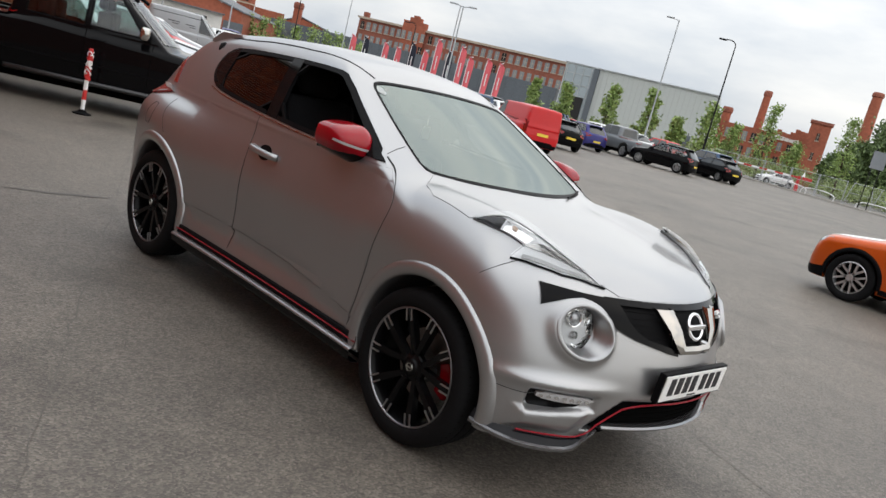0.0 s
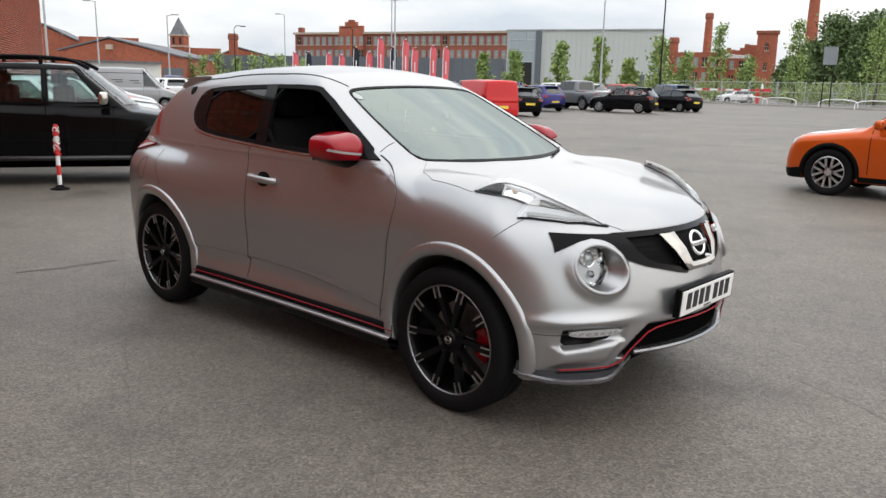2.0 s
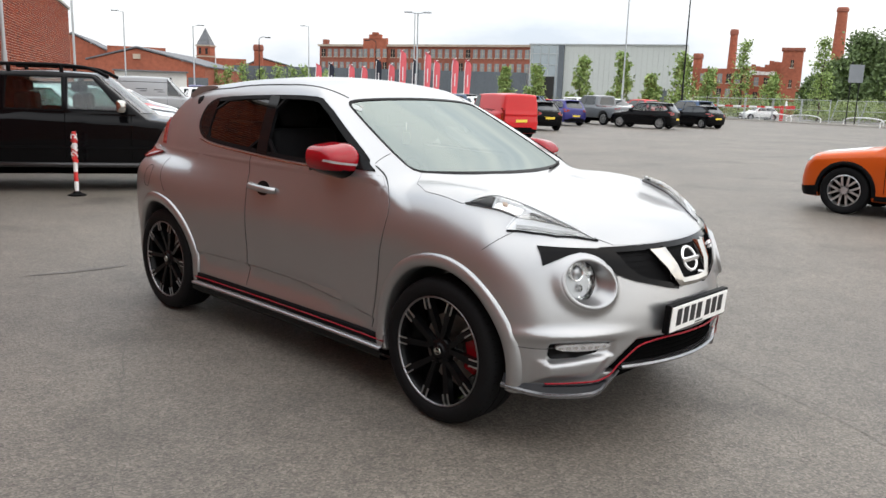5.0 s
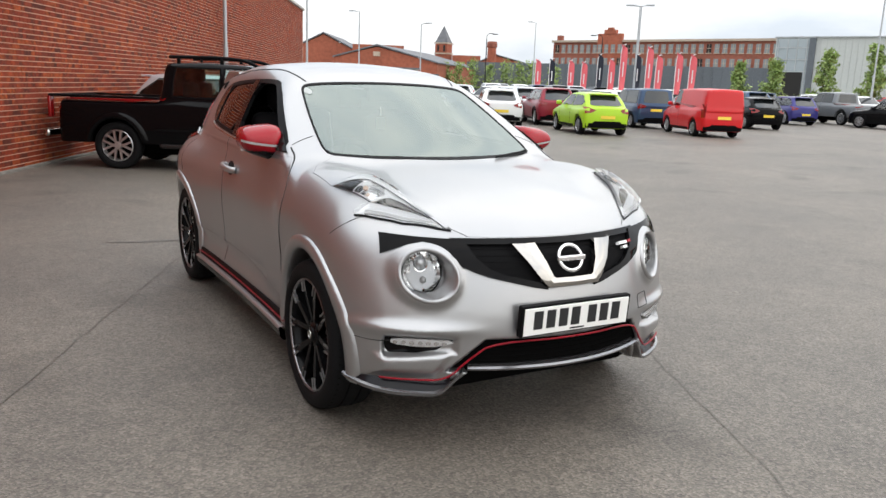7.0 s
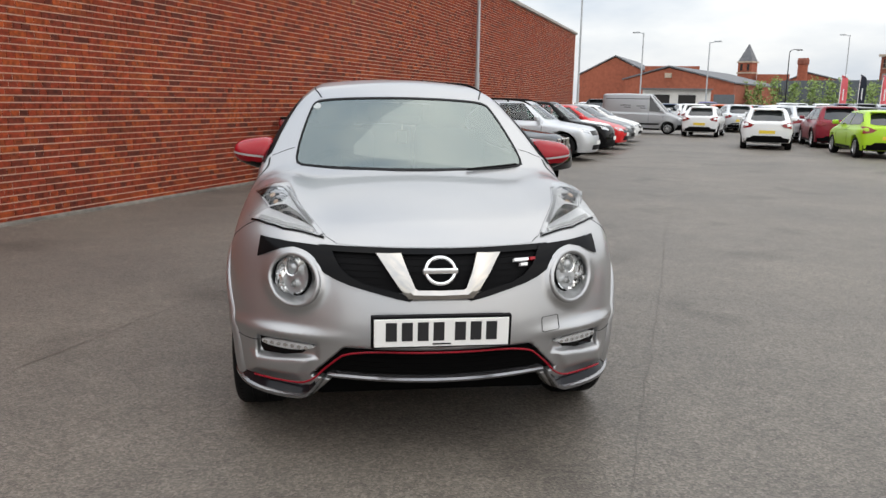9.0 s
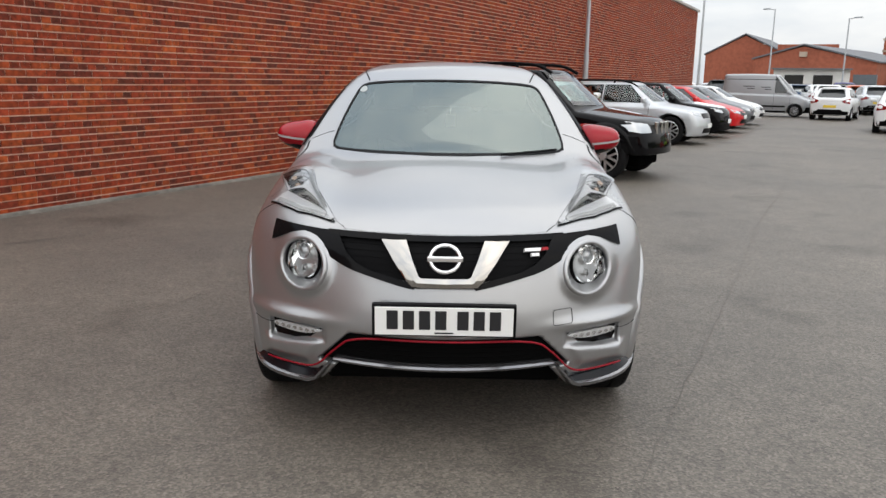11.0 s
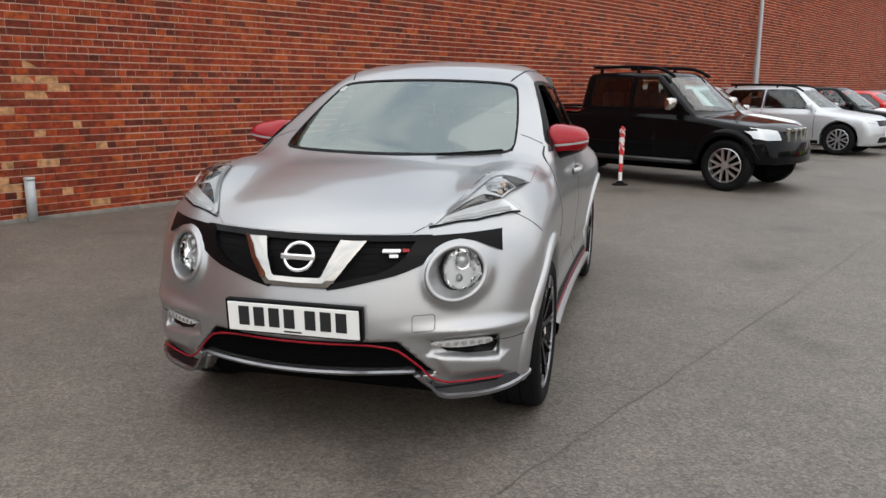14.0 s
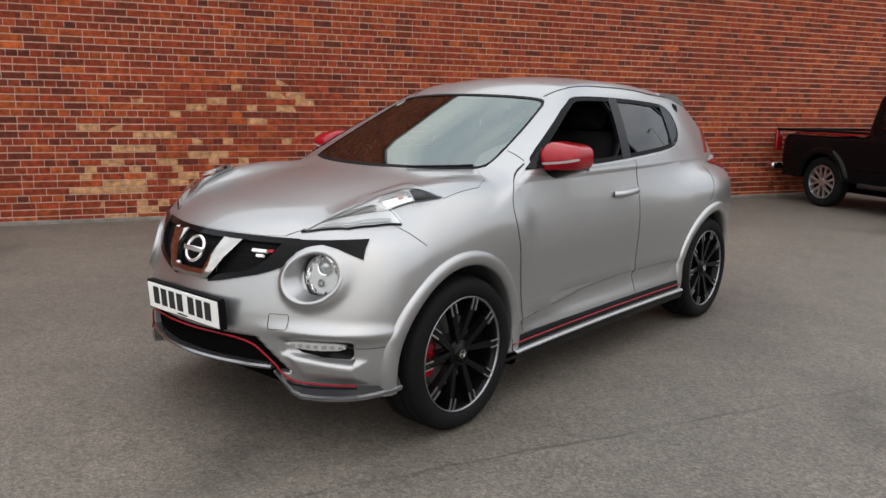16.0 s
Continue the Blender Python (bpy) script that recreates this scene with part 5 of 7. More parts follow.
sticker = [(-0.488 + 0.022 * math.cos(u), 1.362 + 0.017 * math.sin(u)) for u in np.linspace(0, 2 * math.pi, 20, endpoint=False)]
panel("screen_sticker", hero_solid, sticker, 0, 1, M_STICKER, hero, off=0.0012, step=0.05, reach=AHEAD, thick=0.001, label="small round white sticker")
bm = bmesh.new()
wp = onto(hero_solid, [(0.545, 1.078), (0.48, 1.073), (0.38, 1.068), (0.26, 1.062)], 0, 1, AHEAD)
tube(bm, [(p[0] + 0.012, p[1], p[2] + 0.008) for p in wp], 0.0055, 6)
part("wiper", bm, M_TRIM, hero)


# ---- the other vehicles ----
def spec(fo, wb, ro, hw, high, belt, nose, cowl, xb, xt, xr, xe, r, lean=0.40, box_back=False, bed=None, low=0.24):
    """The curves of an everyday vehicle: overhangs, wheelbase, half width, heights of roof, belt, nose and cowl, and where the windscreen and tailgate start and end."""
    end = -(wb + ro)
    top_back = bed if bed else belt + 0.03
    s = dict(
        plan=((end, end + 0.12, end + 0.5, -wb * 0.5, -0.1, fo - 0.35, fo), (hw * 0.86, hw * 0.92, hw * 0.985, hw, hw * 0.985, hw * 0.93, hw * 0.84)),
        sect=((0.15, 0.35, 0.6, 0.8, belt - 0.08, belt + 0.1, belt + 0.4), (-0.06, -0.03, -0.005, 0.0, -0.02, -0.09, -0.3)),
        front=((0.15, 0.3, 0.5, 0.7, nose - 0.05, nose + 0.15), (fo - 0.10, fo - 0.02, fo, fo - 0.03, fo - 0.10, fo - 0.35)),
        rear=((0.2, 0.4, 0.7, 1.0, 1.3), (end + 0.10, end + 0.01, end, end + 0.02, end + 0.05)),
        top=((end, xe - 0.05, xr + 0.4, xb - 0.3, xb, fo - 0.3, fo), (top_back, top_back, belt + 0.03, cowl + 0.02, cowl, nose, nose - 0.12)),
        roof=((xr - 0.6, xr, (xr + xt) / 2, xt, xt + 0.5), (high - 0.10, high - 0.03, high, high - 0.03, high - 0.16)),
        belt=((end, xe + 0.3, -wb * 0.5, xb, xb + 0.5), (hw * (0.86 if box_back else 0.72), hw * 0.90, hw * 0.925, hw * 0.90, hw * 0.82)),
        screen=((cowl - 0.2, cowl, high, high + 0.2), (xb + 0.2 * (xb - xt) / (high - cowl), xb, xt, xt - 0.2 * (xb - xt) / (high - cowl))),
        back=((belt - 0.2, belt, high - 0.05, high + 0.2), (xe - 0.03, xe, xr, xr + 0.2)),
        tumble=(belt, lean * 0.7, lean * 0.5), bow=(0.30, 0.08 if box_back else 0.2, 0.25, 0.06 if box_back else 0.15), crown=0.07, roof_crown=0.07,
        soft=(0.10, 0.07, 0.04), bulges=((0.02, 0.0, 0.4, 0.55, 0.3), (0.02, -wb, 0.45, 0.6, 0.3)),
        arches=((0.0, r + 0.01, r + 0.05), (-wb, r + 0.01, r + 0.05)), floor=low, arch_in=hw * 0.55)
    s["dims"] = dict(fo=fo, wb=wb, ro=ro, hw=hw, high=high, belt=belt, nose=nose, cowl=cowl, xb=xb, xt=xt, xr=xr, xe=xe, r=r, lean=lean, low=low, boxy=box_back or bool(bed))
    return s


M_DARKGLASS = mat("dark_glass", (0.012, 0.015, 0.016), 0.03, 0.0, spec=0.9)
M_CLEARGLASS = glass_mat("green_car_glass", (0.66, 0.80, 0.76), ior=1.7)
M_SILVERRIM = mat("silver_wheel", (0.55, 0.55, 0.56), 0.3, 0.9)
M_HEADLAMP = mat("headlamp_glass", (0.50, 0.52, 0.53), 0.12, 0.6)


def paint(name, color, metal=0.0):
    return mat(name, color, 0.3, metal, coat=0.35, vary=0.03, scale=500.0, spec=0.3)


def road_wheel(parent, x, y, side, r, rim, spokes=6, seg=32):
    w = new("wheel")
    w.parent = parent
    w.matrix_basis = pose(x, y, r, 0, 0, 0 if side > 0 else 180)
    part("tyre", lathe([(r * 0.66, -0.09), (r * 0.9, -0.105), (r * 0.985, -0.085), (r, -0.05), (r, 0.05), (r * 0.985, 0.085), (r * 0.9, 0.105), (r * 0.68, 0.095), (r * 0.66, 0.07)], seg), M_RUBBER, w, smooth=True)
    bm = lathe([(r * 0.675, 0.088), (r * 0.64, 0.093), (r * 0.62, 0.07), (r * 0.60, 0.02)], seg)
    for k in range(spokes):
        m = Matrix.Rotation(2 * math.pi * k / spokes, 4, "Y")
        for e in (-1, 1):
            box(bm, 0, 0.066, r * 0.36, r * 0.085, 0.03, r * 0.60, m @ pose(e * r * 0.075, 0, 0, 0, e * 7, 0), bevel=0.0)
    rod(bm, (0, 0.04, 0), (0, 0.088, 0), r * 0.17, r * 0.14, 14)
    part("rim", bm, rim, w)
    bm = lathe([(0.001, 0.015), (r * 0.62, 0.015)], 20)
    part("brake_back", bm, M_GAP, w)
    return w


def half(bm):
    """Keeps the upper part of a wheel-housing disc."""
    bmesh.ops.delete(bm, geom=[f for f in bm.faces if f.calc_center_median().z < -0.08], context="FACES")
    return bm


def motor(name, label, category, s, m, body_paint, h=0.05, rim=None, plate="rear", group="parked cars", extra=None, trim_sill=True, side_panes=2, van=False, scale=1.0, clear=False):
    """A parked vehicle with body, glass, wheels, lamps, mirrors and plates."""
    d = s["dims"]
    solid = vehicle(dict(s, arches=()))
    ob = thing(name, label, category, m @ Matrix.Scale(scale, 4), group)
    end = -(d["wb"] + d["ro"])
    v, q = shell(vehicle(s), (end - 0.1, -d["hw"] - 0.12, d.get("low", 0.2) - 0.05), (d["fo"] + 0.1, d["hw"] + 0.12, d["high"] + 0.12), h)
    v = settle(vehicle(s), v)
    if not clear:
        body = raw("body", v, q, body_paint, ob)
        g = slope(vehicle(s), v, 0.01)
        g /= np.maximum(np.linalg.norm(g, axis=1), 1e-6)[:, None]
        body.data.normals_split_custom_set_from_vertices([tuple(k) for k in g])
    # black boxes added below the body to block light and darken the ground
    bm = bmesh.new()
    box(bm, -d["wb"] / 2, 0, d.get("low", 0.24) + 0.10, d["wb"] - 2 * d["r"] - 0.2, d["hw"] * 1.70, 0.24, bevel=0.03)
    box(bm, -d["wb"] / 2, 0, 0.33, d["wb"] + 1.0, d["hw"] * 1.02, 0.22, bevel=0.03)
    part("underbody", bm, M_GAP, ob)
    glazing = M_CLEARGLASS if clear else M_DARKGLASS
    openings = []
    b, t = d["belt"] + 0.035, d["high"] - 0.115
    side = (0.2, 1.4)
    st = max(0.06, h)
    zz = lambda z: d["xb"] + (z - d["cowl"]) / (d["high"] - d["cowl"]) * (d["xt"] - d["xb"])
    xe = lambda z: d["xe"] + (z - d["belt"]) / (d["high"] - d["belt"]) * (d["xr"] - d["xe"])
    x0, x1 = zz(b) - 0.34, zz(t) - 0.16
    e0, e1 = xe(b) + 0.30, xe(t) + 0.28
    if van:
        e0, e1 = x0 - 0.75, x0 - 0.75
    for flip in (False, True):
        for k in range(side_panes):
            f0, f1 = k / side_panes, (k + 1) / side_panes
            gap = 0.03
            o = [(x0 + (e0 - x0) * f0 - gap, b), (x0 + (e0 - x0) * f1 + gap, b + 0.01), (x1 + (e1 - x1) * f1 + gap, t), (x1 + (e1 - x1) * f0 - gap, t)]
            if k == 0:
                o = [(x0 - gap, b), (x0 + (e0 - x0) * f1 + gap, b + 0.01), (x0 + (e0 - x0) * f1 + gap, t), (x1 - gap, t)]
            elif k == side_panes - 1:
                o = [(x0 + (e0 - x0) * f0 - gap, b), (e0 + 0.10, b + 0.04), (e0 - 0.02, b + 0.13), (e1 + 0.04, t - 0.02), (x0 + (e0 - x0) * f0 - gap, t)] if not d["boxy"] else [(x0 + (e0 - x0) * f0 - gap, b), (e0, b + 0.01), (e1 - 0.02, t), (x0 + (e0 - x0) * f0 - gap, t)]
            panel("side_window", solid, o, 1, 1, glazing, ob, off=0.004 if clear else 0.006, step=st * 2, reach=side, mirror=flip, thick=0.004)
            strip("window_seal", solid, o, 1, 1, 0.022, M_TRIM, ob, off=0.005, closed=True, reach=side, mirror=flip, step=0.08)
            openings.append((shrunk(o, 0.012), 1, -1 if flip else 1))
    w0, w1 = d["hw"] * 0.78, d["hw"] * 0.64
    screen_top = d["high"] - 0.10
    wide = [(-w0, d["cowl"] + 0.05), (0, d["cowl"] + 0.04), (w0, d["cowl"] + 0.05), (w1, screen_top - 0.03), (0, screen_top), (-w1, screen_top - 0.03)]
    openings.append((shrunk(wide, 0.015), 0, 1))
    if clear:
        hollow_shell(vehicle(s), openings, (end - 0.1, -d["hw"] - 0.12, d.get("low", 0.2) - 0.05), (d["fo"] + 0.1, d["hw"] + 0.12, d["high"] + 0.12), h, (d["xe"], d["xb"] + 0.1, 0.6), body_paint, ob, M_LINING)
        bm = bmesh.new()
        box(bm, d["xb"] - 0.25, 0, d["cowl"] - 0.18, 0.45, d["hw"] * 1.5, 0.26, bevel=0.05)
        part("dashboard", bm, M_LINING, ob, smooth=True, sharp=0.9)
        bm = bmesh.new()
        box(bm, (d["xb"] + d["xe"]) / 2, 0, 0.52, d["xb"] - d["xe"] - 0.1, d["hw"] * 1.5, 0.06)
        part("cabin_floor", bm, M_LINING, ob)
        for y in (-0.37, 0.37):
            for x in (d["xt"] - 0.25, d["xt"] - 1.05):
                bm = bmesh.new()
                box(bm, x + 0.25, y, 0.72, 0.50, 0.48, 0.20, bevel=0.05)
                box(bm, x - 0.05, y, d["belt"] - 0.05, 0.15, 0.46, 0.66, pose(0, 0, 0, 0, 0, 0), bevel=0.05)
                box(bm, x - 0.10, y, d["belt"] + 0.38, 0.10, 0.24, 0.16, bevel=0.04)
                part("seat", bm, M_SEAT, ob, smooth=True, sharp=0.9)
    panel("windscreen", solid, wide, 0, 1, glazing, ob, off=0.006, step=st * 2, reach=(d["xt"] - 0.8, d["fo"]))
    if not van:
        panel("rear_window", solid, [(-w1 * 1.02, d["belt"] + 0.09), (-w1 * 0.8, d["belt"] + 0.05), (w1 * 0.8, d["belt"] + 0.05), (w1 * 1.02, d["belt"] + 0.09), (w1 * 0.88, d["high"] - 0.16), (w1 * 0.7, d["high"] - 0.12), (-w1 * 0.7, d["high"] - 0.12), (-w1 * 0.88, d["high"] - 0.16)], 0, -1, M_DARKGLASS, ob, off=0.006, step=st * 2, reach=(1.0, -end + 0.3))
    if not d["boxy"]:
        xs = float(onto(solid, [(0.0, d["high"] - 0.12)], 0, -1, (0.5, -end + 0.3))[0, 0])
        bm = bmesh.new()
        box(bm, xs - 0.02, 0, d["high"] - 0.075, 0.26, w1 * 1.75, 0.04, pose(0, 0, 0, 0, 0, 0), bevel=0.015)
        part("tailgate_lip", bm, body_paint, ob, smooth=True, sharp=0.9)
    for x in (0.0, -d["wb"]):
        for k in (-1, 1):
            road_wheel(ob, x, k * (d["hw"] - 0.125), k, d["r"], rim or M_SILVERRIM)
            for flip in ((True,) if k < 0 else (False,)):
                part("arch_liner", half(lathe([(d["r"] + 0.06, 0.0), (0.18, 0.0), (0.02, 0.0)], 24)), M_GAP, ob).matrix_basis = pose(x, k * d["hw"] * 0.56, d["r"] + 0.01)
    nz = d["nose"]
    for k in (False, True):
        panel("headlight", solid, [(d["hw"] * 0.52, nz - 0.20), (d["hw"] * 0.86, nz - 0.15), (d["hw"] * 0.90, nz - 0.05), (d["hw"] * 0.58, nz - 0.11)], 0, 1, M_HEADLAMP, ob, off=0.008, step=st * 2, reach=(-0.3, d["fo"] + 0.2), mirror=k)
        bz = d["belt"]
        panel("tail_lamp", solid, [(d["hw"] * 0.62, bz - 0.17), (d["hw"] * 0.90, bz - 0.21), (d["hw"] * 0.89, bz + 0.01), (d["hw"] * 0.78, bz + 0.0), (d["hw"] * 0.50, bz - 0.09)] if not van else [(d["hw"] * 0.82, 0.75), (d["hw"] * 0.93, 0.75), (d["hw"] * 0.91, 1.25), (d["hw"] * 0.80, 1.25)], 0, -1, M_TAIL, ob, off=0.012, step=st * 2, reach=(0.5, -end + 0.3), mirror=k)
        bm = bmesh.new()
        y = (d["hw"] + 0.07) * (-1 if k else 1)
        box(bm, zz(b) - 0.36, y, b + 0.06, 0.12, 0.20, 0.14, bevel=0.04)
        rod(bm, (zz(b) - 0.34, y * 0.85, b - 0.0), (zz(b) - 0.34, y, b + 0.03), 0.02)
        part("door_mirror", bm, body_paint, ob, smooth=True, sharp=0.9)
    panel("grille", solid, [(-d["hw"] * 0.5, nz - 0.24), (d["hw"] * 0.5, nz - 0.24), (d["hw"] * 0.54, nz - 0.11), (-d["hw"] * 0.54, nz - 0.11)], 0, 1, M_BLACK, ob, off=0.006, step=st * 2, reach=(0, d["fo"] + 0.2))
    panel("lower_grille", solid, [(-d["hw"] * 0.55, 0.32), (d["hw"] * 0.55, 0.32), (d["hw"] * 0.48, 0.45), (-d["hw"] * 0.48, 0.45)], 0, 1, M_TRIM, ob, off=0.006, step=st * 2, reach=(0, d["fo"] + 0.2))
    panel("rear_valance", solid, [(-d["hw"] * 0.84, 0.26), (d["hw"] * 0.84, 0.26), (d["hw"] * 0.86, 0.40), (d["hw"] * 0.62, 0.42), (d["hw"] * 0.52, 0.49), (-d["hw"] * 0.52, 0.49), (-d["hw"] * 0.62, 0.42), (-d["hw"] * 0.86, 0.40)], 0, -1, M_TRIM, ob, off=0.006, step=st * 2, reach=(0.5, -end + 0.3))
    pz = 0.75 if van else 0.82 if d["high"] > 1.7 else 0.62
    panel("rear_plate", solid, [(-0.26, pz - 0.055), (0.26, pz - 0.055), (0.26, pz + 0.055), (-0.26, pz + 0.055)], 0, -1, M_PLATE_Y, ob, off=0.02, step=0.2, reach=(0.5, -end + 0.3), label="yellow plate")
    panel("front_plate", solid, [(-0.26, 0.46), (0.26, 0.46), (0.26, 0.57), (-0.26, 0.57)], 0, 1, M_PLATE, ob, off=0.03, step=0.2, reach=(0, d["fo"] + 0.2), label="white plate")
    if trim_sill:
        for k in (False, True):
            strip("sill", solid, [(-0.45, 0.30), (-d["wb"] + 0.45, 0.30)], 1, 1, 0.08, M_TRIM, ob, off=0.012, reach=side, mirror=k)
    for k in (False, True):
        mid = x0 + (e0 - x0) / max(1, side_panes)
        for x in (x0 + 0.10, mid):
            strip("door_gap", solid, [(x, d["belt"]), (x, 0.38)], 1, 1, 0.010, M_GAP, ob, off=0.003, reach=side, mirror=k, step=0.1)
        strip("door_handle", solid, [(mid + 0.10, d["belt"] - 0.12), (mid + 0.28, d["belt"] - 0.12)], 1, 1, 0.028, body_paint, ob, off=0.03, reach=side, mirror=k, thick=0.03)
    if extra:
        extra(ob, s, solid)
    return ob


def repaint(ob, m):
    """Gives a copied vehicle another colour."""
    for o in (ob, *ob.children_recursive):
        if o.type == "MESH" and o.name.split(".")[0] in ("body", "door_mirror", "door_handle", "tailgate_lip"):
            o.material_slots[0].link = "OBJECT"
            o.material_slots[0].material = m
    return ob


def place(x, y, heading):
    """A pose on the ground at the front axle, with the nose towards the heading in degrees from east."""
    return pose(x, y, 0, 0, 0, heading)


P_BLACK = mat("black_paint", (0.003, 0.003, 0.0035), 0.08, 0.0, spec=0.13, vary=0.05, scale=300.0)
P_WHITE = paint("white_paint", (0.72, 0.73, 0.73))
P_SILVER = paint("light_silver_paint", (0.55, 0.57, 0.59), 0.6)
P_GREY = paint("grey_paint", (0.16, 0.17, 0.18), 0.5)
P_CRIMSON = paint("bright_red_paint", (0.52, 0.009, 0.012))
P_MAROON = paint("dark_red_paint", (0.20, 0.008, 0.02), 0.2)
P_BLUE = paint("violet_blue_paint", (0.028, 0.026, 0.15), 0.3)
P_STEEL = paint("steel_blue_paint", (0.032, 0.062, 0.12), 0.4)
P_LIME = paint("lime_paint", (0.36, 0.58, 0.02), 0.1)
P_ORANGE = paint("orange_paint", (0.50, 0.075, 0.004), 0.3)

S_PICKUP = spec(0.76, 3.38, 1.12, 0.92, 1.79, 1.16, 1.00, 1.12, -0.42, -1.22, -2.68, -2.78, 0.385, lean=0.22, bed=1.14, low=0.42)
S_HATCH = spec(0.80, 2.52, 0.68, 0.87, 1.46, 0.95, 0.80, 0.98, -0.25, -1.10, -2.52, -3.08, 0.315, lean=0.48)
S_SUV = spec(0.88, 2.68, 0.85, 0.92, 1.66, 1.06, 0.95, 1.08, -0.32, -1.15, -2.98, -3.45, 0.375, lean=0.44)
S_MPV = spec(0.85, 2.75, 0.80, 0.91, 1.78, 1.08, 0.88, 1.10, -0.15, -0.95, -3.42, -3.52, 0.33, lean=0.16, box_back=True)
S_VAN = spec(0.88, 2.66, 0.88, 0.91, 1.86, 1.12, 0.92, 1.12, -0.10, -0.85, -3.48, -3.52, 0.325, lean=0.14, box_back=True)
S_BIGVAN = spec(0.86, 3.10, 0.92, 0.95, 2.36, 1.28, 1.02, 1.22, 0.05, -1.05, -3.90, -3.98, 0.34, lean=0.10, box_back=True)


M_STEP = mat("dark_step", (0.05, 0.05, 0.052), 0.35, 0.6)


def roof_rails(ob, s, solid, drop=0.0):
    d = s["dims"]
    for k in (-1, 1):
        bm = bmesh.new()
        y = d["hw"] * 0.63 * k
        z = d["high"] - drop
        x0, x1 = d["xt"] - 0.05, d["xr"] + 0.1
        tube(bm, [tuple(p) for p in rounded([(x0 + 0.20, y, z - 0.10), (x0 - 0.02, y, z + 0.02), (x0 - 0.3, y, z + 0.05), ((x0 + x1) / 2, y, z + 0.06), (x1, y, z + 0.05)], 2, False)], 0.028, 8)
        for x in (x0 - 0.45, x1 + 0.15):
            rod(bm, (x, y, z - 0.06), (x, y, z + 0.07), 0.03)
        part("roof_rail", bm, M_TRIM, ob, "black roof rail", smooth=True)


def pickup_parts(ob, s, solid):
    roof_rails(ob, s, solid)
    d = s["dims"]
    for k in (False, True):
        sg = -1 if k else 1
        strip("side_moulding", solid, [(-0.45, 0.66), (-2.75, 0.66)], 1, 1, 0.03, M_BLACK, ob, off=0.012, reach=(0.2, 1.4), mirror=k)
        bm = bmesh.new()
        tube(bm, [(-0.50, sg * 0.80, 0.40), (-0.56, sg * 0.93, 0.40), (-1.6, sg * 0.95, 0.40), (-2.62, sg * 0.93, 0.40), (-2.68, sg * 0.80, 0.40)], 0.038, 8)
        part("side_step", bm, M_STEP, ob, "dark side step", smooth=True)
        for x0 in (0.0, -3.38):
            rows = []
            ang = np.radians(np.linspace(-2, 182, 31))
            for r, off in ((0.425, -0.02), (0.43, 0.035), (0.48, 0.045), (0.515, 0.02), (0.53, -0.005)):
                p = onto(solid, np.stack([x0 + r * np.cos(ang), 0.40 + r * np.sin(ang)], 1), 1, 1, (0.2, 1.4))
                p[:, 1] = np.abs(p[:, 1]) + off
                rows.append(p)
            v = np.concatenate(rows) * np.array([1, sg, 1])
            n = len(ang)
            raw("arch_flare", v, [(r * n + i, r * n + i + 1, (r + 1) * n + i + 1, (r + 1) * n + i) for r in range(4) for i in range(n - 1)], P_BLACK, ob)
        bm = bmesh.new()
        box(bm, -0.86, sg * 1.04, 1.27, 0.13, 0.20, 0.19, bevel=0.04)
        part("chrome_mirror", bm, M_CHROME, ob, "chrome door mirror", smooth=True, sharp=0.9)
        bm = bmesh.new()
        box(bm, -4.485, sg * 0.80, 0.98, 0.06, 0.13, 0.34, bevel=0.02)
        part("tall_tail_lamp", bm, M_TAIL, ob, smooth=True, sharp=0.9)
    for k in (False, True):
        panel("front_lamp", solid, [(0.48, 0.77), (0.74, 0.77), (0.85, 0.80), (0.865, 0.90), (0.70, 0.925), (0.50, 0.90)], 0, 1, M_HEADLAMP, ob, off=0.014, step=0.05, reach=(-0.3, 1.2), mirror=k, label="large clear headlamp")
        panel("fog_recess", solid, [(0.52, 0.50), (0.72, 0.50), (0.72, 0.60), (0.52, 0.60)], 0, 1, M_GAP, ob, off=0.01, step=0.08, reach=(0, 1.2), mirror=k)
    panel("bumper", solid, [(-0.86, 0.44), (0.86, 0.44), (0.88, 0.72), (-0.88, 0.72)], 0, 1, P_BLACK, ob, off=0.035, step=0.08, reach=(0, 1.2), thick=0.03)
    for y in (-0.30, -0.10, 0.10, 0.30):
        bm = bmesh.new()
        box(bm, float(onto(solid, [(y, 0.84)], 0, 1, (0, 1.2))[0, 0]) + 0.01, y, 0.84, 0.05, 0.07, 0.20, bevel=0.012)
        part("grille_bar", bm, M_CHROME, ob)
    bm = bmesh.new()
    box(bm, -4.57, 0, 0.55, 0.12, 1.70, 0.12, bevel=0.04)
    part("rear_bumper", bm, M_CHROME, ob, "chrome rear bumper", smooth=True, sharp=0.9)
    bm = bmesh.new()
    for yy in (-0.80, 0.80):
        box(bm, -3.60, yy, 1.165, 1.80, 0.09, 0.04, bevel=0.01)
    box(bm, -4.47, 0, 1.165, 0.07, 1.60, 0.04, bevel=0.01)
    part("bed_cap", bm, M_TRIM, ob)


HEAD = 22.0


def by_right_front(x, y, h, hw):
    """A pose from where the right front wheel stands."""
    a = radians(h)
    return place(x - math.sin(a) * hw, y + math.cos(a) * hw, h)


P_VANGREY = paint("van_silver_paint", (0.34, 0.35, 0.36), 0.4)


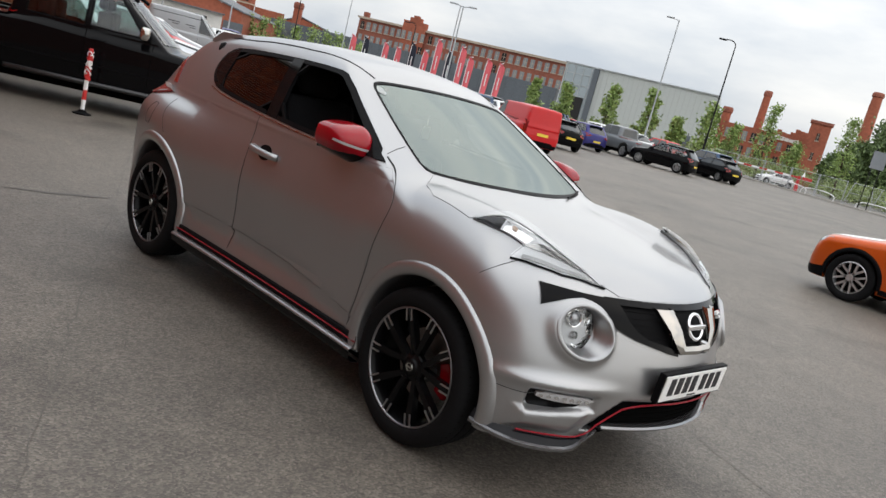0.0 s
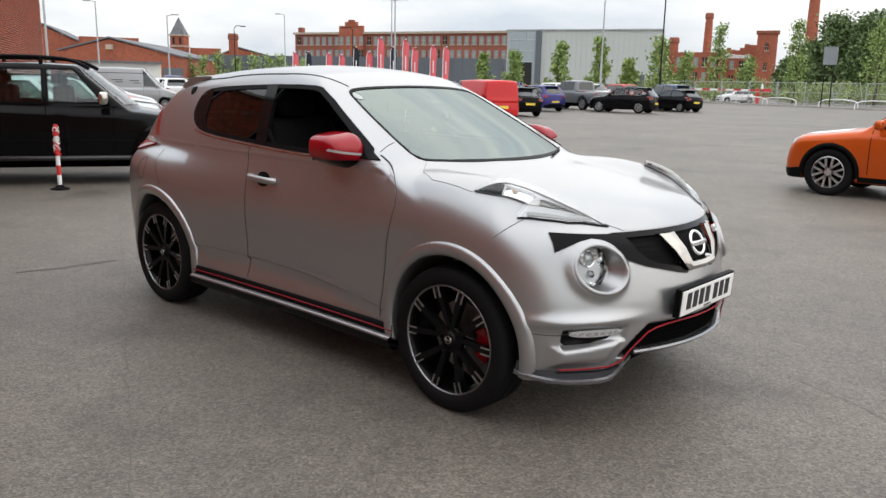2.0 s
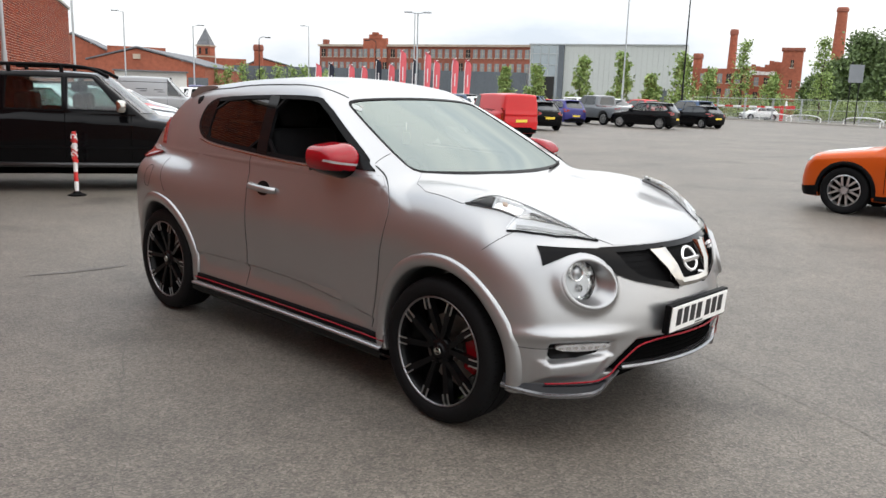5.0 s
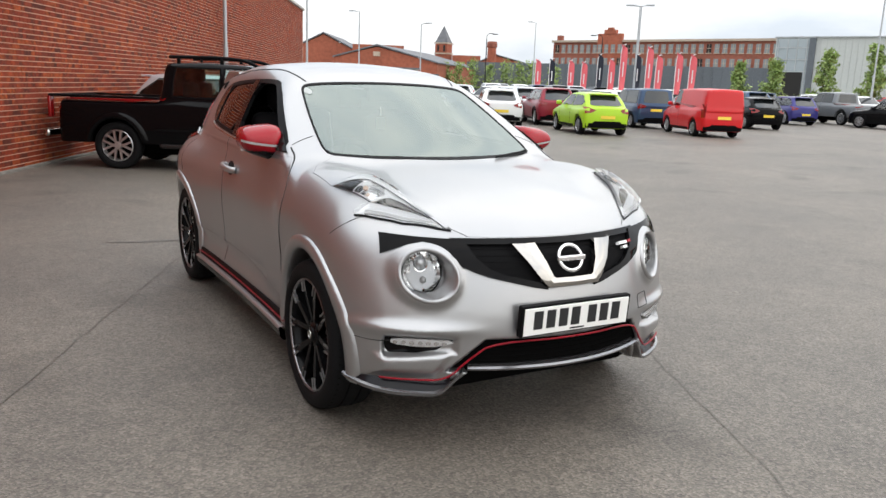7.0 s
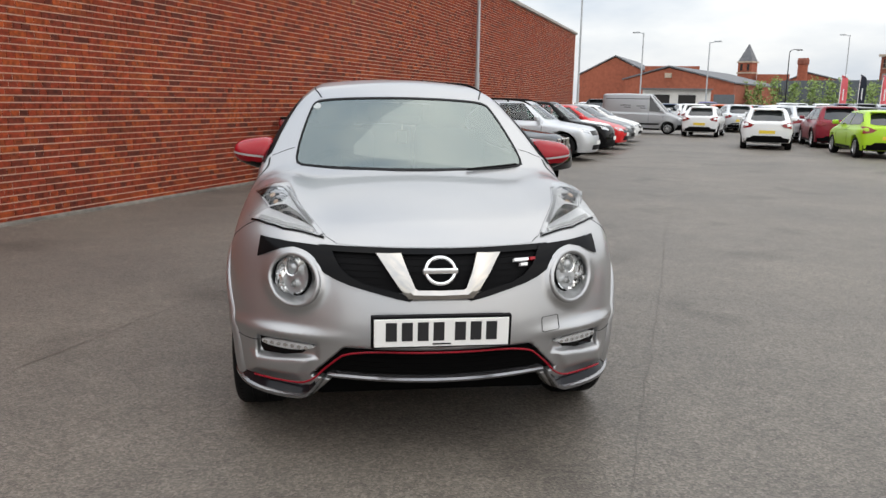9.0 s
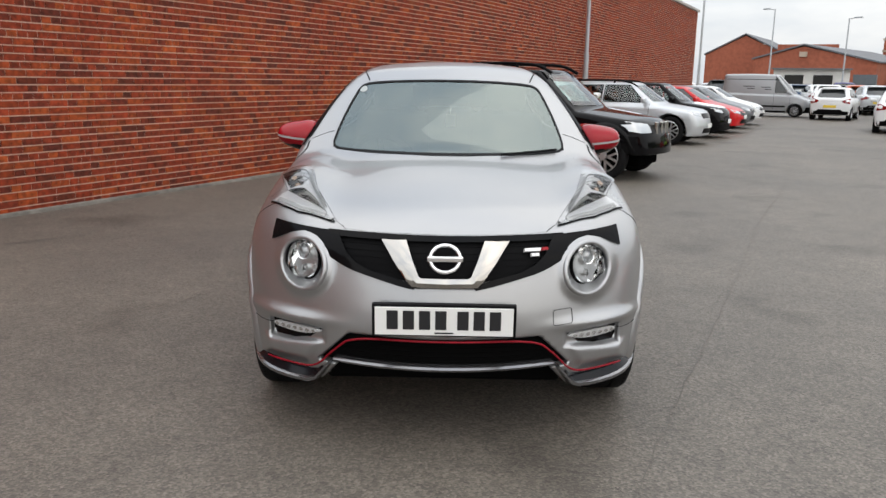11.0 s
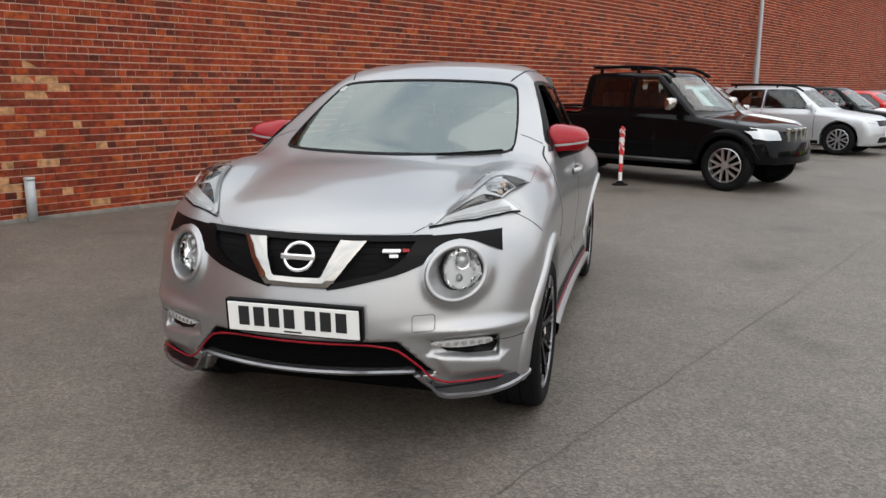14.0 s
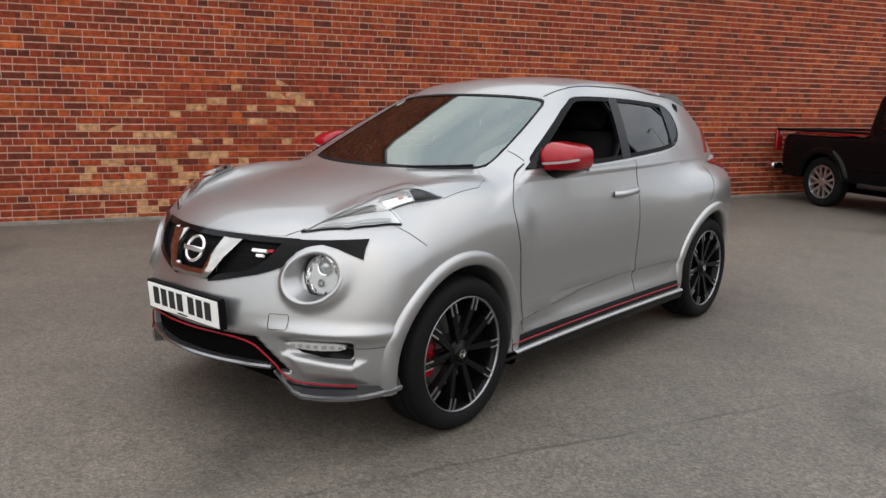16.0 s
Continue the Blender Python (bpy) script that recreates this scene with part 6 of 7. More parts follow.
def van_parts(ob, s, solid):
    d = s["dims"]
    for k in (False, True):
        strip("roof_step", solid, [(-0.9, d["high"] - 0.32), (-3.7, d["high"] - 0.32)], 1, 1, 0.03, M_TRIM, ob, off=0.006, reach=(0.2, 1.4), mirror=k)
        strip("side_rub", solid, [(-0.5, 0.58), (-2.6, 0.58)], 1, 1, 0.09, M_TRIM, ob, off=0.012, reach=(0.2, 1.4), mirror=k)
        for x, z, w in ((-1.35, 1.62, 0.5), (-1.30, 1.50, 0.34), (-2.2, 1.66, 0.62), (-2.2, 1.54, 0.4)):
            strip("lettering_bar", solid, [(x, z), (x - w, z)], 1, 1, 0.04, M_INK, ob, off=0.004, reach=(0.2, 1.4), mirror=k)
    panel("front_bumper", solid, [(-d["hw"] * 0.9, 0.26), (d["hw"] * 0.9, 0.26), (d["hw"] * 0.9, 0.56), (-d["hw"] * 0.9, 0.56)], 0, 1, M_TRIM, ob, off=0.02, step=0.1, reach=(0.0, 1.4))


motor("pickup_truck", "black double-cab pickup with roof rails and chrome mirrors", "pickup", S_PICKUP, by_right_front(-4.16, 10.64, 20.0, 0.82), P_BLACK, 0.03, extra=pickup_parts, trim_sill=False, scale=0.92, clear=True)
motor("suv", "light silver estate with black roof rails, parked nose out", "car", S_SUV, by_right_front(-7.78, 17.4, HEAD, 0.72), P_SILVER, 0.04, extra=lambda ob, s, solid: roof_rails(ob, s, solid, 0.045), scale=0.88, clear=True)
hatch = motor("hatchback", "bright red small hatchback parked beside the wall", "car", S_HATCH, by_right_front(-9.75, 22.4, HEAD, 0.68), P_CRIMSON, 0.04, scale=0.93)
suv = motor("suv", "orange crossover with black sills and silver wheels", "car", S_SUV, place(5.60, 11.68, 138), P_ORANGE, 0.03, scale=0.88, clear=True)
# the sky's white reflection on the bonnet, laid on as a white sheet
BONNET_SKY = [(-0.15, 0.62), (0.3, 0.60), (0.62, 0.46), (0.70, 0.0), (0.62, -0.46), (0.3, -0.60), (-0.15, -0.62)]
panel("bonnet_cover", vehicle(dict(S_SUV, arches=())), BONNET_SKY, 2, 1, M_WHITE, suv, off=0.006, step=0.08, reach=(0.4, 1.7), label="white sheet standing for the sky reflected in the bonnet")
for k in (False, True):
    rows = []
    ang = np.radians(np.linspace(-8, 188, 31))
    solid = vehicle(dict(S_SUV, arches=()))
    panel("bumper_corner", solid, [(0.40, 0.22), (0.86, 0.25), (0.88, 0.40), (0.66, 0.39), (0.47, 0.42)], 1, 1, M_TRIM, suv, off=0.012, step=0.06, reach=(0.0, 1.4), mirror=k)
    for x0 in (0.0, -2.68):
        rows = []
        for r, off in ((0.405, -0.02), (0.41, 0.012), (0.45, 0.018), (0.475, -0.003)):
            p = onto(solid, np.stack([x0 + r * np.cos(ang), np.maximum(0.37 + r * np.sin(ang), 0.25)], 1), 1, 1, (0.2, 1.4))
            p[:, 1] = np.abs(p[:, 1]) + off
            rows.append(p)
        raw("arch_trim", np.concatenate(rows) * np.array([1, -1 if k else 1, 1]), [(r * 31 + i, r * 31 + i + 1, (r + 1) * 31 + i + 1, (r + 1) * 31 + i) for r in range(3) for i in range(30)], M_TRIM, suv)


def again(ob, m, p, label):
    c = copy_thing(ob, m)
    c["label"] = label
    return repaint(c, p)


again(suv, by_right_front(-6.38, 13.10, 21.0, 0.80), P_SILVER, "silver crossover parked between the black pickup and the estate")
again(suv, by_right_front(-8.80, 19.9, HEAD, 0.8), P_BLACK, "black crossover parked beside the wall")
again(hatch, by_right_front(-10.9, 24.9, HEAD, 0.74), P_GREY, "dark grey hatchback parked beside the wall")
again(hatch, by_right_front(-12.0, 27.4, HEAD, 0.74), P_WHITE, "white hatchback parked beside the wall")
motor("panel_van", "silver high-roof panel van parked beside the wall", "van", S_BIGVAN, by_right_front(-14.4, 36.0, HEAD, 0.74), P_VANGREY, 0.05, side_panes=1, van=True, scale=0.8, extra=van_parts)


def by_left_rear(x, y, h, hw, wb):
    a = radians(h)
    return place(x + math.cos(a) * wb + math.sin(a) * hw, y + math.sin(a) * wb - math.cos(a) * hw, h)


again(hatch, by_left_rear(-3.36, 25.75, 121, 0.74, 2.52), P_LIME, "lime green hatchback seen from behind")
motor("small_van", "bright red small panel van with a yellow plate", "van", S_VAN, by_left_rear(-0.02, 28.6, 117, 0.66, 2.31), P_CRIMSON, 0.05, side_panes=1, van=True, scale=0.87)
motor("people_carrier", "steel blue people carrier with dark rear glass", "car", S_MPV, by_left_rear(-2.7, 32.6, 118, 0.70, 2.42), P_STEEL, 0.06, scale=0.88)
again(hatch, by_left_rear(-7.35, 27.4, 112, 0.74, 2.52), P_WHITE, "white hatchback with dark sills")
again(suv, by_left_rear(-6.05, 30.3, 117, 0.80, 2.68), P_MAROON, "dark red crossover in the row")
again(hatch, by_left_rear(1.55, 37.0, 117, 0.74, 2.52), P_BLACK, "black hatchback with a yellow plate")
again(suv, by_left_rear(3.4, 45.0, 118, 0.80, 2.68), P_BLUE, "violet blue crossover with black wheels")
again(suv, by_left_rear(9.1, 44.5, 148, 0.80, 2.68), P_BLACK, "black crossover with black wheels")
again(hatch, by_left_rear(12.2, 48.6, 125, 0.74, 2.52), P_BLACK, "black hatchback beside the barrier")
grey_truck = motor("pickup_truck", "grey double-cab pickup in the row", "pickup", S_PICKUP, by_left_rear(6.2, 49.0, 125, 0.80, 3.20), P_GREY, 0.07, trim_sill=False)
again(hatch, by_left_rear(-12.98, 34.67, 108, 0.74, 2.52), P_WHITE, "white hatchback standing in the lane")
again(hatch, place(24.5, 82.0, 190), P_WHITE, "white car on the road behind the fence")

# the close-packed rows beyond
far_hatch = motor("hatchback", "hatchback in a far row", "car", S_HATCH, place(-16.0, 58.0, 118), P_WHITE, 0.09)
far_suv = motor("suv", "crossover in a far row", "car", S_SUV, place(-12.5, 58.5, 118), P_GREY, 0.09)
rng = random.Random(21)
NAMES = ((P_WHITE, "white"), (P_SILVER, "silver"), (P_GREY, "grey"), (P_BLACK, "black"), (P_WHITE, "white"), (P_CRIMSON, "red"), (P_BLUE, "dark blue"), (P_SILVER, "silver"), (P_STEEL, "blue"))
for row in range(5):
    for k in range(19):
        u, v = -30.0 + 2.75 * k + rng.uniform(-0.2, 0.2), 52.0 + 6.6 * row
        x, y = u + 0.10 * (v - 50), v + 0.22 * u + rng.uniform(-0.5, 0.5)
        if rng.random() < 0.1 or x > 14 or (x > 1 and y < 54):
            continue
        p, word = rng.choice(NAMES)
        again(rng.choice((far_hatch, far_hatch, far_suv)), place(x, y, 118 + rng.choice((0, 180)) + rng.uniform(-2, 2)), p, word + " car in a close-packed far row")
for k, (x, y, p, word) in enumerate(((-17.0, 47.5, P_ORANGE, "orange"), (-15.2, 45.0, P_SILVER, "silver"), (-20.5, 50.0, P_WHITE, "white"), (-23.0, 52.0, P_STEEL, "blue"), (-9.2, 36.0, P_SILVER, "silver"), (-11.0, 38.5, P_WHITE, "white"), (-24.5, 47.5, P_SILVER, "silver"), (-8.6, 40.5, P_GREY, "grey"), (-5.8, 38.5, P_WHITE, "white"))):
    again(far_hatch, place(x, y, 120 + 3 * k), p, word + " hatchback in the far part of the lot")


# ---- beyond the lot: buildings, planting, lamps, flags and fences ----
def bearing(az, d):
    """A place on the ground by its compass bearing and distance from the near end of the lot."""
    return Vector((0.2 + d * math.sin(radians(az)), -0.26 + d * math.cos(radians(az)), 0))


# mill brick made paler, the haze of the distance put into its colour
M_MILL = mat("hazed_mill_brick", (0.25, 0.085, 0.055), 0.9, 0.0, vary=0.25, scale=1.8, broad=0.15)
M_OLDBRICK = mat("old_brick", (0.30, 0.09, 0.05), 0.9, 0.0, vary=0.25, scale=2.0, broad=0.2)
M_CLAD = mat("pale_cladding", (0.47, 0.495, 0.475), 0.6, 0.0, vary=0.05, scale=3.0, broad=0.1)
M_CLADDARK = mat("dark_cladding", (0.10, 0.115, 0.13), 0.6, 0.0, vary=0.12, scale=3.0, broad=0.2)
M_PANE = mat("window_pane", (0.22, 0.24, 0.24), 0.15, 0.0, spec=0.6)
M_BROKEN = mat("dark_opening", (0.015, 0.014, 0.013), 0.8)
M_STONE = mat("pale_stone", (0.40, 0.33, 0.26), 0.9, 0.0, vary=0.15, scale=2.0)
M_SLATE = mat("slate_roof", (0.12, 0.125, 0.135), 0.7, 0.0, vary=0.2, scale=2.0)
M_RENDER = mat("white_render", (0.66, 0.65, 0.62), 0.8, 0.0, vary=0.08, scale=1.5)
M_GALV = mat("galvanised_steel", (0.40, 0.42, 0.43), 0.55, 0.25, vary=0.08, scale=8.0)
M_BLACKSTEEL = mat("black_steel", (0.01, 0.01, 0.011), 0.5, spec=0.2)
M_FLAGRED = mat("red_flag_cloth", (0.80, 0.15, 0.17), 0.8)
M_FLAGDARK = mat("dark_flag_cloth", (0.02, 0.025, 0.04), 0.8)
M_WHITECLOTH = mat("white_cloth", (0.75, 0.74, 0.73), 0.8)
M_RED_PLAIN = mat("signal_red", (0.55, 0.02, 0.018), 0.45)
M_BARK = mat("bark", (0.09, 0.065, 0.045), 0.9, 0.0, vary=0.2, scale=20.0)

pane_meshes = {}


def window_piece(parent, x, y, z, w, h, material, framed=True):
    """A sash of panes behind a bar, standing in the wall's face; alike ones share their mesh."""
    key = (round(w, 2), round(h, 2), material.name)
    if key not in pane_meshes:
        bm = bmesh.new()
        box(bm, 0, 0, 0, w, 0.10, h)
        me = bpy.data.meshes.new("window")
        bm.to_mesh(me)
        bm.free()
        me.materials.append(material)
        bm = bmesh.new()
        box(bm, 0, -0.03, -h / 2 - 0.10, w + 0.3, 0.22, 0.18)
        box(bm, 0, -0.02, 0, 0.07, 0.14, h)
        box(bm, 0, -0.02, 0, w, 0.14, 0.07)
        fe = bpy.data.meshes.new("sill")
        bm.to_mesh(fe)
        bm.free()
        fe.materials.append(M_STONE)
        pane_meshes[key] = (me, fe)
    me, fe = pane_meshes[key]
    ob = new("window", me)
    ob.parent = parent
    ob.location = (x, y, z)
    if framed:
        f = new("sill", fe)
        f.parent = ob


def block(name, label, category, a, b, depth, high, material, group="far buildings"):
    """A building between two ground points; its face looks towards the lot. Local x runs along the face, -y faces the lot."""
    d = b - a
    ob = thing(name, label, category, Matrix.Translation(a) @ Matrix.Rotation(math.atan2(d.y, d.x), 4, "Z"), group)
    bm = bmesh.new()
    box(bm, d.length / 2, depth / 2, high / 2, d.length, depth, high)
    part("wall", bm, material, ob)
    return ob, d.length


# the long mill
mill, long = block("mill", "long four-storey red brick mill with rows of pale windows", "mill", bearing(-13.2, 205), bearing(1.75, 180), 18, 12.9, M_MILL)
bm = bmesh.new()
box(bm, long / 2, -0.15, 12.75, long + 0.6, 0.7, 0.5)
part("parapet", bm, M_STONE, mill)
bm = bmesh.new()
box(bm, long * 0.29, -0.3, 7.2, 6.4, 0.9, 14.4)
box(bm, long * 0.29, -0.3, 14.7, 3.2, 0.9, 1.2)
box(bm, long * 0.29, -0.3, 15.4, 1.4, 0.9, 0.8)
part("gable_bay", bm, M_OLDBRICK, mill, "raised brick bay with a stepped gable")
n_win = 31
for k in range(n_win):
    x = 1.2 + (long - 2.4) * k / (n_win - 1)
    for z in (11.0, 7.9, 4.8):
        y = -0.76 if abs(x - long * 0.29) < 3.2 else -0.02
        window_piece(mill, x, y, z, 1.05, 1.85, M_PANE if (k * 7 + int(z)) % 11 else M_BROKEN)
bm = bmesh.new()
box(bm, 0.6, 2, 13.6, 1.2, 1.2, 1.4)
part("chimney_stack", bm, M_MILL, mill)

fence_wall, long = block("hoarding", "long dark grey clad low building before the mill", "building", bearing(-19.0, 135), bearing(1.4, 122), 8, 5.2, M_CLADDARK)
for k in range(34):
    bm = bmesh.new()
    box(bm, long * (k + 0.5) / 34, -0.04, 2.6, 0.12, 0.08, 5.2)
    part("cladding_rib", bm, M_CLADDARK, fence_wall)

# pale shed with a glass corner
shed, long = block("warehouse", "pale grey clad warehouse with a glazed corner", "warehouse", bearing(1.6, 122), bearing(12.2, 118), 3, 9.35, M_CLAD)
bm = bmesh.new()
box(bm, long * 0.105, -0.10, 4.6, long * 0.19, 0.3, 9.1)
part("glass_front", bm, mat("shed_glass", (0.30, 0.35, 0.37), 0.1, 0.0, spec=0.8), shed, "tall glazed corner")
bm = bmesh.new()
box(bm, long * 0.215, -0.12, 4.6, long * 0.035, 0.5, 9.3)
part("dark_fin", bm, M_CLADDARK, shed)
bm = bmesh.new()
box(bm, long * 0.12, -0.32, 3.0, long * 0.11, 0.3, 3.4)
part("entrance", bm, M_BROKEN, shed)
for k in range(4):
    bm = bmesh.new()
    box(bm, long * (0.02 + 0.055 * k), -0.28, 4.6, 0.10, 0.12, 9.1)
    part("mullion", bm, M_GALV, shed)
for k in range(5):
    bm = bmesh.new()
    box(bm, long * 0.105, -0.28, 1.6 + 1.6 * k, long * 0.19, 0.10, 0.10)
    part("transom", bm, M_GALV, shed)
for k in range(22):
    bm = bmesh.new()
    box(bm, long * (0.26 + 0.74 * k / 22), -0.02, 4.65, 0.05, 0.06, 9.2)
    part("panel_joint", bm, mat("joint_grey", (0.42, 0.44, 0.425), 0.7), shed)
bm = bmesh.new()
box(bm, long / 2, -0.06, 9.38, long + 0.3, 0.3, 0.16)
part("eaves_trim", bm, M_GALV, shed)

# ruined works
ruin, long = block("ruined_works", "roofless ruined brick works with broken windows", "ruin", bearing(13.0, 165), bearing(15.9, 163), 9, 8.2, M_OLDBRICK)
for k in range(5):
    for z in (6.4, 3.6):
        window_piece(ruin, 1.0 + k * 1.65, -0.02, z, 0.9, 1.7, (M_PANE, M_BROKEN)[(k + int(z)) % 2])
ruin2, long = block("ruined_works", "broken brick works with a pale patched top", "ruin", bearing(15.8, 166), bearing(18.3, 166), 9, 8.4, M_OLDBRICK)
rr = random.Random(4)
for k in range(9):
    h = rr.uniform(0.2, 1.6)
    bm = bmesh.new()
    box(bm, 0.4 + k * 0.8, 0.5, 8.4 + h / 2, 0.82, 0.9, h)
    part("broken_top", bm, M_OLDBRICK, ruin2)
for k in range(6):
    h = rr.uniform(0.5, 1.4)
    bm = bmesh.new()
    box(bm, 1.0 + k * 0.9, -0.06, 7.2 + h / 2, 0.85, 0.14, h)
    part("bare_plaster", bm, M_RENDER, ruin2)
for k in range(4):
    for z in (6.0, 3.2):
        window_piece(ruin2, 1.0 + k * 1.75, -0.02, z, 0.85, 1.5, (M_BROKEN, M_PANE)[(k + int(z)) % 2])
tower, long = block("brick_tower", "square brick stair tower of the ruined works", "tower", bearing(18.2, 158), bearing(19.45, 158), 3.6, 11.4, M_OLDBRICK)
bm = bmesh.new()
box(bm, long / 2, 1.8, 11.55, long + 0.5, 4.1, 0.5)
part("cornice", bm, M_MILL, tower)
for z in (9.0, 5.5):
    window_piece(tower, long / 2, -0.02, z, 0.5, 1.3, M_BROKEN)


def chimney(az, d, high, r0, r1):
    ob = thing("chimney", "tall round red brick mill chimney", "chimney", Matrix.Translation(bearing(az, d)), "mill chimneys")
    part("shaft", lathe([(r0, 0), (r1, high - 1.2)], 16, "z"), M_OLDBRICK, ob, smooth=True)
    part("cap", lathe([(r1 * 1.0, high - 1.2), (r1 * 1.18, high - 1.0), (r1 * 1.18, high - 0.4), (r1, high), (r1 * 0.7, high), (r1 * 0.7, high - 1)], 16, "z"), M_MILL, ob)


chimney(15.1, 175, 16.4, 1.0, 0.72)
chimney(21.4, 215, 24.8, 1.7, 1.15)
chimney(12.95, 172, 11.4, 1.0, 0.9)
chimney(-17.36, 160, 9.9, 0.9, 0.85)


def gabled(label, az0, d0, az1, d1, eave, ridge, depth, roof_m, peak=0.4):
    """A brick building whose gable faces the lot."""
    a, b = bearing(az0, d0), bearing(az1, d1)
    d = b - a
    ob = thing("brick_building", label, "building", Matrix.Translation(a) @ Matrix.Rotation(math.atan2(d.y, d.x), 4, "Z"), "far buildings")
    w = d.length
    bm = bmesh.new()
    f = [bm.verts.new(p) for p in ((0, 0, 0), (w, 0, 0), (w, 0, eave * 0.9), (w * peak, 0, ridge), (0, 0, eave))]
    g = [bm.verts.new((v.co.x, depth, v.co.z)) for v in f]
    bm.faces.new(f)
    bm.faces.new(g[::-1])
    for i in (0, 1, 4):
        bm.faces.new((f[i], g[i], g[(i + 1) % 5], f[(i + 1) % 5]))
    bmesh.ops.recalc_face_normals(bm, faces=bm.faces)
    part("wall", bm, M_OLDBRICK, ob)
    for p, q, name in (((-0.2, eave - 0.05), (w * peak, ridge + 0.15), "roof_slope"), ((w * peak, ridge + 0.15), (w + 0.2, eave * 0.9 - 0.05), "roof_slope")):
        bm = bmesh.new()
        v = [bm.verts.new(c) for c in ((p[0], -0.2, p[1]), (q[0], -0.2, q[1]), (q[0], depth, q[1]), (p[0], depth, p[1]))]
        u = [bm.verts.new((c.co.x, c.co.y, c.co.z + 0.18)) for c in v]
        bm.faces.new(v)
        bm.faces.new(u)
        for i in range(4):
            bm.faces.new((v[i], v[(i + 1) % 4], u[(i + 1) % 4], u[i]))
        bmesh.ops.recalc_face_normals(bm, faces=bm.faces)
        part(name, bm, roof_m, ob)
    return ob, w


shop, w = gabled("broad low brick building with a shallow gable", -28.2, 112, -20.9, 108, 4.55, 6.05, 30, M_SLATE, 0.42)
bm = bmesh.new()
box(bm, w * 0.42, -0.1, 5.1, 0.9, 0.2, 0.6)
part("vent", bm, M_STONE, shop)
gabled("brick hall with a steep slate roof", -31.5, 128, -26.0, 126, 5.6, 8.3, 20, M_SLATE, 0.45)
hall, w = block("brick_building", "red brick hall with a flat parapet", "building", bearing(-27.0, 124), bearing(-23.4, 124), 12, 6.9, M_OLDBRICK)
white, w = block("workshop", "white rendered workshop with two dark doorways", "building", bearing(-26.6, 96), bearing(-22.1, 96), 7, 3.05, M_RENDER)
for f in (0.28, 0.66):
    bm = bmesh.new()
    box(bm, w * f, -0.04, 1.35, 1.9, 0.14, 2.2)
    part("doorway", bm, M_BROKEN, white)
bm = bmesh.new()
box(bm, w / 2, -0.2, 3.1, w + 0.4, 0.8, 0.16)
part("fascia", bm, M_SLATE, white)
grey, w = block("workshop", "low dark grey clad shed", "building", bearing(-22.0, 100), bearing(-20.7, 100), 5, 2.6, M_CLADDARK)
terrace, w = block("brick_building", "row of old brick works behind the lot", "building", bearing(-20.8, 150), bearing(-17.6, 150), 9, 5.6, M_OLDBRICK)
for k in range(7):
    window_piece(terrace, 0.8 + k * 1.15, -0.02, 4.0, 0.6, 1.2, M_PANE)
gabled("brick works with a slate roof", -18.6, 165, -13.6, 165, 5.6, 7.4, 14, M_SLATE, 0.3)
block("brick_building", "brick works further off", "building", bearing(-20.2, 175), bearing(-18.2, 175), 9, 7.6, M_OLDBRICK)

spire = thing("clock_tower", "slender brick tower with a pointed slate spire", "tower", Matrix.Translation(bearing(-20.84, 180)), "far buildings")
bm = bmesh.new()
box(bm, 0, 0, 5.1, 2.9, 2.9, 10.2)
part("shaft", bm, M_OLDBRICK, spire)
for z, w in ((8.0, 3.2), (10.2, 3.3)):
    bm = bmesh.new()
    box(bm, 0, 0, z, w, w, 0.3)
    part("band", bm, M_STONE, spire)
bm = bmesh.new()
bmesh.ops.create_cone(bm, cap_ends=True, segments=4, radius1=2.1, radius2=0.05, depth=3.6, matrix=pose(0, 0, 12.1, 0, 0, 45))
part("spire", bm, M_SLATE, spire)
for y in (-1.46,):
    for x in (-0.7, 0.7):
        bm = bmesh.new()
        box(bm, x, y, 9.1, 0.5, 0.1, 1.3)
        part("louvre", bm, M_BROKEN, spire)


# planting
def leaf_material(name, c0, c1):
    m = bpy.data.materials.new(name)
    m.use_nodes = True
    n, l = m.node_tree.nodes, m.node_tree.links
    b = n["Principled BSDF"]
    geo = n.new("ShaderNodeNewGeometry")
    r = n.new("ShaderNodeValToRGB")
    r.color_ramp.elements[0].color = (*c0, 1)
    r.color_ramp.elements[1].color = (*c1, 1)
    l.new(geo.outputs["Random Per Island"], r.inputs["Fac"])
    l.new(r.outputs["Color"], b.inputs["Base Color"])
    b.inputs["Roughness"].default_value = 0.6
    b.inputs["Subsurface Weight"].default_value = 0.0
    return m


M_LEAF = leaf_material("young_leaf", (0.13, 0.20, 0.045), (0.30, 0.40, 0.12))
M_LEAFDARK = leaf_material("dark_leaf", (0.058, 0.095, 0.028), (0.145, 0.21, 0.07))
M_WEED = leaf_material("weed_leaf", (0.13, 0.19, 0.05), (0.30, 0.36, 0.13))


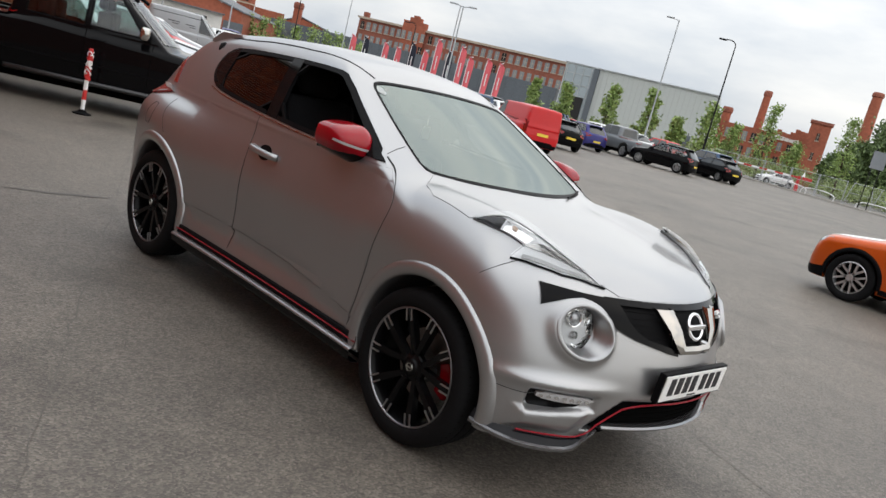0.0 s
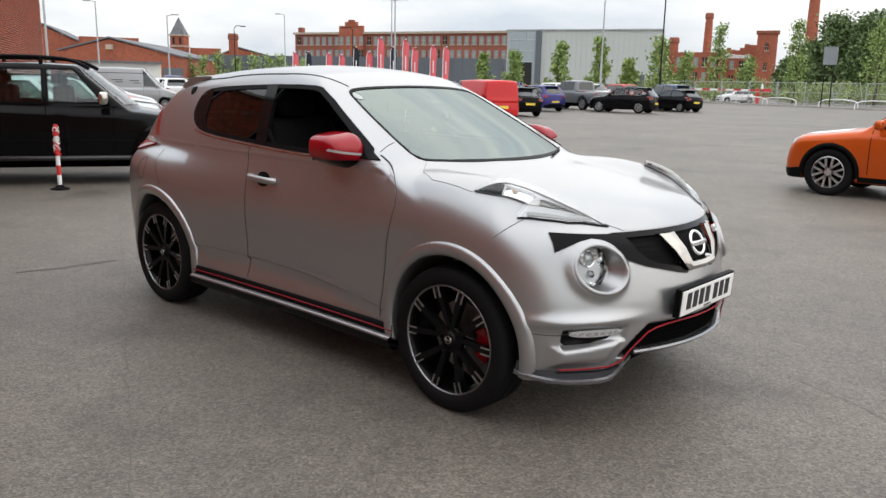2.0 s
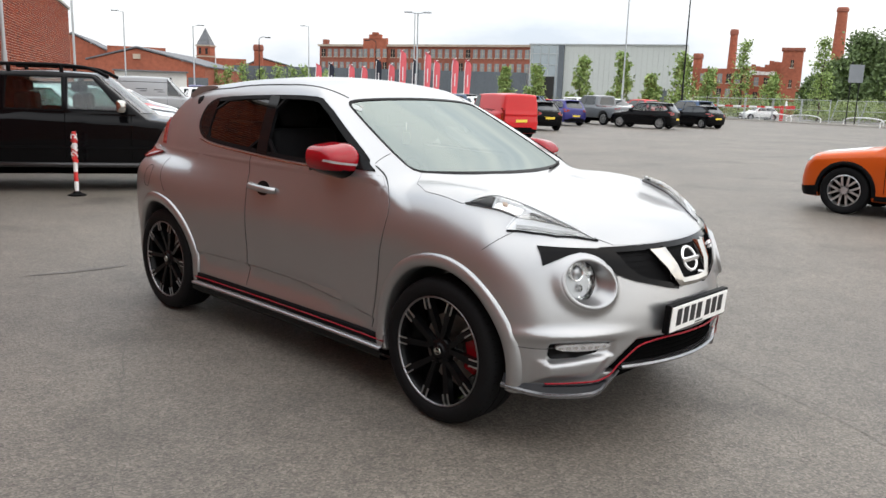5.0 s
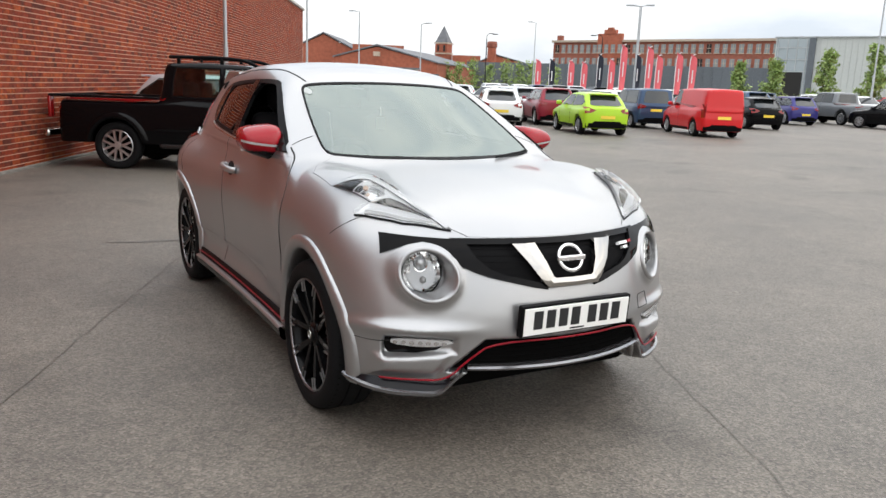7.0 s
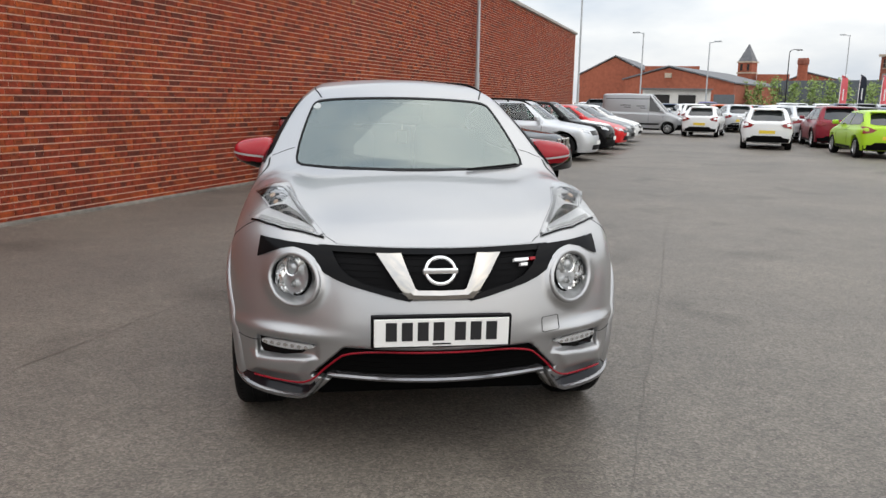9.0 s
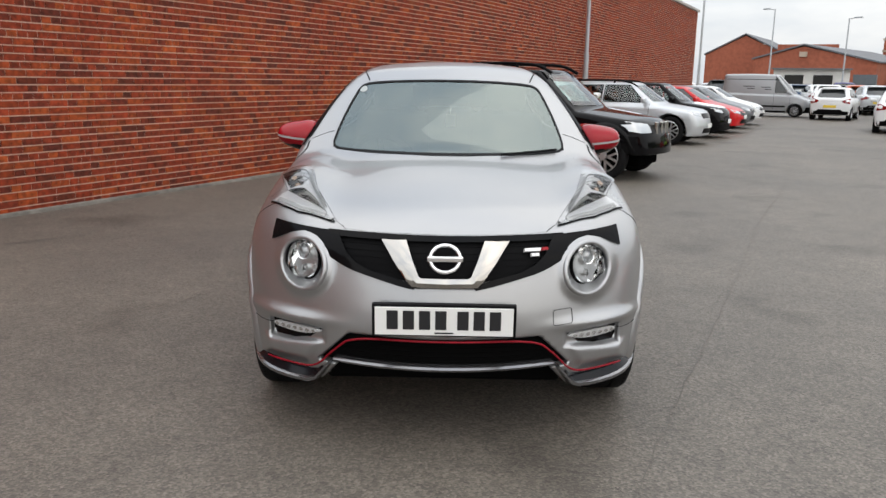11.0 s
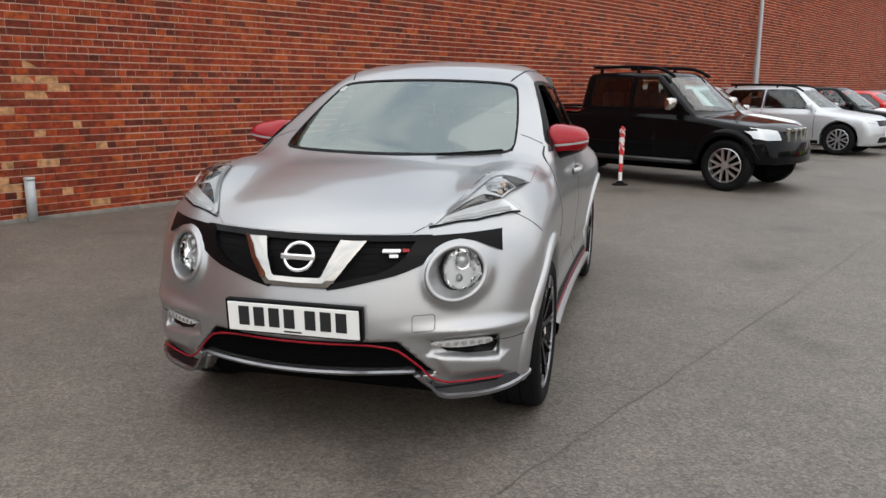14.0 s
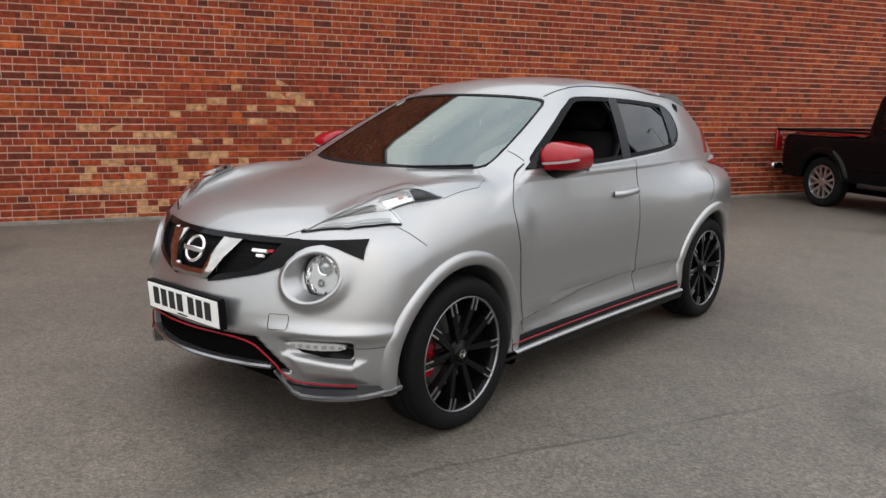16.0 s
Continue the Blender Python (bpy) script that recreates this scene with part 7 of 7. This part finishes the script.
def leaves(name, centres, sizes, count, size, material, parent, seed, label=""):
    """Many small leaves scattered in soft clumps about the centres."""
    r = np.random.default_rng(seed)
    c = np.array(centres)[r.integers(0, len(centres), count)]
    s = np.array(sizes)
    p = c + np.clip(r.normal(0, 0.5, (count, 3)), -1.1, 1.1) * s
    u = r.normal(size=(count, 3))
    u /= np.linalg.norm(u, axis=1)[:, None]
    w = np.cross(u, r.normal(size=(count, 3)))
    w /= np.linalg.norm(w, axis=1)[:, None]
    k = size * r.uniform(0.6, 1.3, (count, 1))
    v = np.stack([p - u * k, p + w * k * 0.55, p + u * k, p - w * k * 0.55], 1).reshape(-1, 3)
    f = np.arange(count * 4).reshape(-1, 4)
    return raw(name, v, f, material, parent, label, smooth=False)


def tree(az, d, high, spread, count, leaf, material, label, seed, bare=0.25, base=0.0):
    """A tapered trunk with limbs that end in clumps of leaves."""
    r = random.Random(seed)
    ob = thing("tree", label, "tree", Matrix.Translation(bearing(az, d) + Vector((0, 0, base))), "trees")
    bm = bmesh.new()
    p = Vector((0, 0, 0))
    rad = high * 0.014 + 0.02
    tips = []
    steps = 7
    for k in range(steps):
        q = Vector((r.uniform(-0.02, 0.02) * high, r.uniform(-0.02, 0.02) * high, high * 0.94 * (k + 1) / steps))
        rod(bm, p, q, rad * (1 - k / steps * 0.85), rad * (1 - (k + 1) / steps * 0.85), 7)
        if (k + 1) / steps > bare:
            for _ in range(4):
                a = r.uniform(0, 2 * math.pi)
                reach = spread * (1.05 - 0.75 * ((k + 1) / steps - bare) / (1 - bare)) * r.uniform(0.55, 1.0)
                e = q + Vector((math.cos(a) * reach, math.sin(a) * reach, reach * r.uniform(0.2, 0.7)))
                rod(bm, q, e, rad * 0.35, rad * 0.1, 5)
                tips.append(tuple(q.lerp(e, 0.6)))
                tips.append(tuple(e))
        p = q
    tips.append(tuple(p))
    part("trunk", bm, M_BARK, ob, smooth=True)
    k = spread * 0.42
    leaves("crown", tips, (k, k, k * 1.1), count, leaf, material, ob, seed)
    return ob


for k, (az, d, h, sp) in enumerate(((0.0, 80, 4.2, 0.9), (2.2, 76, 4.3, 1.0), (5.3, 70, 4.9, 1.0), (8.1, 68, 5.3, 0.95), (10.1, 68, 3.4, 0.9), (12.1, 66, 4.9, 1.3), (15.9, 96, 8.2, 1.4), (20.7, 94, 8.4, 1.4), (25.4, 90, 8.2, 1.8), (13.8, 92, 5.0, 1.2), (17.8, 92, 4.4, 1.3))):
    tree(az, d, h, sp, 1500, 0.15, M_LEAF, "young street tree with sparse light green leaves", 30 + k, 0.28)
for k, (az, d, h, sp) in enumerate(((-18.4, 110, 4.6, 1.4), (-17.2, 108, 4.0, 1.3), (-16.0, 107, 4.4, 1.5), (-15.0, 106, 4.2, 1.3), (-14.1, 105, 4.4, 1.4), (-19.4, 112, 4.2, 1.2), (-12.6, 104, 3.8, 1.3), (-20.3, 114, 4.0, 1.3))):
    tree(az, d, h, sp, 520, 0.17, M_LEAF, "young tree in a line before the works", 60 + k, 0.12)
for k, (az, d, h, sp) in enumerate(((21.6, 130, 7.0, 3.0), (23.0, 128, 10.4, 3.8), (24.7, 126, 10.2, 4.2), (26.8, 122, 9.2, 4.4), (28.9, 118, 9.8, 4.6), (31.5, 114, 9.6, 4.6), (20.4, 140, 5.4, 2.6), (34.5, 110, 9.4, 4.6))):
    tree(az, d, h, sp, 13000, 0.27, M_LEAFDARK, "large dark green tree behind the fence", 90 + k, 0.12)
r = random.Random(77)
weeds = []
for k in range(170):
    az = r.uniform(11.0, 36.0)
    d = r.uniform(92, 108)
    h = r.uniform(0.4, 1.5) * (1.3 if az > 13 else 0.7)
    weeds.append(tuple(bearing(az, d) + Vector((0, 0, h))))
tagged(leaves("undergrowth", weeds, (1.6, 1.6, 0.75), 34000, 0.13, M_WEED, None, 5), "rough green weeds and bushes behind the fence", "bushes", kind="stuff")
hedge = [tuple(bearing(r.uniform(-4.5, 12.5), r.uniform(84, 92)) + Vector((0, 0, r.uniform(0.2, 1.1)))) for k in range(70)]
tagged(leaves("shrubs", hedge, (1.3, 1.3, 0.6), 7000, 0.15, M_WEED, None, 6), "low green shrubs along the edge of the lot", "bushes", kind="stuff")


# lamp columns
def lamp_post(x, y, high, steel, arms=(1,), label="tall galvanised lamp column with a flat lantern", turn=0.0, bend=False):
    ob = thing("street_lamp", label, "street lamp", pose(x, y, 0, 0, 0, turn), "lamp columns")
    bm = bmesh.new()
    rod(bm, (0, 0, 0), (0, 0, high * 0.3), 0.085, 0.075, 12)
    rod(bm, (0, 0, high * 0.3), (0, 0, high), 0.06, 0.045, 12)
    part("column", bm, steel, ob, smooth=True, sharp=0.6)
    for s in arms:
        bm = bmesh.new()
        if bend:
            tube(bm, [tuple(p) for p in rounded([(0, 0, high - 0.02), (0, 0, high + 0.35), (s * 0.35, 0, high + 0.55), (s * 0.8, 0, high + 0.5)], 2, False)], 0.035, 8)
        else:
            rod(bm, (0, 0, high - 0.05), (s * 0.45, 0, high + 0.04), 0.03)
        part("arm", bm, steel, ob, smooth=True, sharp=0.6)
        bm = bmesh.new()
        c = (s * 0.95, 0, high + 0.47) if bend else (s * 0.65, 0, high + 0.05)
        box(bm, c[0], c[1], c[2], 0.55, 0.24, 0.10, bevel=0.03)
        part("lantern", bm, M_GALV if steel is M_GALV else M_BLACKSTEEL, ob)


lamp_post(-13.08, 20.42, 7.6, M_GALV, (1,), turn=24)
lamp_post(-21.6, 39.3, 8.0, M_GALV, (1,), turn=24)
lamp_post(-28.6, 59.1, 6.9, M_GALV, (-1,))
lamp_post(-24.4, 62.0, 6.2, M_GALV, (1,))
lamp_post(-21.2, 86.2, 8.3, M_GALV, (-1,))
lamp_post(-5.9, 55.1, 6.9, M_GALV, (-1, 1))
lamp_post(-7.6, 68.0, 8.2, M_GALV, (-1,))
lamp_post(*bearing(8.2, 62).xy, 10.2, M_GALV, (-1,))
lamp_post(*bearing(12.2, 60).xy, 8.8, M_BLACKSTEEL, (-1,), "black steel street lamp with a bent arm", 0, True)
lamp_post(-13.5, 84.0, 6.4, M_BLACKSTEEL, (-1,), "black steel street lamp with a bent arm", 0, True)
lamp_post(-26.0, 84.0, 6.4, M_BLACKSTEEL, (1,), "black steel street lamp with a bent arm", 0, True)


# feather flags
def flag(az, d, high, cloth, wide=0.52, label="tall red feather flag with a white edge on a pole"):
    ob = thing("flag", label, "flag", Matrix.Translation(bearing(az, d)), "feather flags")
    bm = bmesh.new()
    tube(bm, [tuple(p) for p in rounded([(0, 0, 0), (0, 0, high * 0.8), (0.06, 0, high * 0.97), (0.35, 0, high)], 2, False)], 0.03, 6)
    part("pole", bm, M_WHITECLOTH, ob)
    bm = bmesh.new()
    n = 14
    rows = []
    for i in range(n + 1):
        t = i / n
        z = high * (0.30 + 0.70 * t)
        w = wide * min(1.0, 0.75 + 0.35 * t) * (1 if t < 0.85 else math.sqrt(max(0.0, 1 - ((t - 0.85) / 0.15) ** 2)) * 0.8 + 0.2)
        y = 0.10 * math.sin(5 * t)
        rows.append([bm.verts.new(p) for p in ((0.03, 0.015, z), (w * 0.5, y + 0.03, z), (w, y * 1.6, z - 0.05), (w, y * 1.6 - 0.01, z - 0.05), (w * 0.5, y + 0.02, z), (0.03, 0.005, z))])
    for a, b in zip(rows, rows[1:]):
        for i in range(6):
            bm.faces.new((a[i], a[(i + 1) % 6], b[(i + 1) % 6], b[i]))
    part("cloth", bm, cloth, ob, smooth=True)
    bm = bmesh.new()
    box(bm, wide * 0.48, -0.03, high * 0.62, wide * 0.14, 0.05, high * 0.22)
    part("marking", bm, M_WHITECLOTH, ob)


for az, d, h, c in ((-13.4, 66, 3.7, M_FLAGRED), (-12.5, 70, 3.9, M_FLAGDARK), (-11.1, 66, 3.7, M_FLAGRED), (-10.2, 66, 3.6, M_FLAGRED), (-9.2, 70, 4.4, M_FLAGDARK), (-8.3, 64, 3.8, M_FLAGRED), (-7.5, 62, 4.8, M_FLAGRED), (-6.6, 66, 4.3, M_FLAGDARK), (-5.75, 62, 4.7, M_FLAGRED), (-5.1, 62, 4.1, M_FLAGRED), (-3.8, 62, 4.3, M_FLAGRED), (-2.9, 62, 4.2, M_FLAGRED)):
    flag(az, d, h, c, label="tall red feather flag with a white edge on a pole" if c is M_FLAGRED else "tall dark feather flag on a pole")

# mesh fence, barrier and hoops at the road
fence = thing("mesh_fence", "galvanised mesh fence panels, some leaning", "fence")
line = [bearing(az, 84 - 0.5 * (az - 12.8)) for az in np.linspace(12.8, 37, 15)]
for k, (a, b) in enumerate(zip(line, line[1:])):
    d = (b - a).normalized()
    lean = Vector((0, 0, 0)) if k not in (5, 6) else d * 0.5 * (1 if k == 5 else -1)
    bm = bmesh.new()
    for p in (a + d * 0.05, b - d * 0.05):
        rod(bm, p, p + Vector((0, 0, 2.15)) + lean, 0.035, seg=6)
    for z in (0.25, 1.2, 2.1):
        rod(bm, a + lean * z / 2 + Vector((0, 0, z)), b + lean * z / 2 + Vector((0, 0, z)), 0.022, seg=5)
    part("panel_frame", bm, M_GALV, fence)
    bm = bmesh.new()
    m = 16
    for i in range(1, m):
        p = a.lerp(b, i / m)
        rod(bm, p + Vector((0, 0, 0.25)) + lean * 0.12, p + Vector((0, 0, 2.1)) + lean, 0.006, seg=4)
    tagged(part("mesh_wire", bm, M_GALV, fence), kind="stuff")
for az, d in ((19.9, 80.5), (23.4, 75.5), (25.6, 70.5), (27.8, 66.0), (18.2, 83.0)):
    ob = thing("hoop_barrier", "low white painted steel hoop barrier", "barrier", Matrix.Translation(bearing(az, d)) @ Matrix.Rotation(radians(-52), 4, "Z"), "hoop barriers")
    bm = bmesh.new()
    tube(bm, [tuple(p) for p in rounded([(-1.7, 0, -0.05), (-1.7, 0, 0.72), (1.7, 0, 0.72), (1.7, 0, -0.05)], 2, False)], 0.045, 8)
    part("rail", bm, M_WHITE, ob, smooth=True)
gate = thing("road_barrier", "red and white striped lifting barrier on a red post", "barrier", Matrix.Translation(bearing(18.55, 85.5)) @ Matrix.Rotation(radians(-10), 4, "Z"))
bm = bmesh.new()
box(bm, 0, 0, 0.75, 0.30, 0.30, 1.5, bevel=0.03)
part("post", bm, M_RED_PLAIN, gate)
for k in range(10):
    bm = bmesh.new()
    box(bm, -0.45 - 0.75 * k, -0.05, 1.35, 0.76, 0.07, 0.16)
    part("arm_stripe", bm, M_RED_PLAIN if k % 2 == 0 else M_WHITE, gate)
bm = bmesh.new()
box(bm, 0.75, -0.05, 1.35, 0.9, 0.12, 0.32, bevel=0.02)
part("counterweight", bm, M_RED_PLAIN, gate)
bm = bmesh.new()
bmesh.ops.create_cone(bm, cap_ends=True, segments=12, radius1=0.16, radius2=0.03, depth=0.5, matrix=pose(0.35, 0, 1.75))
part("cone", bm, M_WHITE, gate)
for az, d, h in ((10.7, 72, 2.7), (22.65, 74, 5.2)):
    ob = thing("road_sign", "back of a road sign on two posts", "sign", Matrix.Translation(bearing(az, d)), "road signs")
    for x in (-0.35, 0.35):
        bm = bmesh.new()
        rod(bm, (x, 0, 0), (x, 0, h), 0.04)
        part("post", bm, M_BLACKSTEEL, ob)
    bm = bmesh.new()
    box(bm, 0, -0.05, h - 0.95, 1.15, 0.04, 1.45, bevel=0.01)
    part("sign_plate", bm, M_CLADDARK if az < 20 else mat("sign_back_grey", (0.20, 0.215, 0.23), 0.5, 0.3, vary=0.1, scale=12.0), ob)
    bm = bmesh.new()
    box(bm, 0, 0.0, h - 0.6, 1.0, 0.06, 0.08)
    part("bracket", bm, M_GALV, ob)
    bm = bmesh.new()
    box(bm, 0, 0.0, h - 1.3, 1.0, 0.06, 0.08)
    part("bracket", bm, M_GALV, ob)

# kerb and road beyond the hoops
a, b = bearing(13.0, 92), bearing(36.0, 66)
d = (b - a)
road_m = Matrix.Translation(a) @ Matrix.Rotation(math.atan2(d.y, d.x), 4, "Z")
bm = bmesh.new()
box(bm, d.length / 2, -3.0, 0.05, d.length + 60, 0.20, 0.22, road_m, bevel=0.03)
tagged(part("kerb", bm, M_CONCRETE), "pale concrete kerb along the road", "kerb", kind="structure")

# ---- small things on the lot ----
post = thing("marker_post", "red and white banded marker post with wound tape", "post", pose(-5.28, 9.76, 0) @ Matrix.Scale(0.90, 4))
part("base", lathe([(0.001, 0.0), (0.13, 0.0), (0.13, 0.015), (0.07, 0.035), (0.04, 0.06), (0.001, 0.08)], 24, "z"), M_TRIM, post, "black rubber foot")
for k in range(6):
    z = 0.07 + 0.140 * k
    part("band", lathe([(0.03, z), (0.03, z + 0.140)], 16, "z"), M_WHITE if k % 2 == 0 else M_RED_PLAIN, post, smooth=True)
part("cap", lathe([(0.03, 0.91), (0.03, 0.93), (0.001, 0.94)], 16, "z"), M_RED_PLAIN, post)
rt = random.Random(12)
for k in range(9):
    bm = bmesh.new()
    z, t = 0.52 + 0.043 * k, rt.uniform(0, 6.3)
    tube(bm, [((0.033 + 0.010 * rt.random()) * math.cos(t + u), (0.033 + 0.010 * rt.random()) * math.sin(t + u), z + 0.03 * math.sin(u * 1.5 + k)) for u in np.linspace(0, 5.2, 14)], 0.009, 5)
    part("tape_turn", bm, M_WHITE if k % 3 else M_RED_PLAIN, post)
stub = thing("pipe_stub", "short grey pipe standing at the foot of the wall", "pipe", WALL_M @ Matrix.Translation((2.31, 0.07, 0)))
bm = bmesh.new()
rod(bm, (0, 0, 0), (0, 0, 0.44), 0.05, 0.05, 16)
part("pipe", bm, M_GALV, stub, smooth=True)
bm = bmesh.new()
rod(bm, (0, 0, 0.43), (0, 0, 0.455), 0.056, 0.056, 16)
part("pipe_cap", bm, M_GALV, stub, smooth=True)

# tar joints and cracks in the asphalt
M_TAR = mat("tar_joint", (0.088, 0.079, 0.067), 0.6, 0.0, vary=0.3, scale=40.0)
M_SCUFF = mat("dark_scuff", (0.098, 0.089, 0.079), 0.6, 0.0, vary=0.25, scale=20.0)


def joint(points, wide, seed, name="tar_joint", m=None, jag=0.02):
    r = random.Random(seed)
    o = dense(points, 0.12, False)
    t = np.gradient(o, axis=0)
    t /= np.linalg.norm(t, axis=1)[:, None]
    s = np.stack([-t[:, 1], t[:, 0]], 1)
    wob = np.array([r.uniform(-jag, jag) for _ in o])
    wd = np.array([wide * r.uniform(0.4, 1.2) for _ in o])
    c = o + s * wob[:, None]
    v = [(*p, 0.004) for p in c - s * wd[:, None] / 2] + [(*p, 0.004) for p in c + s * wd[:, None] / 2]
    n = len(o)
    tagged(raw(name, v, [(i, i + 1, n + i + 1, n + i) for i in range(n - 1)], m or M_TAR, smooth=False), "thin dark joint in the asphalt", "joint", kind="structure")


joint([(-6.2, 13.4), (-3.29, 7.17), (-2.40, 5.30), (-1.86, 4.12), (-1.45, 3.23), (-1.08, 2.45), (0.7, -1.4)], 0.006, 1, jag=0.012)
joint([(-8.4, 7.3), (-5.86, 8.95), (-5.05, 9.48), (-4.0, 10.1), (-2.3, 10.85), (-0.69, 11.57), (3.6, 13.6)], 0.014, 2)
joint([(-4.6, 17.4), (-1.76, 11.31), (-0.72, 8.95), (0.0, 7.55), (0.71, 6.05), (1.12, 5.2), (1.47, 4.46), (1.92, 3.54), (3.6, 0.0)], 0.005, 3, jag=0.014)
joint([(-4.06, 2.69), (-4.1, 3.44)], 0.05, 4, "scuff_mark", M_SCUFF)
joint([(-3.26, 5.36), (-3.0, 5.55), (-2.71, 5.86)], 0.05, 5, "scuff_mark", M_SCUFF)
joint([(-1.92, 4.46), (-1.68, 4.44), (-1.41, 4.54)], 0.04, 6, "scuff_mark", M_SCUFF)
joint([(5.4, 16.9), (6.3, 17.3)], 0.06, 7, "scuff_mark", M_SCUFF)


# ---- the bricks of the wall's near stretch, one by one ----
brick_mesh = {}
for s, long, z in near_bricks:
    if long not in brick_mesh:
        bm = bmesh.new()
        box(bm, long / 2, -0.010, 0.03375, long, 0.022, 0.067, bevel=0.0)
        me = bpy.data.meshes.new("brick")
        bm.to_mesh(me)
        bm.free()
        me.materials.append(M_BRICK)
        brick_mesh[long] = me
    b = new("brick", brick_mesh[long])
    b.parent = wall
    b.location = (s, rng.uniform(-0.0015, 0.0025), z)
